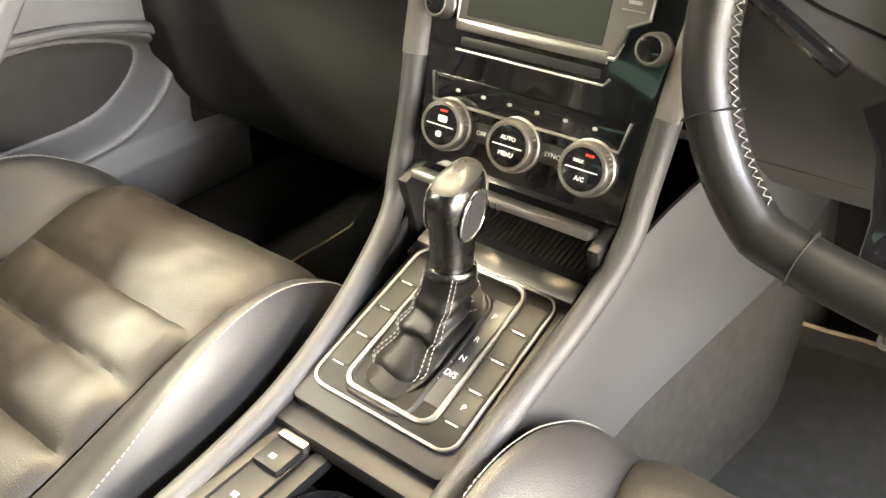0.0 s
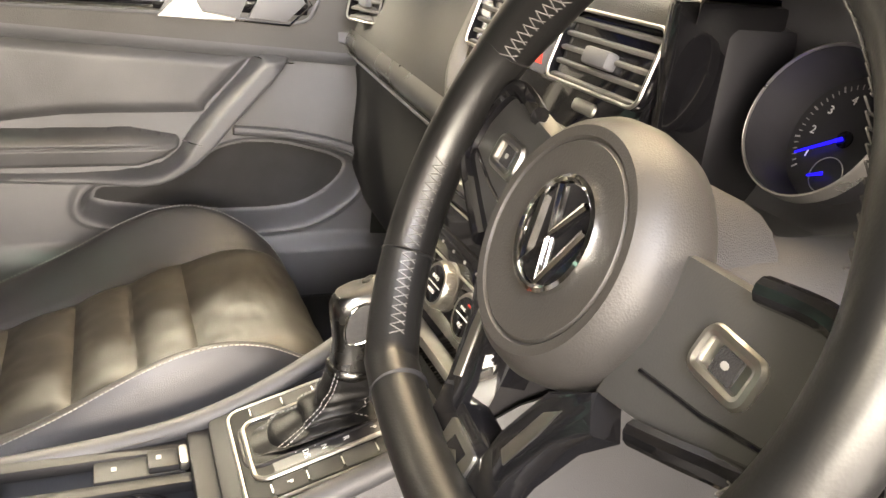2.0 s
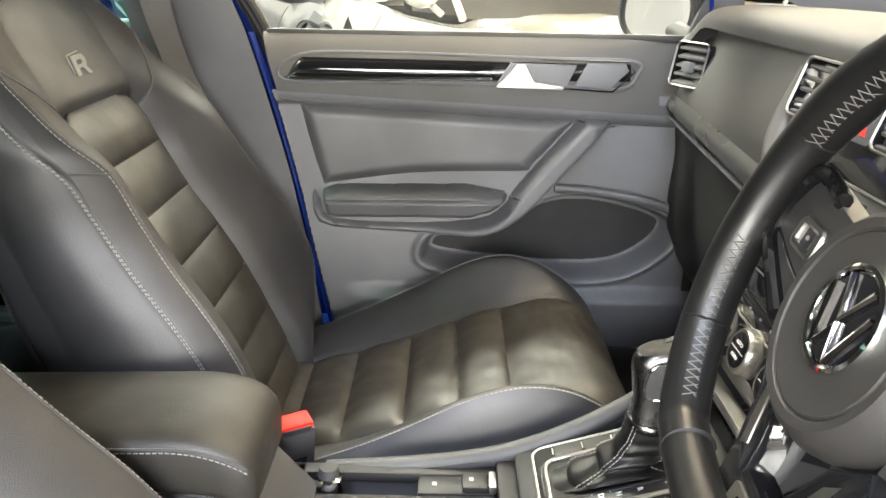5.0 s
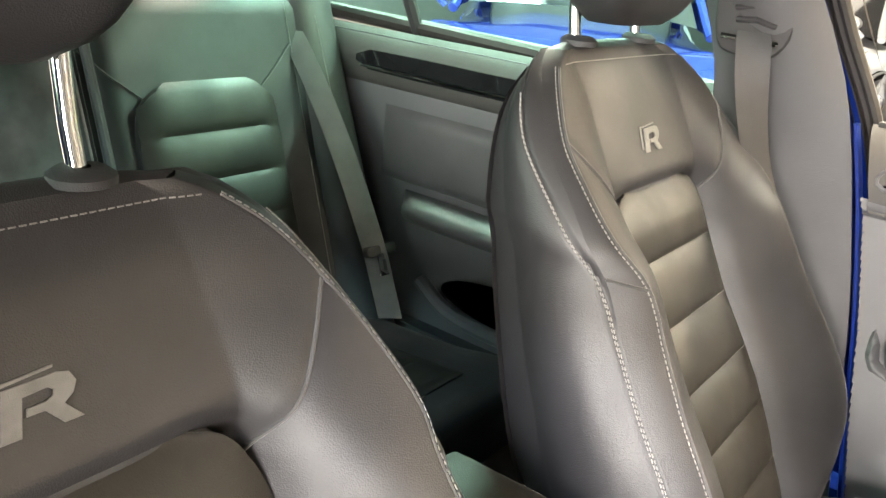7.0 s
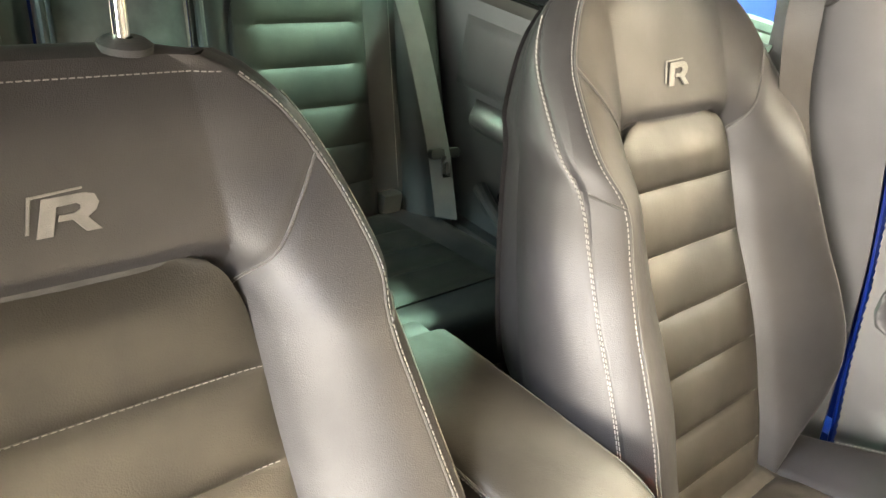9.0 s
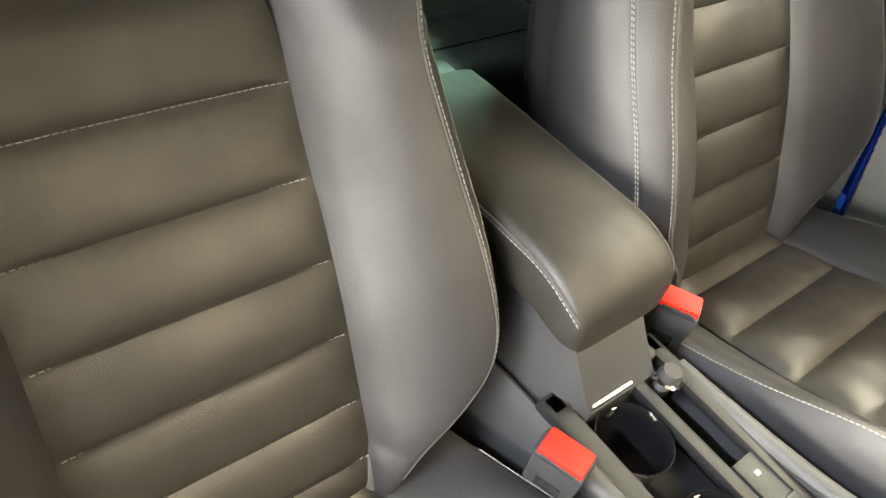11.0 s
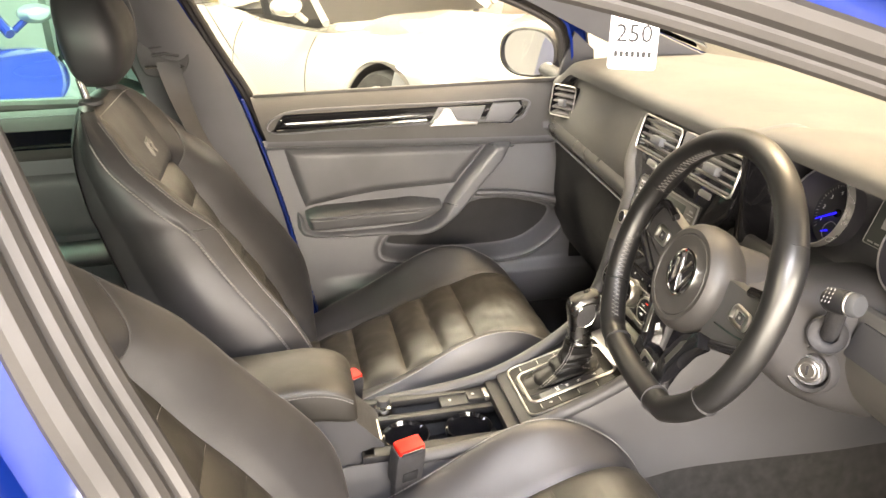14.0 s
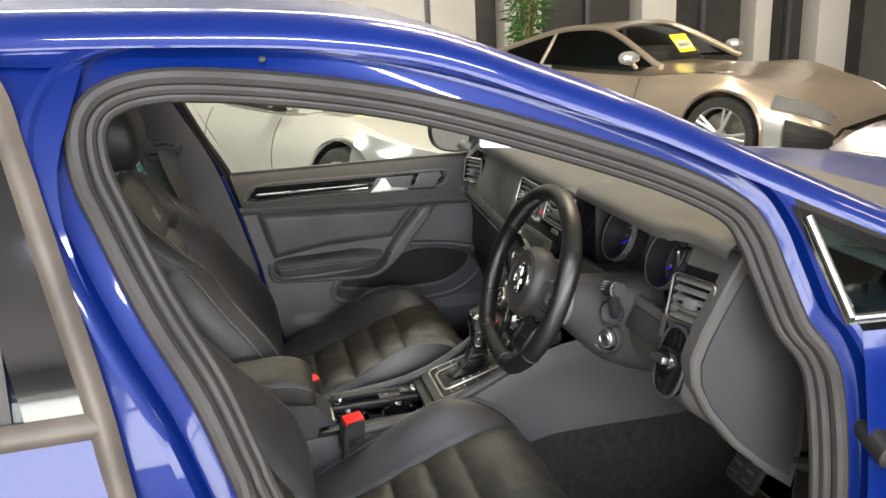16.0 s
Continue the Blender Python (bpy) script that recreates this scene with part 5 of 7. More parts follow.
def steering_wheel():
    w = thing("steering_wheel", "black leather flat-bottomed steering wheel with pale cross stitching", "steering wheel", (.003, -.367, .936))
    lean, yaw = radians(22.2), radians(-1.3)
    right = Vector((math.sin(yaw), -math.cos(yaw), 0))  # as the driver sits
    back = Vector((-math.cos(lean) * math.cos(yaw), -math.cos(lean) * math.sin(yaw), math.sin(lean)))  # towards the driver
    up = right.cross(-back)
    if up.z < 0:
        up = -up
    # turned a little clockwise
    turn = radians(5)
    right, up = right * math.cos(turn) - up * math.sin(turn), up * math.cos(turn) + right * math.sin(turn)
    o = Vector((.003, -.367, .936))
    at = lambda x, y, h=0.0: o + right * x + up * y + back * h
    flat_on = lambda x, y, h=0.0: facing(at(x, y, h), back, tuple(up))
    R, low = .165, -.139

    def rim(a):
        x, y = R * math.cos(a), R * math.sin(a)
        return x, (low - (low - y) * .30 if y < low else y)

    N = 144
    line = [rim(2 * math.pi * k / N) for k in range(N)]
    fat = []
    for k in range(N):
        a = math.degrees(2 * math.pi * k / N) % 360
        near = min(abs(a - 30), abs(a - 150))
        fat.append(.0154 + .0022 * math.exp(-(near / 11) ** 2))
    part("rim", tube([at(x, y) for x, y in line], .016, 24, True, flat=1.12, up=tuple(back), radii=fat), RIM_LEATHER, w, "smooth glossy black leather rim")
    # crossed thread along the inner side of the rim
    M = 162
    for lo, hi in ((22, 64), (116, 158), (188, 232), (308, 352)):
        net = bmesh.new()
        for k in range(M):
            a, a2 = 2 * math.pi * k / M, 2 * math.pi * (k + 1) / M
            if not lo < math.degrees(a) < hi:
                continue
            for s in (-1, 1):
                pts = []
                for t in (0, .5, 1):
                    x, y = rim(lerp(a, a2, t))
                    off = (t - .5) * 2 * s * .0066
                    shrink = 1 - (.0160 - .0022 * (abs(off) / .0066) ** 2) / R
                    if fat[int((a / (2 * math.pi)) * N) % N] > .0162:
                        shrink -= .0018 / R
                    pts.append(at(x * shrink, y * shrink, off + .004))
                tube(pts, .00042, 4, bm=net)
        part("stitching", net, NET, w, "pale cross stitching")
    for deg in (37, 160, 212, 328, 247, 293):
        a = radians(deg)
        c = at(*rim(a))
        t = (at(*rim(a + .02)) - at(*rim(a - .02))).normalized()
        part("seam", lathe([(.0150, -.0014), (.0181, 0), (.0150, .0014)], facing(c, t, tuple(back)), 24), CONSOLE, w)
    # hub pad with a ring groove
    prof = [(.001, -.044), (.054, -.044), (.0650, -.030), (.0675, -.016), (.0665, -.004), (.0620, .005), (.0570, .0095), (.0520, .0092), (.0505, .0074), (.0490, .0090), (.0440, .0085), (.0300, .0066), (.001, .0066)]
    hm = flat_on(-.002, -.006, .0)
    part("airbag_cover", lathe(prof, hm, 64), HUB, w, "round dark grey hub pad with a ring groove")
    em = hm @ Matrix.Translation((0, .003, .0066))
    badge = part("badge", lathe([(.001, .0005), (.0255, .0005), (.026, .003), (.0275, .004), (.0295, .003), (.030, 0)], em, 44), CHROME, w, "round chrome badge")
    part("badge_ground", slab(disc(.0250, 36), em @ Matrix.Translation((0, 0, .0014)), .0006, 0), GLOSS, badge)
    for chevron in ([(-.0125, .0205), (0, -.0010), (.0125, .0205)], [(-.0215, .0110), (-.0095, -.0215), (0, -.0035), (.0095, -.0215), (.0215, .0110)]):
        part("badge_bar", tube([em @ Vector((x, y, .0026)) for x, y in chevron], .0021, 6), CHROME, badge, "chrome chevron")
    # side spokes with keys
    for s in (-1, 1):
        out = [(.055, .026), (.100, .031), (.140, .036), (.154, .012), (.152, -.014), (.120, -.028), (.090, -.040), (.055, -.048)]
        sp = part("spoke", slab([(s * x, y) for x, y in out][::s], flat_on(0, 0, -.012), .020, .005), KEYPAD, w, "dark grey spoke with keys")
        arc = [flat_on(0, 0, -.0115) @ Vector((s * x, y, 0)) for x, y in ((.100, .033), (.138, .038), (.154, .014), (.153, -.014), (.122, -.030), (.088, -.044))]
        part("gloss_edge", tube(spline(arc, 6), .0058, 10), GLOSS, sp, "gloss black edge")
        part("panel_line", tube([flat_on(0, 0, -.0118) @ Vector((s * x, y, 0)) for x, y in ((.072, -.024), (.110, -.018), (.148, -.008))], .0012, 6), GLOSS, sp)
        km = flat_on(s * .107, .003, -.0105)
        part("key_frame", tube([km @ Vector((x, y, 0)) for x, y in rrect(.029, .017, .004)], .0030, 8, True), SATIN, sp, "silver frame round the main key")
        part("main_key", slab(rrect(.026, .014, .003), km @ Matrix.Translation((0, 0, -.0005)), .004, .001), SATIN, sp, "silver key")
        part("key_centre", slab(rrect(.013, .013, .002), km @ Matrix.Translation((0, 0, .0008)), .004, .001), PLASTIC, sp)
        part("key_symbol", slab(rrect(.004, .003, .001, 1), km @ Matrix.Translation((0, 0, .0012)), .0004, 0), GREY_PRINT, sp)
        for kx, ky in ((-.024, .014), (.024, .014), (-.026, -.010), (.0, -.018), (.024, -.012)):
            part("key_symbol", slab(rrect(.0045, .0018, .0006, 1), km @ Matrix.Translation((kx, ky, -.0017)), .0006, 0), GREY_PRINT, sp)
        if s < 0:
            writing("SET", km @ Matrix.Translation((-.026, .0, -.0017)), .005, GREY_PRINT, sp)
    # forked lower spoke with a badge between the arms
    lm = flat_on(0, 0, -.010)
    low_ = part("lower_spoke", slab([(-.034, -.112), (.034, -.112), (.042, -.146), (-.042, -.146)], lm, .018, .004), GLOSS, w, "gloss black lower spoke")
    for s in (-1, 1):
        arm = [(.058, -.046), (.034, -.064), (.020, -.100), (.018, -.120), (.040, -.140), (.044, -.112), (.056, -.080), (.072, -.060)]
        am = part("spoke_arm", slab([(s * x, y) for x, y in arm][::-s], lm @ Matrix.Translation((0, 0, .001)), .018, .004), GLOSS, w, "gloss black arm of the lower spoke")
        inl = [(.050, -.064), (.041, -.072), (.030, -.104), (.037, -.108), (.046, -.082)]
        part("inlay", slab([(s * x, y) for x, y in inl][::-s], lm @ Matrix.Translation((0, 0, .0022)), .003, .001), SATIN, am, "silver inlay")
    part("spoke_badge", slab(rrect(.034, .017, .003), lm @ Matrix.Translation((0, -.129, .0022)), .004, .001), SATIN, low_, "small silver badge")
    part("badge_mark", slab([(-.008, -.004), (-.004, -.004), (.002, .0), (.008, -.004), (.010, .004), (-.006, .004)], lm @ Matrix.Translation((0, -.129, .0030)), .0008, .0002, 1), GLOSS, low_)
    part("hub_core", tube([at(0, 0, -.085), at(0, 0, -.02)], .050, 24), PLASTIC, w)
    return w


dashboard()
cluster()
middle_stack()
wheel_column()
light_switch()
steering_wheel()
vent("side air vent with chrome rim", facing((.180, -.640, .962), (-.93, -.28, .22)), .085, .075, 5, (.18, -.64, .96))
vent("far side air vent with chrome rim", facing((.186, .592, .950), (-.90, -.40, .2)), .075, .070, 5, (.186, .592, .95))

# ---- between the seats ----
def plate_z(x):
    """Height of the gear plate, which climbs towards the dashboard."""
    return .566 + (x + .10) * .30


def console():
    c = thing("centre_tunnel", "dark plastic centre tunnel with cup holders and gear plate", "centre console", (-.2, CY, .26))

    def flank(sign):
        def f(u, v):
            x = lerp(-.72, .70, u)
            top = curve_of([(-.72, .50), (-.42, .525), (-.30, .535), (-.12, .560), (.0, .600), (.08, .640), (.15, .68), (.40, .72)])(x)
            half = curve_of([(-.72, .085), (-.30, .088), (-.10, .094), (.05, .112), (.15, .128), (.40, .165)])(x)
            flare = curve_of([(-.72, .02), (-.1, .025), (.10, .045), (.40, .06)])(x)
            a = v
            return x, CY + sign * (half + flare * a ** 1.6 - .006 * math.exp(-(a / .05) ** 2)), lerp(top, .25, a)
        return f
    for sign in (-1, 1):
        part("tunnel_side", sheet(flank(sign), 40, 12, .004, v1=.48), TUNNEL, c, "grey soft tunnel side")
        part("tunnel_carpet", sheet(flank(sign), 40, 12, v0=.48), CARPET, c, "black carpet on the lower tunnel")
    # top frame round the cup holders
    zt = .535
    part("frame_rail", rbox((-.250, CY + .079, zt), (.270, .020, .014), .004), CONSOLE, c)
    part("frame_rail", rbox((-.250, CY - .072, zt), (.270, .026, .014), .004), CONSOLE, c)
    part("frame_bar", rbox((-.124, CY + .002, zt + .008), (.034, .172, .018), .005), CONSOLE, c, "cross bar before the gear plate")
    part("frame_bar", rbox((-.372, CY + .002, zt), (.026, .172, .014), .005), CONSOLE, c)
    part("divider", rbox((-.250, CY + .028, zt - .004), (.230, .016, .014), .004), CONSOLE, c)
    part("well_floor", rbox((-.250, CY, .445), (.26, .165, .012), .003), DIAL, c)
    for x in (-.305, -.195):
        cup = part("cup_holder", lathe([(.001, -.075), (.034, -.075), (.039, -.002), (.041, .002), (.0395, .003), (.0365, -.004)], Matrix.Translation((x, CY - .022, zt - .004)), 36), GLOSS, c, "round black cup holder")
        part("cup_clip", rbox((x - .037, CY - .012, zt - .012), (.004, .008, .014), .001), SATIN, cup)
    part("cup_rim", rbox((-.250, CY - .064, zt - .002), (.225, .006, .008), .002), SATIN, c)
    part("slide_catch", rbox((-.352, CY - .014, zt + .008), (.010, .060, .006), .002), SATIN, c, "bright catch")
    sock = part("power_socket", lathe([(.001, .002), (.009, .002), (.011, .012), (.013, .014), (.016, .012), (.017, 0)], Matrix.Translation((-.332, CY + .054, zt)), 26), CHROME, c, "twelve volt socket with cap")
    part("socket_cap", lathe([(.001, .024), (.010, .024), (.012, .020), (.012, .010)], Matrix.Translation((-.332, CY + .054, zt)), 20), PLASTIC, sock)
    # electric parking brake keys
    epb = part("brake_switch", rbox((-.188, CY + .054, zt - .002), (.086, .034, .012), .003), CONSOLE, c, "parking brake and hold keys")
    part("brake_key", rbox((-.166, CY + .054, zt + .006), (.030, .030, .010), .004), CONSOLE, epb)
    part("key_lip", rbox((-.146, CY + .054, zt + .007), (.009, .031, .011), .003), SATIN, epb, "silver pull edge")
    for x in (-.212, -.170):
        part("key_symbol", rbox((x, CY + .054, zt + .0115 if x > -.18 else zt + .0045), (.005, .006, .0008), 0), GREY_PRINT, epb)
    # gear plate
    tilt = Matrix.Rotation(math.atan(-.30), 4, "Y")
    pm = Matrix.Translation((-.018, CY, plate_z(-.018) + .006)) @ tilt @ Matrix.Rotation(radians(-90), 4, "Z")
    part("plate_surround", slab(rrect(.172, .236, .012), pm @ Matrix.Translation((0, .010, -.004)), .012, .003), CONSOLE, c, "dark surround of the gear plate")
    plate = part("gear_plate", slab(rrect(.152, .172, .014), pm, .012, .003), PLATE, c, "black gear plate")
    part("plate_edge", tube([pm @ Vector((x, y, -.001)) for x, y in rrect(.154, .174, .015)], .0018, 8, True), SATIN, plate, "silver outer edge")
    part("boot_frame", tube([pm @ Vector((x, y + .004, .001)) for x, y in rrect(.094, .158, .014)], .0026, 8, True), SATIN, plate, "bright frame round the gear boot")
    for k in range(4):
        for sx in (-1, 1):
            m = pm @ Matrix.Translation((sx * .0625, .056 - k * .034, .0008))
            key = part("console_key", slab(rrect(.022, .031, .003), m, .003, .001), CONSOLE, plate)
            part("key_line", slab(rrect(.012, .0013, .0004, 1), m @ Matrix.Translation((0, -.0170, .0006)), .0005, 0), SATIN, key)
    for text, px, py in (("P", .034, .044), ("R", .034, .016), ("N", .034, -.006), ("D/S", .034, -.024), ("+", .026, -.014), ("-", .026, -.032)):
        writing(text, pm @ Matrix.Translation((px, py, .0012)), .0085, WHITE_PRINT, plate)
    writing("P", pm @ Matrix.Translation((.0625, -.046, .0012)), .008, WHITE_PRINT, plate)
    part("indicator_base", slab([(.024, .062), (.043, .062), (.043, -.056), (.024, -.056)], pm @ Matrix.Translation((0, 0, .0004)), .001, .0003), DIAL, plate)
    # box under the armrest
    part("armrest_pedestal", loft([[(x, CY + y, z) for y, z in ((-.078 - d, .26), (-.070 - d, .50), (-.050, t), (.050, t), (.070 + d, .50), (.078 + d, .26))] for x, t, d in ((-.345, .540, .006), (-.365, .562, .006), (-.395, .598, .006), (-.43, .61, .006), (-.60, .62, .004), (-.72, .60, .004))]), PLASTIC, c, "dark box that carries the armrest")
    return c


def armrest():
    a = thing("armrest", "padded black leather armrest with pale seam", "armrest", (-.52, CY, .62))
    y0 = CY + .005

    def section(t):
        nose = math.sqrt(max(0.0, 1 - (1 - min(1, t / .26)) ** 2))
        half = .075 * lerp(.80, 1, math.sqrt(max(0.0, 1 - (1 - min(1, t / .10)) ** 2)))
        return lerp(-.385, -.72, t), half, .628 + .046 * nose - .010 * t, .594 + .010 * step(0, .2, t)
    rings = []
    for k in range(40):
        x, half, top, low = section((k / 39) ** 1.6)
        ring = []
        for j in range(44):
            q = 2 * math.pi * j / 44
            cy, sz = math.cos(q), math.sin(q)
            y = half * math.copysign(abs(cy) ** .30, cy)
            z = (low + top) / 2 + (top - low) / 2 * math.copysign(abs(sz) ** .34, sz) + .005 * (1 - (y / half) ** 2) * (sz > 0)
            ring.append((x, y0 + y, z))
        rings.append(ring)
    part("pad", loft(rings), LEATHER_SOFT, a, "soft black leather pad with a flat top")
    part("hinge_block", rbox((-.742, y0, .628), (.050, .128, .050), .012), LEATHER, a, "leather covered hinge block")
    for s in (-1, 1):
        edge_ = [section(t) for t in np.linspace(.02, .97, 50)]
        part("stitching", stitches([(x, y0 + s * (h + .0006), top - .013) for x, h, top, low in edge_]), THREAD, a, "pale seam")
        part("seam", tube([(x, y0 + s * (h + .0002), top - .009) for x, h, top, low in edge_], .0014, 6), SUEDE, a)
    return a


def shifter():
    g = thing("gear_selector", "chrome and leather gear selector in a stitched leather boot", "gear lever", (0, CY, .59))
    base, top = Vector((-.026, CY + .010, .597)), Vector((.006, CY + .001, .660))
    # creased boot: a sleeve that spreads into deep folds above its frame
    rings = []
    for k in range(34):
        t = k / 33
        c = base.lerp(top, t) + Vector((.010 * math.sin(t * 3), 0, 0))
        w, l = lerp(.033, .0190, t ** .40), lerp(.066, .0210, t ** .27)
        ring = []
        for j in range(56):
            q = 2 * math.pi * j / 56
            deep = max(0.0, 1 - t * 1.25)
            cr = .0065 * math.sin(t * 24 + 1.2 * math.cos(q)) * deep + .0045 * math.sin(3 * q + 5 * t) * deep * t * 3 + .0016 * math.sin(6 * q + 11 * t) * (1 - t)
            x = (l + cr) * math.copysign(abs(math.cos(q)) ** .7, math.cos(q))
            y = (w + cr * .7) * math.copysign(abs(math.sin(q)) ** .7, math.sin(q))
            ring.append(c + Vector((x, y, .30 * x * (1 - t) + .003 * math.sin(4 * q + 2) * deep)))
        rings.append(ring)
    boot = part("boot", loft(rings), BOOT, g, "creased black leather boot")
    for j in (20, 22, 34, 36, 6, 50):
        out_ = Vector((math.cos(2 * math.pi * j / 56), math.sin(2 * math.pi * j / 56), .5)) * .0012
        part("stitching", stitches([rings[k][j] + out_ for k in range(1, 34)], long=.0030, gap=.0017, r=.0005), THREAD, boot, "pale seam")
    part("boot_base", tube([Vector((-.026 + x, CY + .010 + y, .5925 + .30 * x)) for y, x in rrect(.070, .136, .016)], .0036, 10, True), CONSOLE, boot, "black frame at the boot's foot")
    d = Vector((.10, 0, 1)).normalized()
    part("collar", tube([top - d * .006, top - d * .004, top + d * .002, top + d * .004], .018, 28, radii=[.0212, .0226, .0226, .0212]), KNOB_METAL, g, "satin metal collar")
    # knob: satin metal, narrow at the neck, broad at the head, longer than it is wide
    prof = ((.000, .0195, .0180), (.012, .0192, .0175), (.028, .0200, .0172), (.044, .0232, .0180), (.058, .0266, .0190), (.068, .0280, .0194), (.075, .0278, .0188), (.081, .0262, .0172), (.0855, .0232, .0146), (.0885, .0180, .0105), (.0905, .0080, .0045))
    ax, by = curve_of([(h, a) for h, a, b in prof]), curve_of([(h, b) for h, a, b in prof])

    def knob_at(h, q, grow=0.0):
        c = top + d * h
        co, si = math.cos(q), math.sin(q)
        return c + Vector(((ax(h) + grow) * math.copysign(abs(co) ** .78, co), (by(h) + grow) * math.copysign(abs(si) ** .72, si), .006 * co * step(.06, .0905, h)))
    heights = [k / 30 * .0905 for k in range(31)]
    part("knob", loft([[knob_at(h, 2 * math.pi * j / 40) for j in range(40)] for h in heights]), KNOB_METAL, g, "satin metal knob")
    for s in (-1, 1):
        def grip(u, v):
            q, r = 2 * math.pi * u, v
            x = .0165 * r * math.copysign(abs(math.cos(q)) ** .8, math.cos(q))
            h = .056 + .021 * r * math.copysign(abs(math.sin(q)) ** .8, math.sin(q)) + .18 * x
            return top + d * h + Vector((x, s * (by(h) * (1 - .18 * (x / .030) ** 2) + .0012), 0))
        part("knob_grip", sheet(grip, 32, 6, .0012), CARBON, g, "dark woven side grip")
        part("knob_trim", tube([grip(k / 32, 1.0) for k in range(32)], .0012, 8, True), CHROME, g, "thin chrome line round the grip")
    part("knob_cap", loft([[knob_at(h, 2 * math.pi * j / 40, .0006) for j in range(40)] for h in (.0845, .0870, .0890, .0904)]), CAP_BROWN, g, "brown-grey top cap with the gear pattern")
    part("release_button", loft([[knob_at(h, q, g_) for q in np.linspace(-.42, .42, 9)] + [knob_at(h, q, g_ - .004) for q in np.linspace(.42, -.42, 9)] for h, g_ in ((.050, .001), (.054, .0030), (.066, .0042), (.074, .0038), (.080, .001))]), KNOB_METAL, g, "satin release button")
    return g


def buckle(x, y, z, turn, tilt, label):
    b = thing("seat_belt_buckle", label, "seat belt buckle", (x, y, z - .10), group="front buckles")
    m = Matrix.Translation((x, y, z)) @ Matrix.Rotation(radians(turn), 4, "Z") @ Matrix.Rotation(radians(tilt), 4, "Y")

    def add(name, c, size, r, mat, label=""):
        bm = rbox(c, size, r)
        bmesh.ops.transform(bm, matrix=m, verts=bm.verts)
        return part(name, bm, mat, b, label)
    add("case", (0, 0, -.040), (.030, .050, .076), .006, PLASTIC, "dark plastic case")
    add("stem", (-.006, 0, -.115), (.016, .030, .10), .005, PLASTIC)
    add("release", (-.0, 0, .000), (.026, .044, .012), .004, RED, "red release key")
    add("slot", (.0135, 0, -.002), (.003, .036, .008), .001, DIAL)
    add("label", (.0155, 0, -.055), (.002, .026, .020), .001, GLOSS)


console()
armrest()
shifter()
buckle(-.316, -.150, .590, -72, 16, "driver's belt buckle with red release key")
buckle(-.385, .108, .572, -60, 10, "passenger's belt buckle with red release key")

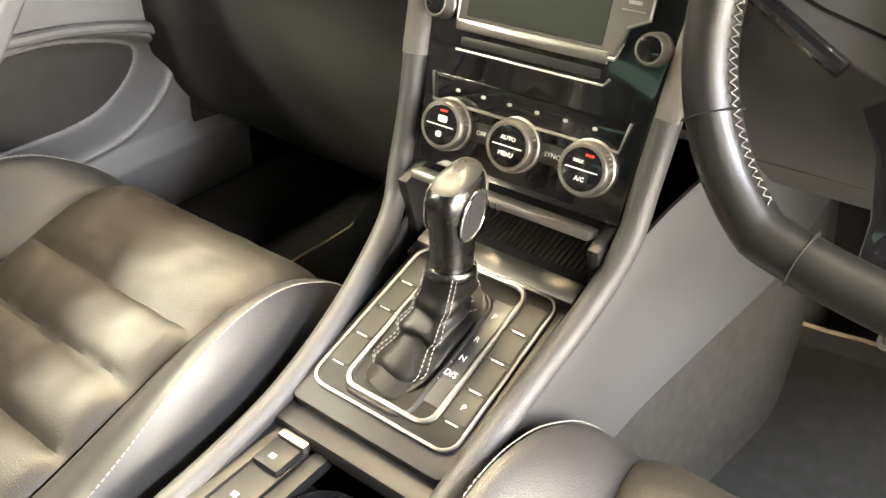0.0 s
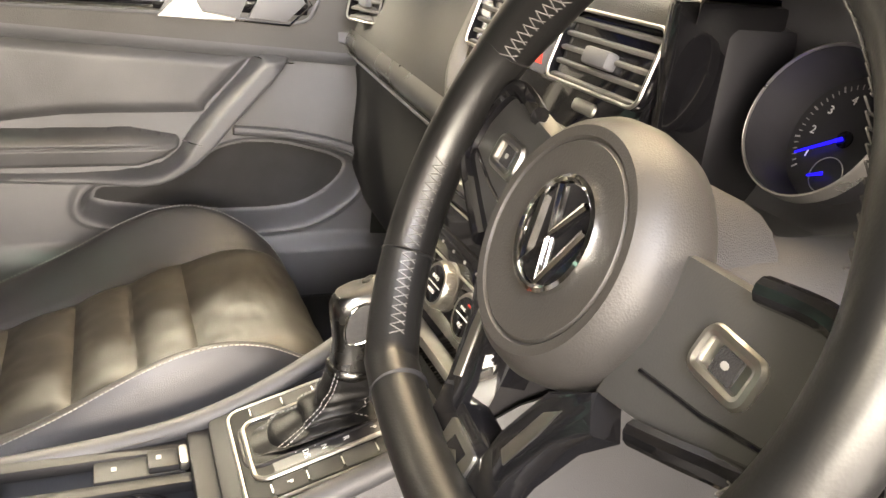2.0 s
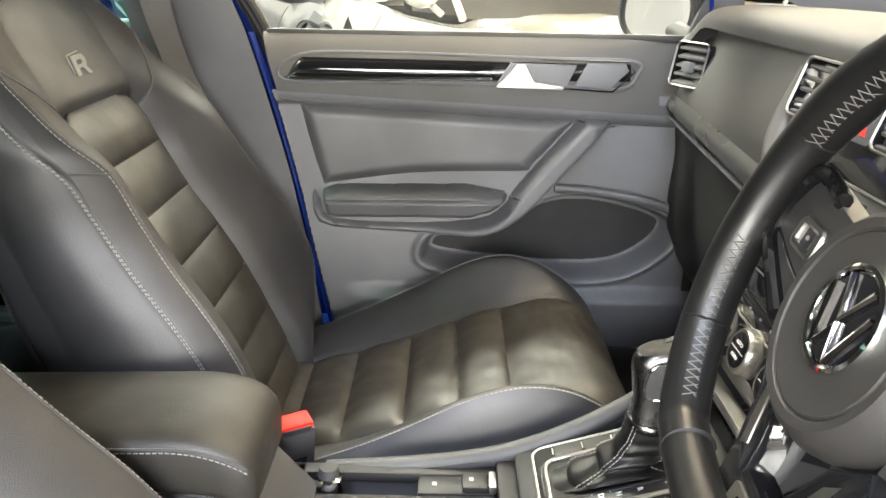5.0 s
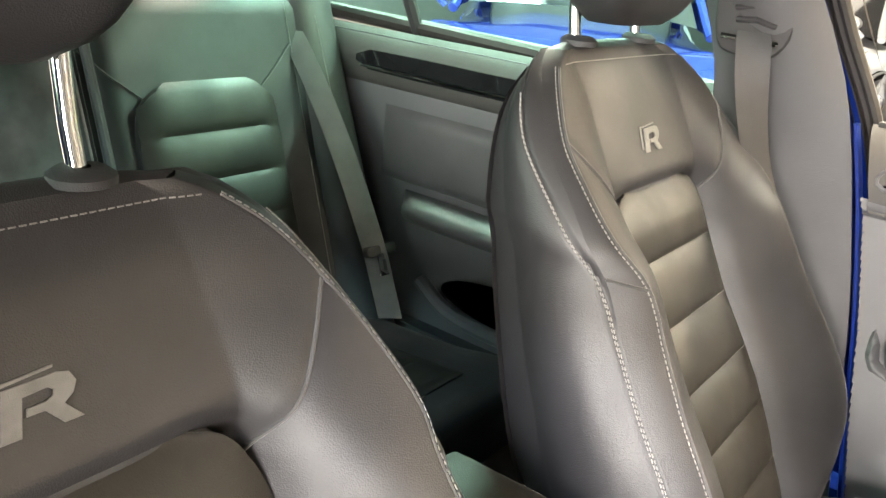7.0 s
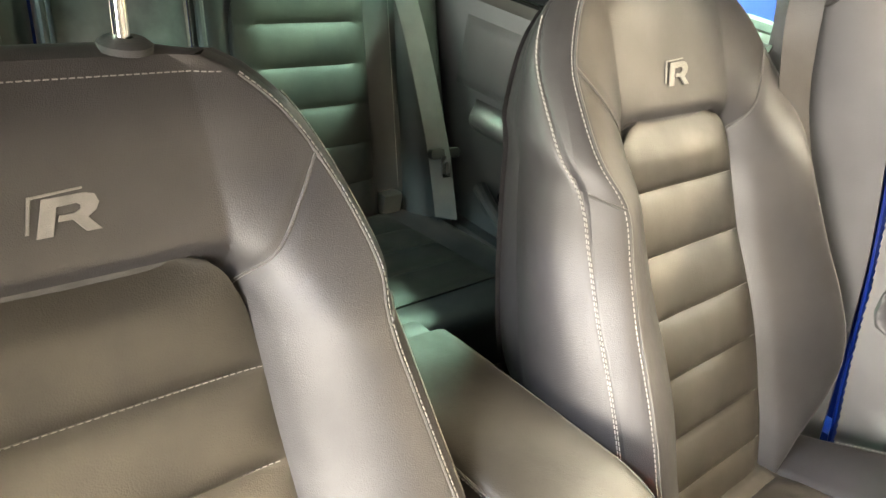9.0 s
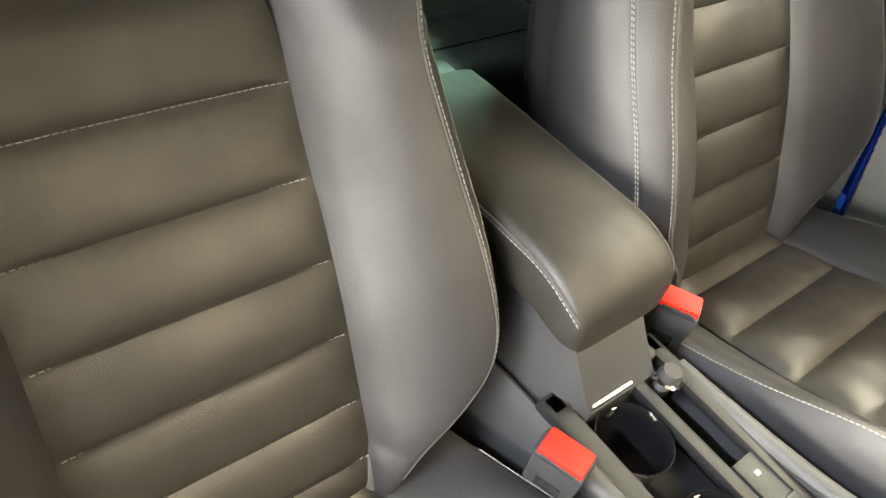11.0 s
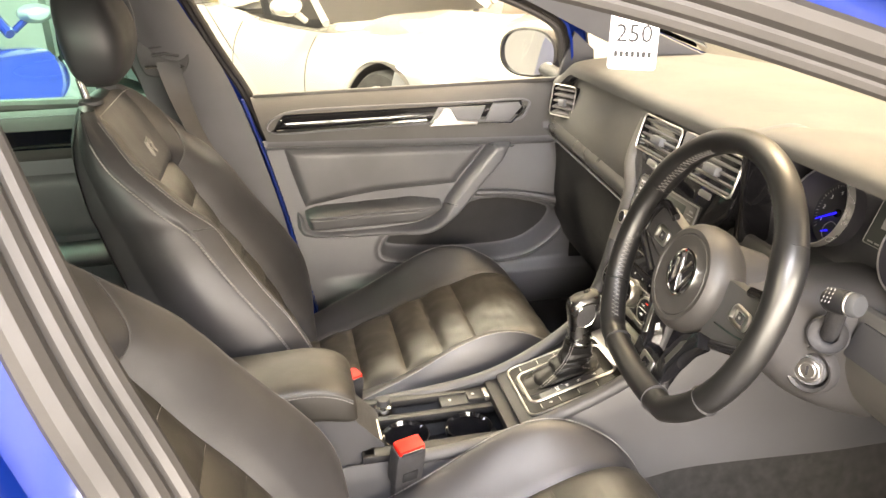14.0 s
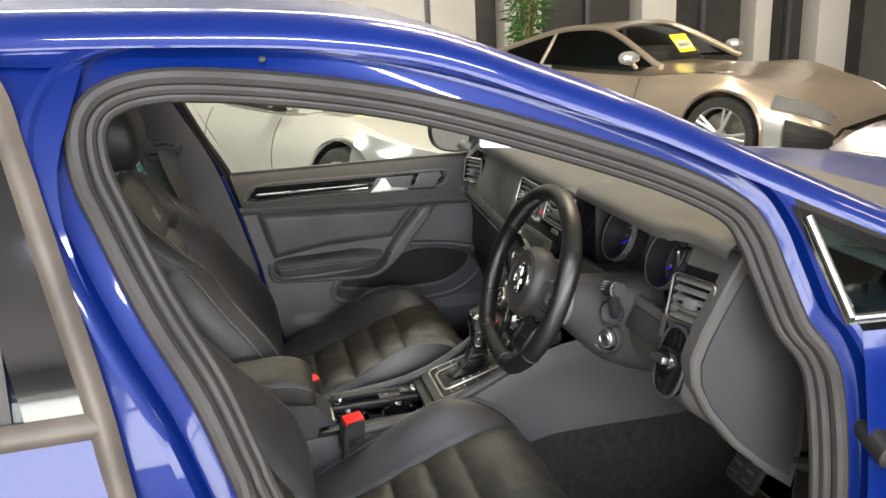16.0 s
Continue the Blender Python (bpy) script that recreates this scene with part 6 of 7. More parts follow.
# ---- the lining on the far side ----
def front_lining():
    d = thing("passenger_door", "closed passenger door with grey lining and dark inlay", "car door", (-.15, .70, .35))
    Y = .668
    ends = curve_of([(.38, -.40), (.53, -.43), (.70, -.462), (.864, -.500), (.985, -.535)])

    pocket = inside_of([(-.250, .592), (-.222, .630), (-.102, .646), (-.040, .690), (.030, .706), (.120, .696), (.206, .664), (.200, .610), (.120, .556), (.000, .546), (-.130, .556), (-.225, .570)])
    end_x = lambda Z: np.interp(Z, (.38, .53, .70, .864, .985), (-.40, -.43, -.462, -.500, -.535))

    def card(X, Z):
        y = Y + .004 - .010 * np.exp(-((Z - .60) / .10) ** 2)
        d = pocket(X, Z)
        y = y + .055 * soft(.002, -.016, d) - .009 * np.exp(-((d - .008) / .007) ** 2) * soft(.68, .60, Z)
        y = y - .024 * soft(.535, .500, Z) * soft(.36, .42, Z) * soft(-.42, -.30, X)
        return y - .010 * soft(.862, .872, Z)
    part("door_card", relief(-.545, .33, .38, .888, 300, 190, card, lambda X, Z: X > end_x(Z) - .001), GREY_TRIM, d, "grey plastic lining with a deep map pocket", sharp=60)

    def edge_ring(z):
        x = ends(z) - .012
        return [(x, Y + .02, z), (x, Y + .001, z), (x + .001, Y - .001, z), (x + .005, Y - .001, z), (x + .006, Y + .001, z), (x + .006, Y + .02, z)]
    part("door_edge", loft([edge_ring(z) for z in np.linspace(.385, .982, 30)]), BLUE, d, "narrow blue painted door edge")

    # sheet over the recess floor whose dark colour stands in for shade
    part("map_pocket_shade", relief(-.26, .22, .54, .715, 260, 100, lambda X, Z: card(X, Z) - .004, lambda X, Z: pocket(X, Z) < -.021), POCKET_SHADE, d, "map pocket floor coloured near black for the shade in it", sharp=60)

    def pad(u, v):
        z = lerp(.983, .872, v)
        z -= .020 * v * u
        x = lerp(ends(z) + .008, .24, u)
        y = Y + .030 - .045 * math.sin(min(1, v * 1.25) * math.pi / 2) ** .6 + .02 * step(.8, 1, u)
        return x, y, z
    part("upper_pad", sheet(pad, 34, 18, .006), SOFT_DASH, d, "soft upper pad below the window")

    # inlay with bright line and handle recess
    def inlay(u, v):
        x = lerp(-.485, .105, u)
        z0, z1 = .907 + .006 * u, .945 - .004 * u
        z = lerp(z0, z1, v) if u > .04 else lerp(z0, z1, v * u / .04)
        return x, Y - .023 + .008 * (2 * v - 1) ** 2 + .006 * v, z
    part("inlay", sheet(inlay, 40, 8, .006), GLOSS, d, "gloss black inlay")
    part("inlay_line", tube([(x, Y - .026, .911 + .006 * (x + .48) / .6) for x in np.linspace(-.474, -.13, 14)], .0042, 8), CHROME, d, "bright chrome line")
    rim = [(-.485, .908), (-.30, .906), (-.05, .905), (.085, .900), (.116, .925), (.105, .948), (-.05, .950), (-.30, .955), (-.455, .950)]
    part("inlay_rim", tube(spline([(x, Y - .020, z) for x, z in rim], 6, True), .003, 6, True), GREY_TRIM, d)
    cup = part("handle_cup", slab([(-.120, -.014), (-.004, -.020), (.012, .016), (-.100, .018)], facing((0, Y - .027, .924), (0, -1, 0)), .006, .002), GREY_TRIM, d, "grey recess behind the handle")
    outline = [(-.124, .9035), (-.012, .9000), (-.010, .9065), (-.060, .9135), (-.076, .9400), (-.090, .9405), (-.104, .9230)]
    part("door_handle", slab([(x, z - .92) for x, z in outline], facing((0, Y - .042, .92), (0, -1, 0)), .012, .003), HANDLE, d, "satin silver door handle")
    part("inlay_panel", slab([(.010, -.018), (.070, -.022), (.100, .008), (.093, .020), (.030, .020)], facing((0, Y - .029, .924), (0, -1, 0)), .006, .003), GREY_TRIM, d, "plain grey switch blank")
    part("inlay_edge", tube([(x, Y - .031, z) for x, z in ((-.012, .902), (.074, .8975), (.109, .931), (.098, .948), (-.05, .950))], .0016, 6), CHROME, d, "thin bright edge of the inlay")

    def ledge(u, v):
        x = lerp(ends(.87) + .004, .30, u)
        return x, Y - .020 + .016 * v ** 2, .888 - .022 * v - .038 * u
    part("ledge", sheet(ledge, 30, 6), GREY_TRIM, d, "pale grey ledge along the door")

    # padded middle panel, its seam, the armrest and the band that sweeps up into the handle
    panel = inside_of([(-.463, .862), (-.455, .868), (-.10, .851), (.006, .845), (.016, .838), (-.052, .760), (-.066, .748), (-.26, .742), (-.415, .720), (-.428, .722)], 3)
    part("padded_panel", relief(-.475, .03, .71, .875, 100, 44, lambda X, Z: Y + .008 - .022 * np.sqrt(soft(.002, -.022, panel(X, Z))), lambda X, Z: panel(X, Z) < .004), VINYL, d, "padded black vinyl panel", sharp=70)
    rest = inside_of([(-.428, .700), (-.420, .668), (-.400, .664), (-.160, .666), (-.120, .680), (-.094, .702), (-.100, .712), (-.170, .724), (-.400, .720), (-.424, .712)], smooth=False)

    def rest_y(X, Z):
        k = np.clip(-rest(X, Z) / .015, 0, 1)
        crease = .004 * np.exp(-((Z - .7035 - .01 * (X + .28)) / .0022) ** 2)
        return Y + .004 - .060 * np.sqrt(1 - (1 - k) ** 2) * (.86 + .14 * soft(.66, .71, Z)) + crease
    part("armrest", relief(-.435, -.08, .655, .73, 100, 46, rest_y, lambda X, Z: rest(X, Z) < .003), VINYL, d, "padded black door armrest", sharp=75)
    band = inside_of([(-.446, .712), (-.438, .646), (-.330, .632), (-.226, .628), (-.129, .633), (-.062, .672), (.012, .758), (.082, .838), (.078, .848), (.036, .850), (.024, .842), (-.040, .768), (-.082, .716), (-.100, .686), (-.150, .660), (-.280, .654), (-.410, .660), (-.430, .690)], 3)

    def band_y(X, Z):
        dd = band(X, Z)
        tall = .014 + .034 * soft(-.26, -.13, X) - .030 * soft(.045, .085, X)
        k = np.clip(-dd / .013, 0, 1)
        return Y + .006 - (tall + .006) * np.minimum(1, 1.25 * k) ** .6 - .003 * k
    hold = part("pull_handle", relief(-.45, .09, .62, .856, 150, 66, band_y, lambda X, Z: band(X, Z) < .003), GREY_TRIM, d, "grey band that sweeps up into the pull handle", sharp=75)
    for (xa, za), (xb, zb), out_ in (((-.092, .712), (-.042, .702), .050), ((.020, .845), (.086, .836), .030)):
        line = [(lerp(xa, xb, t), Y - out_ * math.sin(math.pi * (.08 + .84 * t)) ** .35, lerp(za, zb, t)) for t in np.linspace(0, 1, 12)]
        part("handle_ring", tube(line, .0016, 6), CHROME, hold, "thin chrome line across the handle")
    edge_line = spline([(-.010, Y - .008, .722), (.060, Y - .008, .717), (.130, Y - .008, .706), (.196, Y - .008, .688), (.216, Y - .008, .668)], 6)
    part("speaker_edge", tube(edge_line, .009, 10, flat=.9), GREY_TRIM, d, "raised edge over the pocket")
    for k in range(2):
        part("speaker_slot", rbox((.235, Y - .004, .478 + k * .018), (.16, .008, .008), .002), GLOSS, d, "dark slot")

    # window frame and glass
    pane = bmesh.new()
    inner_ = flip(ring_at(-.05, -.03))
    pane.faces.new([pane.verts.new(p) for p in inner_ if p.z > .93])
    part("window_glass", pane, CLEAR, d, "clear side window", smooth=False).visible_shadow = False
    part("window_seal", rbox((-.15, Y + .032, .982), (.74, .014, .012), .004), RUBBER, d)
    # sail panel behind the mirror
    part("sail_panel", slab([(.200, .975), (.300, .975), (.295, 1.05), (.245, 1.095)], facing((0, Y + .02, 0), (0, -1, 0)), .012, .003), PLASTIC, d, "dark panel by the mirror")
    return d


def door_mirror():
    m = thing("door_mirror", "black door mirror with an oval glass", "mirror", (.22, .95, .95))
    c = Vector((.205, .930, 1.015))
    f = facing(c, (-.80, -.60, .05))
    oval = [(.085 * math.copysign(abs(math.cos(q)) ** .8, math.cos(q)), .058 * math.copysign(abs(math.sin(q)) ** .85, math.sin(q))) for q in (2 * math.pi * k / 40 for k in range(40))]
    part("glass", slab(oval, f @ Matrix.Translation((0, 0, -.002)), .004, 0), MIRROR, m, "mirror glass")
    rings = [[f @ Vector((x * s, y * s, z)) for x, y in oval] for s, z in ((1.0, -.004), (1.02, .006), (1.10, .004), (1.14, -.02), (1.05, -.06), (.75, -.095), (.3, -.11))]
    part("housing", loft(rings), PLASTIC, m, "black mirror housing")
    part("arm", tube([c + Vector((.02, -.09, -.03)), c + Vector((.04, -.17, -.045)), c + Vector((.05, -.26, -.045))], .022, 14, flat=.8), PLASTIC, m)


def rear_lining():
    d = thing("rear_passenger_door", "closed rear door with grey lining and dark inlay", "car door", (-1.15, .70, .35))
    Y = .672

    def card(u, v):
        z = lerp(.36, .975, v)
        return lerp(-.74, -1.62, u), Y + .010 * (1 - v), z
    part("door_card", sheet(card, 20, 20, .006), GREY_TRIM, d, "grey plastic lining")

    def pad(u, v):
        z = lerp(.985, .868, v)
        return lerp(-.735, -1.63, u), Y + .012 - .032 * math.sin(math.pi * v) ** .5, z
    part("upper_pad", sheet(pad, 20, 12, .004), SOFT_DASH, d, "soft upper pad")
    part("inlay", loft([[(x, Y - .026, .927 - h), (x, Y - .026, .927 + h), (x, Y - .010, .927 + h), (x, Y - .010, .927 - h)] for x, h in ((-.78, .020), (-1.30, .021), (-1.42, .019), (-1.455, .006))]), GLOSS, d, "gloss black inlay")
    part("inlay_line", tube([(x, Y - .028, .914) for x in np.linspace(-.80, -1.44, 12)], .0035, 8), CHROME, d, "bright chrome line")

    def cushion(u, v):
        e = min(1, min(u, 1 - u) / .05) * min(1, min(v, 1 - v) / .12)
        return lerp(-.80, -1.385, u) , Y - .004 - .012 * e ** .5, lerp(.70, .845, v)
    part("padded_panel", sheet(cushion, 20, 14), VINYL, d, "padded black vinyl panel")

    def arm(u, v):
        a = v * math.pi
        fat = .050 * (1 - abs(2 * u - 1) ** 6) ** .5 + .003
        return lerp(-.82, -1.315, u), Y - .004 - fat * math.sin(a), .655 + .030 * math.cos(a)
    part("armrest", sheet(arm, 24, 12), VINYL, d, "padded door armrest")
    # flat dark ellipse on the card, painted in place of a shaded hollow
    part("pocket_shade_patch", loft([[(-1.0 + .2 * math.cos(q) * s, Y - .006, .51 + .045 * math.sin(q) * s) for q in (2 * math.pi * k / 30 for k in range(30))] for s in (1, .5)]), POCKET_SHADE, d)
    part("pocket_lip", tube(spline([(-.82, Y - .015, .50), (-.95, Y - .02, .462), (-1.15, Y - .02, .465), (-1.25, Y - .012, .51)], 6), .016, 10), GREY_TRIM, d)
    pane = bmesh.new()
    pts = [(-.745, .98), (-.80, 1.20), (-.84, 1.345), (-1.30, 1.352), (-1.62, 1.25), (-1.74, 1.08), (-1.72, 1.0)]
    pane.faces.new([pane.verts.new((x, 2 * CY - side_y(z) - .02, z)) for x, z in pts])
    part("window_glass", pane, GREEN_GLASS, d, "green tinted privacy glass", smooth=False)
    edge_ = [(x, 2 * CY - side_y(z) - .015, z) for x, z in pts]
    part("window_frame", tube(edge_, .016, 8, True), RUBBER, d, "dark window frame")
    part("quarter_bar", tube([(-1.375, 2 * CY - side_y(.98) - .018, .975), (-1.415, 2 * CY - side_y(1.33) - .018, 1.34)], .013, 8), PLASTIC, d, "dark bar in the window")
    return d


def pillar_inside():
    p = thing("centre_pillar_trim", "grey centre pillar trim with belt guide", "pillar", (-.62, .66, .4))

    def face(u, v):
        z = lerp(.33, 1.34, v)
        x0 = curve_of([(.30, -.415), (.70, -.478), (.869, -.518), (.98, -.550), (1.10, -.598), (1.20, -.645), (1.35, -.70)])(z)
        x1 = curve_of([(.30, -.74), (.80, -.735), (1.0, -.745), (1.13, -.770), (1.35, -.82)])(z)
        y = 2 * CY - side_y(min(z, 1.40)) - .105 + .035 * (2 * u - 1) ** 2
        return lerp(x0, x1, u), min(y, .672), z
    part("trim", sheet(face, 12, 30, .004), PILLAR, p, "grey plastic pillar trim")
    part("upper_joint", tube([face(u, .63) for u in np.linspace(0, 1, 8)], .0025, 6), PLASTIC, p)
    gm = facing((-.688, .606, 1.112), (.10, -.98, -.08))
    plate_ = [(-.052, .046), (-.030, .058), (.034, .056), (.056, .040), (.052, -.020), (.040, -.050), (.020, -.062), (-.030, -.060), (-.048, -.044), (-.056, 0)]
    part("belt_guide", slab([(q.x, q.y) for q in spline([(x, y, 0) for x, y in plate_], 4, True)], gm, .026, .008, 3), BELT_DARK, p, "black belt guide")
    for k in range(4):
        part("guide_rib", tube([gm @ Vector((-.036 + .004 * k, .034 - .016 * k, .002)), gm @ Vector((.002, .040 - .017 * k, .006)), gm @ Vector((.038 - .003 * k, .030 - .016 * k, .002))], .004, 8), PLASTIC, p)
    part("guide_bar", tube([gm @ Vector((-.040, -.036, .004)), gm @ Vector((.036, -.040, .004))], .0045, 8), CHROME, p, "bright bar under the guide")
    b = thing("seat_belt", "dark grey seat belt hanging on the pillar", "seat belt", (-.65, .60, .45))
    mid_ = spline([(-.682, .594, 1.085), (-.665, .592, 1.00), (-.640, .590, .92), (-.605, .598, .83), (-.585, .61, .72), (-.575, .62, .55), (-.57, .62, .38)], 6)

    def web(u, v):
        f = v * (len(mid_) - 1)
        i = min(len(mid_) - 2, int(f))
        c = mid_[i].lerp(mid_[i + 1], f - i)
        tw = .9 * math.sin(v * 5)
        return c.x + (u - .5) * .046 * math.cos(tw), c.y + (u - .5) * .046 * math.sin(tw), c.z
    part("webbing", sheet(web, 4, 40, .0014), BELT_DARK, b, "dark grey webbing")
    stop = web(.5, .42)
    part("stop_button", lathe([(.001, -.004), (.006, -.004), (.007, 0), (.006, .004), (.001, .004)], facing(stop, (0, -1, 0)), 16), PLASTIC, b, "small black stop button")
    part("anchor_plate", rbox((-.57, .622, .372), (.05, .006, .05), .002), SATIN, b, "steel anchor plate")
    return p


def rear_bench():
    s = thing("rear_bench", "black leather rear bench with pleated outer seats", "car seat", (-1.3, CY, .28))
    lean = .20

    def block(y0, y1, name, z_top, label, pleated, mat):
        def f(u, v):
            y = lerp(y0, y1, u)
            z = lerp(.43, z_top, v)
            x = -1.375 - (z - .43) * .33
            e = min(1, min(u, 1 - u) / .07)
            e2 = min(1, (1 - v) / .06)
            return x - .010 + .035 * (e * e2) ** .5, y, z - .01 * (1 - e)
        return part(name, sheet(f, 40, 50), mat, s, label)
    for y0, y1 in ((.115, .640), (-.670, -.145)):
        mid_y, half = (y0 + y1) / 2 - .062 * (1 if y0 > 0 else -1), .138
        block(y0, y1, "backrest", 1.045, "black leather rear backrest", False, LEATHER)
        cuts_ = [.44, .51, .585, .66, .735, .81, .885]

        def mid_f(u, v):
            t = 2 * u - 1
            z = lerp(.44, .885 - .030 * max(0, abs(t) - .70) / .30, v)
            w = half * (1 - .05 * step(.8, .89, z))
            puff = 0.0
            for a, b in zip(cuts_, cuts_[1:]):
                if a <= z <= b:
                    q = (z - a) / (b - a)
                    puff = .012 * (4 * q * (1 - q)) ** .4
            x = -1.375 - (z - .43) * .33 + .028 + puff * (1 - abs(t) ** 8) - .002 + .004 * (1 - abs(t) ** 6)
            return x, mid_y + t * w, z
        part("backrest_middle", sheet(mid_f, 22, 80, .012), LEATHER_SOFT, s, "pleated leather middle")
        rim_ = [mid_f(u, v) for u, v in ((0, 0), (0, .3), (0, .6), (0, .9), (.1, 1), (.5, 1), (.9, 1), (1, .9), (1, .6), (1, .3), (1, 0))]
        part("rim_seam", tube(spline(rim_, 6), .007, 8), LEATHER, s)
        for k in (-1, 1):
            line = [(-1.375 - (z - .43) * .33 + .027, mid_y + k * .215, z) for z in np.linspace(.48, 1.02, 30)]
            part("stitching", stitches(line, r=.0007), THREAD, s)
            seam = [(-1.375 - (z - .43) * .33 + .028, mid_y + k * y, z) for y, z in ((.118, .87), (.165, .905), (.21, .945))]
            part("seam", tube(seam, .002, 6), SUEDE, s)
    block(-.140, .110, "backrest_centre", 1.02, "plain centre section of the backrest", False, SUEDE)
    part("centre_edge", tube([(-1.335 - (z - .43) * .33, .112, z) for z in np.linspace(.45, .98, 12)], .008, 10), LEATHER, s)
    part("centre_edge", tube([(-1.335 - (z - .43) * .33, -.142, z) for z in np.linspace(.45, .98, 12)], .008, 10), LEATHER, s)

    def base(u, v):
        y = lerp(-.66, .63, u)
        x = curve_of([(0, -1.40), (.45, -1.12), (.75, -.985), (.90, -.935), (.97, -.93), (1, -.95)])(v)
        z = curve_of([(0, .425), (.45, .445), (.75, .468), (.90, .455), (.97, .41), (1, .30)])(v)
        e = min(1, min(u, 1 - u) / .05)
        return x, y, z - .03 * (1 - e) ** 2
    part("cushion", sheet(base, 50, 40), LEATHER, s, "black leather rear cushion")
    for y0 in (.33, -.36):
        cuts2 = [-1.33, -1.25, -1.17, -1.09, -1.01]

        def ins(u, v):
            x = lerp(-1.34, -1.0, v)
            t = 2 * u - 1
            puff = 0.0
            for a, b in zip(cuts2, cuts2[1:]):
                if a <= x <= b:
                    q = (x - a) / (b - a)
                    puff = .010 * (4 * q * (1 - q)) ** .4
            zb = .425 + (x + 1.40) * .098
            return x, y0 + t * .15, zb + .006 + puff * (1 - abs(t) ** 8)
        part("cushion_middle", sheet(ins, 16, 60, .012), LEATHER_SOFT, s, "pleated leather middle")
    for y in (.17, .50):
        part("child_seat_anchor", rbox((-1.352, y, .455), (.03, .05, .045), .008), SATIN, s, "bright child seat anchor")
    def bolster(u, v):
        z = lerp(.40, 1.03, v)
        a = u * math.pi
        return -1.40 - (z - .43) * .33 + .115 * math.sin(a) ** .7 * (1 - .4 * v), .605 - .065 * math.cos(a), z
    part("side_bolster", sheet(bolster, 14, 24), LEATHER, s, "black leather side bolster")
    part("stitching", stitches([bolster(.42, v) for v in np.linspace(.05, .95, 40)], (.001, 0, 0)), THREAD, s)
    b = thing("rear_seat_belt", "grey rear seat belt with metal tongue", "seat belt", (-1.4, .56, .45))
    mid_ = spline([(-1.60, .545, 1.01), (-1.52, .545, .93), (-1.42, .556, .78), (-1.335, .575, .60), (-1.30, .585, .50), (-1.28, .59, .44)], 6)

    def web(u, v):
        f = v * (len(mid_) - 1)
        i = min(len(mid_) - 2, int(f))
        c = mid_[i].lerp(mid_[i + 1], f - i)
        return c.x + .018 + (u - .5) * .032, c.y + (u - .5) * .036, c.z
    part("webbing", sheet(web, 4, 30, .0016), BELT, b, "grey webbing")
    tm = facing((-1.300, .590, .555), (.92, -.1, .33))
    part("tongue_grip", slab(rrect(.075, .022, .008), tm @ Matrix.Translation((0, .02, .010)), .014, .004), PLASTIC, b)
    part("tongue", slab(rrect(.028, .045, .003), tm @ Matrix.Translation((0, -.008, .012)), .003, .0008), CHROME, b, "bright belt tongue")
    part("tongue_hole", slab(rrect(.008, .024, .002), tm @ Matrix.Translation((0, -.010, .0126)), .001, 0), DIAL, b)
    return s


front_lining()
door_mirror()
rear_lining()
pillar_inside()
rear_bench()


# ---- footwell ----
def footwell():
    for y, x1, lab in ((-.40, .62, "driver's"), (.34, .62, "passenger's")):
        m = thing("floor_mat", "black carpet " + lab + " floor mat with pale piping", "floor mat", (.3, y, .26), group="floor mats")
        out = [(.04, -.20), (.45, -.22), (.50, -.15), (.50, .15), (.45, .20), (.04, .20), (-.02, .10), (-.02, -.12)]
        ctl = spline([(a, b, 0) for a, b in out], 5, True)
        pts = [Vector((p.x + .06, y + p.y, .268 + .12 * step(.44, .64, p.x + .06) ** 1.2)) for p in ctl]
        bm = bmesh.new()
        c = Vector((.30, y, .272))
        rings = [[c.lerp(p, s) for p in pts] for s in (.02, .35, .7, 1.0)]
        for r in rings:
            for p in r:
                p.z = .270 + .12 * step(.44, .64, p.x) ** 1.2
        part("mat", loft(rings, caps=True), CARPET, m)
        part("piping", tube(pts, .004, 6, True), MAT_EDGE, m, "pale mat piping")
    for x, y, z, w, lab in ((.505, -.365, .432, .095, "brake pedal"), (.565, -.485, .405, .060, "accelerator pedal")):
        p = thing("pedal", "bright metal " + lab + " with black rubber pad and studs", "pedal", (x, y, z - .1), group="pedals")
        f = facing((x, y, z), (-.86, 0, .5))
        part("plate", slab(rrect(w, .085, .01), f, .008, .002), SATIN, p)
        part("pad", slab(rrect(w * .88, .073, .008), f @ Matrix.Translation((0, 0, .003)), .008, .0015), RUBBER, p, "black rubber pad")
        part("stem", tube([(x + .01, y, z), (x + .06, y, z + .12), (x + .16, y, z + .20)], .008, 8), PLASTIC, p)
        for i in range(2):
            for j in range(3):
                part("stud", slab(rrect(w * .26, .007, .003), f @ Matrix.Translation(((i - .5) * w * .42, (j - 1) * .022, .0085)), .003, .001), SATIN, p)
    side = part("kick_panel", sheet(lambda u, v: (lerp(.24, .80, u), .668 - .02 * u, lerp(.26, .72, v)), 4, 4, .006), CARPET)
    tagged(side, "black carpeted kick panel by the footwell", "trim", kind="structure")
    side = part("kick_panel", sheet(lambda u, v: (lerp(.37, .80, u), -.680 + .02 * u, lerp(.255, .66, v)), 4, 4, .006), CARPET)
    tagged(side, "black carpeted kick panel by the footwell", "trim", kind="structure")


footwell()

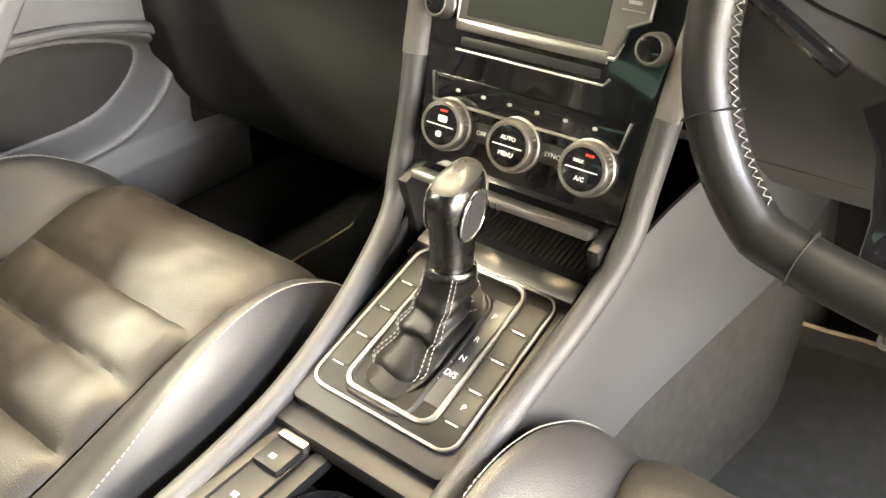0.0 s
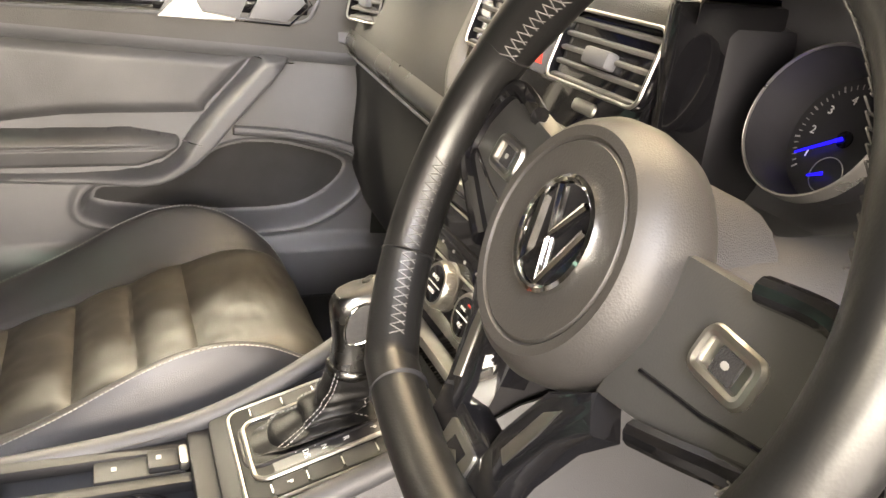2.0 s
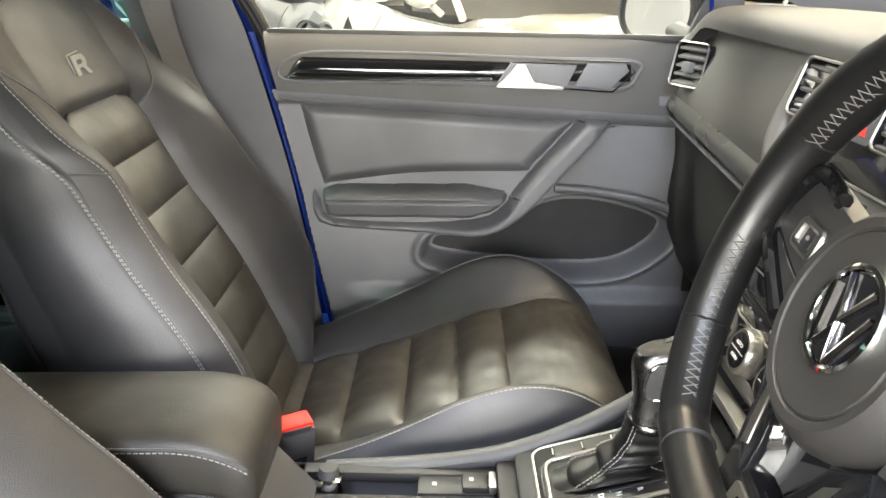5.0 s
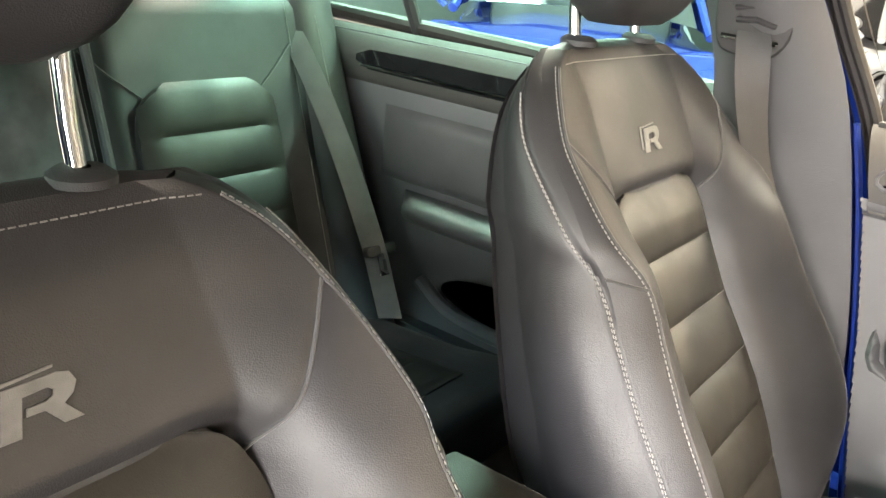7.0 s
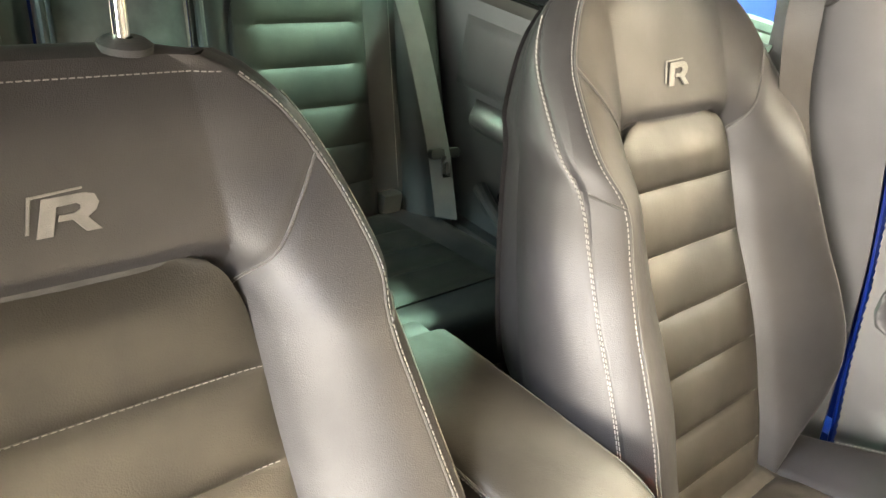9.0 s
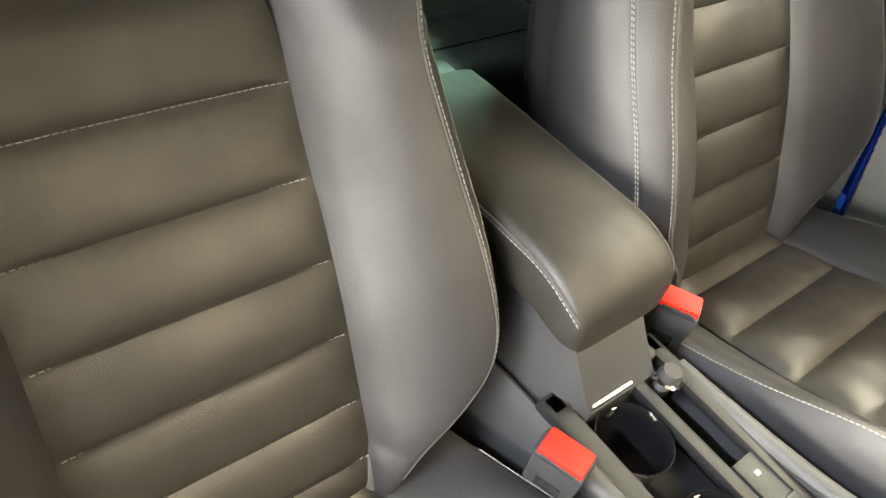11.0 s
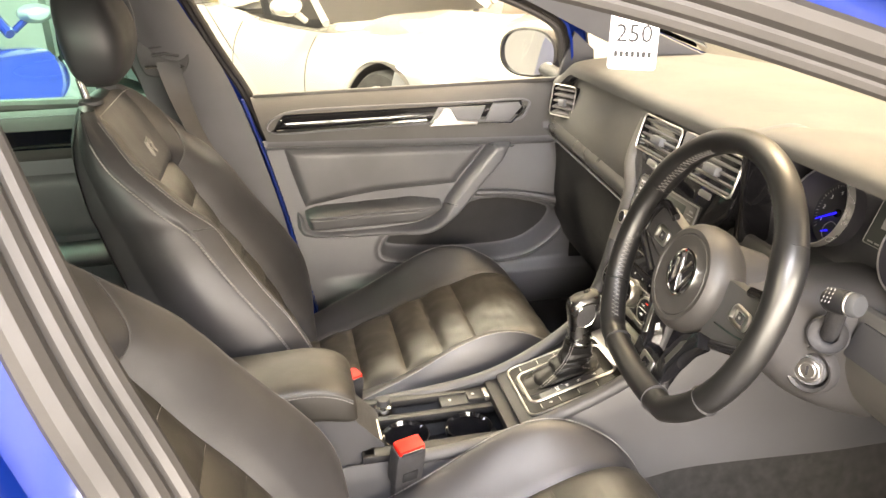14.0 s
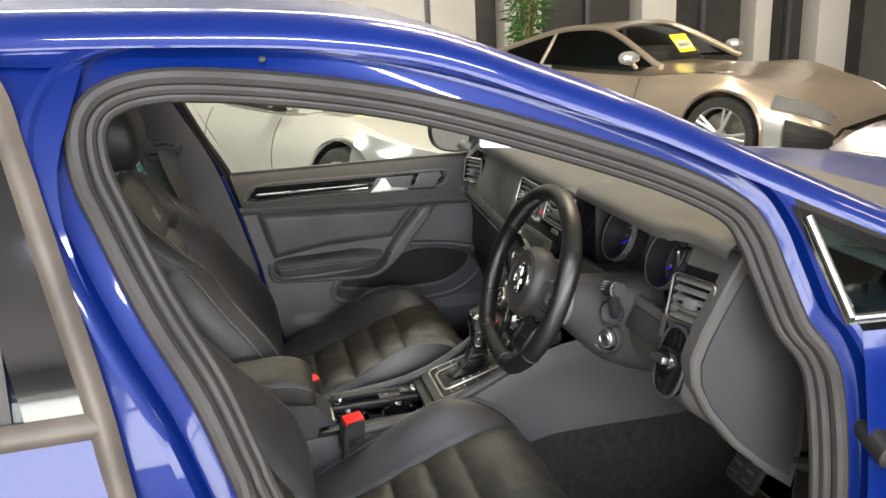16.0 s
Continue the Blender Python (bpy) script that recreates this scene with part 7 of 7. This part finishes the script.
# ---- other cars in the showroom ----
BRONZE = material("bronze_metallic_paint", (.40, .34, .28), .30, metal=.6, vary=.05, patch=1, coat=1)
SILVER = material("silver_panel_paint", (.50, .52, .55), .28, metal=.6, vary=.05, patch=1, coat=.8)
WHITE = material("white_car_paint", (.33, .32, .295), .25, vary=.02, patch=1, coat=1)
NAVY = material("navy_car_paint", (.008, .012, .05), .2, metal=.3, vary=.05, patch=1, coat=1)
MIDBLUE = material("blue_car_paint", (.02, .04, .30), .2, metal=.3, vary=.05, patch=1, coat=1)
TYRE = material("tyre_rubber", (.018, .018, .018), .8, grain=.3, scale=200, vary=.1, patch=10)
LENS = material("lamp_lens", (.30, .31, .32), .12, metal=.6, vary=.03, patch=6, coat=1)
YELLOW = material("yellow_price_card", (.85, .75, .03), .6, vary=.02, patch=8)
PAPER = material("white_paper", (.78, .78, .76), .7, vary=.02, patch=8)
CABIN = material("dark_cabin", (.015, .015, .016), .6, vary=.1, patch=6)


def sports_car(name, label, m, paint, open_top=False, long=4.4, height=1.25, blade=None, hatch=False, card=None):
    """A parked coupe or roadster; its own x runs forwards from the middle, z from the ground."""
    c = thing(name, label, "car", m.translation)
    W = .94
    P = lambda x, y, z: m @ Vector((x, y, z))
    h = long / 2
    hood = curve_of([(-h, .66), (-h + .12, .80), (-h + .6, .90), (-.9, .93), (0, .90), (.6, .88), (1.1, .84), (h - .55, .74), (h - .2, .62), (h - .03, .50), (h, .42)])
    arch = curve_of([(-h, .62), (-h + .12, .80), (-1.3, .90), (-.5, .83), (.4, .80), (1.25, .84), (h - .55, .73), (h - .2, .62), (h - .03, .5), (h, .42)])
    plan = curve_of([(-h, .62), (-h + .15, .82), (-1.3, .96), (-.4, .90), (.4, .90), (1.3, .95), (h - .45, .88), (h - .12, .66), (h, .45)])
    if blade:
        plan = curve_of([(-h, .62), (-h + .15, .82), (-1.3, .96), (-.4, .90), (.4, .90), (1.25, .955), (h - .50, .955), (h - .20, .93), (h - .05, .86), (h, .76)])
    low = curve_of([(-h, .34), (-h + .2, .22), (-1, .16), (1, .16), (h - .2, .18), (h, .26)])
    wheels = (-1.30, 1.32)

    def side(x, t):
        """Half of a cross-section, from the sill (0) over the shoulder (.6) to the middle (1)."""
        w = plan(x)
        if t < .6:
            q = t / .6
            z = lerp(low(x), arch(x), q)
            y = w - .05 * (1 - math.sin(math.pi * min(1, q * .95 + .1))) - .10 * q ** 6
            return y, z
        q = (t - .6) / .4
        return lerp(w - .15, 0, q), lerp(arch(x), hood(x), step(0, .7, q))

    def body_f(u, v):
        x = lerp(-h, h, u)
        t = 2 * v if v < .5 else 2 - 2 * v
        y, z = side(x, t)
        return P(x, y if v < .5 else -y, z)
    bm = sheet(body_f, 170, 100)
    inv = m.inverted()
    gone = []
    for f in bm.faces:
        q = inv @ f.calc_center_median()
        if any(math.hypot(q.x - wx, q.z - .33) < .385 for wx in wheels) and abs(q.y) > .5:
            gone.append(f)
        elif open_top and -.95 < q.x < .30 and abs(q.y) < .66 and q.z > .80:
            gone.append(f)
    bmesh.ops.delete(bm, geom=gone, context="FACES")
    body_ = part("body", bm, paint, c, "smooth painted body")
    for wx in wheels:
        for s in (-1, 1):
            wy = s * (plan(wx) - .125)
            wm = m @ Matrix.Translation((wx, wy, .33)) @ Matrix.Rotation(radians(-90 * s), 4, "X")
            wh = part("wheel", lathe([(.20, -.11), (.31, -.11), (.33, -.08), (.33, .08), (.315, .105), (.25, .11), (.24, .09), (.24, -.10)], wm, 40), TYRE, c, "black tyre")
            part("rim", lathe([(.24, .10), (.25, .105), (.235, .09), (.23, .02)], wm, 36), SILVER, wh)
            part("brake_disc", lathe([(.001, .0), (.19, .0), (.19, .012), (.001, .012)], wm, 30), SATIN, wh)
            for k in range(5):
                a = 2 * math.pi * k / 5
                for da in (-.13, .13):
                    p0 = wm @ Vector((.05 * math.cos(a), .05 * math.sin(a), .085))
                    p1 = wm @ Vector((.24 * math.cos(a + da), .24 * math.sin(a + da), .095))
                    part("spoke", tube([p0, p1], .016, 6), SILVER, wh)
            part("hub", lathe([(.001, .095), (.05, .092), (.06, .07)], wm, 18), SILVER, wh)
            lip = []
            for k in range(25):
                q = math.pi * (-.12 + 1.24 * k / 24)
                x, z = wx + .392 * math.cos(q), .33 + .392 * math.sin(q)
                share = min(1, max(0, (z - low(x)) / (arch(x) - low(x))))
                lip.append(P(x, s * (side(x, .6 * share)[0] - .004), z))
            part("arch_lip", tube(lip, .020, 8), paint, c, "rolled edge of the wheel arch")
            part("arch_liner", lathe([(.385, -.26), (.385, 0)], m @ Matrix.Translation((wx, s * (plan(wx) - .015), .33)) @ Matrix.Rotation(radians(-90 * s), 4, "X"), 40), CABIN, wh)
    # glasshouse
    roof_z = height
    front_x, screen_top, rear_top, rear_x = .62, -.05, -.75 if not hatch else -1.4, -1.75 if not hatch else -2.0

    def cant(x):
        return curve_of([(rear_x, .93), (rear_x + .3, 1.02), (rear_top, roof_z - .04), ((rear_top + screen_top) / 2, roof_z), (screen_top, roof_z - .03), (front_x, .90)])(x)

    def half_w(x, z):
        return lerp(.76, .56, (z - .88) / (roof_z - .88))
    if not open_top:
        def top_f(u, v):
            x = lerp(rear_x, front_x, u)
            t = 2 * v - 1
            z = cant(x)
            w = half_w(x, z)
            return P(x, t * w, z + .035 * (1 - t * t) - .02 * abs(t) ** 6)
        part("roof", sheet(lambda u, v: top_f(lerp(.0, (screen_top - rear_x) / (front_x - rear_x), u), v), 24, 16, .02), paint, c)
        part("windscreen", sheet(lambda u, v: top_f(lerp((screen_top - rear_x) / (front_x - rear_x) + .005, .985, u), lerp(.04, .96, v)), 10, 12), CLEAR, c, "raked windscreen").visible_shadow = False
        for s in (-1, 1):
            def glass_f(u, v):
                x = lerp(rear_x + .45, front_x - .08, u)
                z = lerp(.885, cant(x) - .035, v)
                return P(x, s * (half_w(x, z) + .012), z)
            part("side_window", sheet(glass_f, 16, 6, .004), DARK_GLASS if not hatch else GLOSS, c, "dark side window")
            line = [P(x, s * (half_w(x, cant(x)) + .012), cant(x) - .015) for x in np.linspace(rear_x + .2, front_x + .02, 24)]
            part("roof_pillar", tube(line, .032, 8), paint, c)
            part("window_bar", tube([P(-.78, s * (half_w(0, .89) + .02), .89), P(-.70, s * (half_w(0, cant(-.7)) + .01), cant(-.7) - .02)], .022, 8), paint, c)
            if blade:
                def blade_f(u, v):
                    x = lerp(-1.0, -.62, u) + .10 * v
                    z = lerp(.30, .90, v)
                    return P(x, s * (side(x, .3)[0] + .012), z)
                part("side_blade", sheet(blade_f, 6, 10, .01), blade, c, "contrasting side blade")
        part("cabin", rbox((0, 0, 0), (1.5, 1.15, .3), .08), CABIN, c)
        bpy.context.scene.collection.objects[-1].data.transform(m @ Matrix.Translation((-.45, 0, .85)))
    else:
        def screen_f(u, v):
            t = 2 * v - 1
            x = lerp(.62, .10, u) - .12 * t * t
            z = lerp(.86, roof_z - .05, u)
            return P(x, t * lerp(.74, .60, u), z)
        part("windscreen", sheet(screen_f, 8, 12), CLEAR, c, "raked windscreen").visible_shadow = False
        frame_ = [screen_f(u, 0) for u in np.linspace(0, 1, 6)] + [screen_f(1, v) for v in np.linspace(.1, .9, 8)] + [screen_f(u, 1) for u in np.linspace(1, 0, 6)]
        part("screen_frame", tube(frame_, .026, 8), paint, c)
        tub = [[P(x - .33, y, z) for x, y in rrect(1.25 * s, 1.34 * s, .2)] for z, s in ((.86, 1.0), (.42, .85))]
        bm2 = loft(tub, caps=False)
        bm2.faces.new([bm2.verts.new(p) for p in tub[1]])
        part("cabin", bm2, CABIN, c, "dark open cabin")
        for y in (-.36, .36):
            part("seat", rbox((0, 0, 0), (.16, .46, .62), .07), CABIN, c)
            bpy.context.scene.collection.objects[-1].data.transform(m @ Matrix.Translation((-.55, y, .74)) @ Matrix.Rotation(radians(-14), 4, "Y"))
        for y in (-.38, .38):
            part("rear_hump", lathe([(.001, .16), (.12, .14), (.22, .06), (.26, -.04)], m @ Matrix.Translation((-1.25, y, .90)), 24), paint, c)
    # lamps, grille, mirror
    for s in (-1, 1):
        def lamp_f(u, v):
            t = lerp(.46, .575, v) if blade else lerp(.36, .56, v)
            x = lerp(h - .46, h - .03, u) if blade else lerp(h - .78, h - .18, u)
            y, z = side(x, t + .04 * u)
            return P(x, s * (y + .008), z + .004)
        part("headlight", sheet(lamp_f, 12, 6, .01), LENS, c, "clear headlight")

        def intake(u, v):
            x = lerp(h - .33, h - .004, u) if blade else lerp(h - .56, h - .08, u)
            y, z = side(x, lerp(.10, .41, v) if blade else lerp(.06, .28, v))
            return P(x + .006, s * (y + .010), z)
        gr = part("air_intake", sheet(intake, 10, 6, .006), CABIN, c, "black air intake")
        for k in range(4):
            ln = []
            for u in np.linspace(0, 1, 8):
                x = lerp(h - .33, h - .004, u) if blade else lerp(h - .56, h - .08, u)
                y, z = side(x, lerp(.14, .38, k / 3) if blade else lerp(.08, .26, k / 3))
                ln.append(P(x + .010, s * (y + .018), z))
            part("grille_bar", tube(ln, .004, 6), CABIN if blade else SATIN, gr)
        if blade:
            def low_wing(u, v):
                x = lerp(1.73, h - .34, u)
                y, z = side(x, lerp(.04, .44, v))
                return P(x, s * (y + .006), z)
            part("bumper_panel", sheet(low_wing, 8, 8, .006), SILVER, c, "silver lower bumper panel")
        mx, my = .42, s * .98
        mr = part("mirror", lathe([(.001, .10), (.05, .09), (.085, .03), (.08, -.03), (.04, -.07), (.001, -.08)], m @ Matrix.Translation((mx, my, .98)) @ Matrix.Rotation(radians(90), 4, "Y") @ Matrix.Diagonal((.72, 1.25, 1, 1)), 24), paint if open_top else SILVER, c, "door mirror")
        part("mirror_foot", tube([P(mx, s * .84, .88), P(mx, s * .93, .95)], .022, 8), paint, mr)
        # door shut lines
        for x0 in (.45, -.55):
            ln = []
            for t in np.linspace(.05, .58, 14):
                y, z = side(x0 - .05 * t, t)
                ln.append(P(x0 - .05 * t, s * (y + .001), z))
            part("shut_line", tube(ln, .004, 5), CABIN, c)

        def scoop(u, v):
            x = lerp(-.98, -.62, u)
            y, z = side(x, lerp(.25, .52, v * (.4 + .6 * (1 - u))))
            return P(x, s * (y + .004), z)
        if open_top:
            part("side_scoop", sheet(scoop, 6, 6, .004), CABIN, c, "dark side scoop")
    if card:
        cm = m @ Matrix.Translation((.34, card[0], 1.02 if open_top else 1.05)) @ Matrix.Rotation(radians(90), 4, "Z") @ Matrix.Rotation(radians(50), 4, "X")
        pc = thing("price_card", "yellow and white price card behind the windscreen", "sign", cm.translation, group="price cards")
        part("card", slab(rrect(.30, .22, .01), cm, .003, 0), YELLOW, pc, "yellow card")
        part("paper", slab(rrect(.26, .09, .005), cm @ Matrix.Translation((0, -.02, .001)), .002, 0), PAPER, pc)
        if card[1]:
            writing(card[1], cm @ Matrix.Translation((0, -.02, .002)), .075, CABIN, pc)
        else:
            for k in range(5):
                part("figure_bar", slab(rrect(.026, .05, .004, 2), cm @ Matrix.Translation((-.09 + k * .045, -.02, .002)), .001, 0), CABIN, pc)
    return c


def placed(x, y, turn):
    return Matrix.Translation((x, y, GROUND)) @ Matrix.Rotation(radians(turn), 4, "Z")


sports_car("white_roadster", "white open roadster parked beside the blue car", placed(.28, 5.06, -61), WHITE, True, 4.45, 1.22, card=(.15, "61995"))
sports_car("bronze_coupe", "bronze mid-engined coupe with silver side blades", placed(3.66, 6.0, -61), BRONZE, False, 4.43, 1.25, SILVER, card=(.1, None))
sports_car("navy_car", "dark navy car with a glossy bonnet", placed(4.05, 1.05, 184), NAVY, False, 4.4, 1.30)
sports_car("blue_hatchback", "mid blue hatchback parked behind", placed(-3.0, 4.4, -61), MIDBLUE, False, 4.2, 1.45, hatch=True)
sports_car("silver_hatchback", "pale hatchback at the back of the showroom", placed(-1.2, 7.6, -61), SILVER, False, 4.2, 1.45, hatch=True, card=(.1, None))


# a hanging card inside the windscreen
def mirror_card():
    t = thing("hanging_card", "white card with black figures hanging inside the windscreen", "sign", (.051, -.065, 1.17))
    m = facing((.051, -.065, 1.171), (-.30, -.94, .12), spin=radians(-3))
    part("card", slab(rrect(.070, .084, .006), m, .002, .0004), PAPER, t)
    writing("250", m @ Matrix.Translation((0, .008, .0006)), .036, CABIN, t)
    part("print_bar", slab(rrect(.054, .006, .001, 1), m @ Matrix.Translation((0, .034, .0005)), .0006, 0), RED_PRINT, t, "red line of print")
    for j in range(7):
        part("print_bar", slab(rrect(.005, .008, .001, 1), m @ Matrix.Translation((-.024 + j * .008, -.020, .0005)), .0006, 0), CABIN, t)
    part("cord", tube([(.051, -.065, 1.212), (.056, -.062, 1.30), (.05, -.06, 1.345)], .0012, 6), PLASTIC, t)


mirror_card()
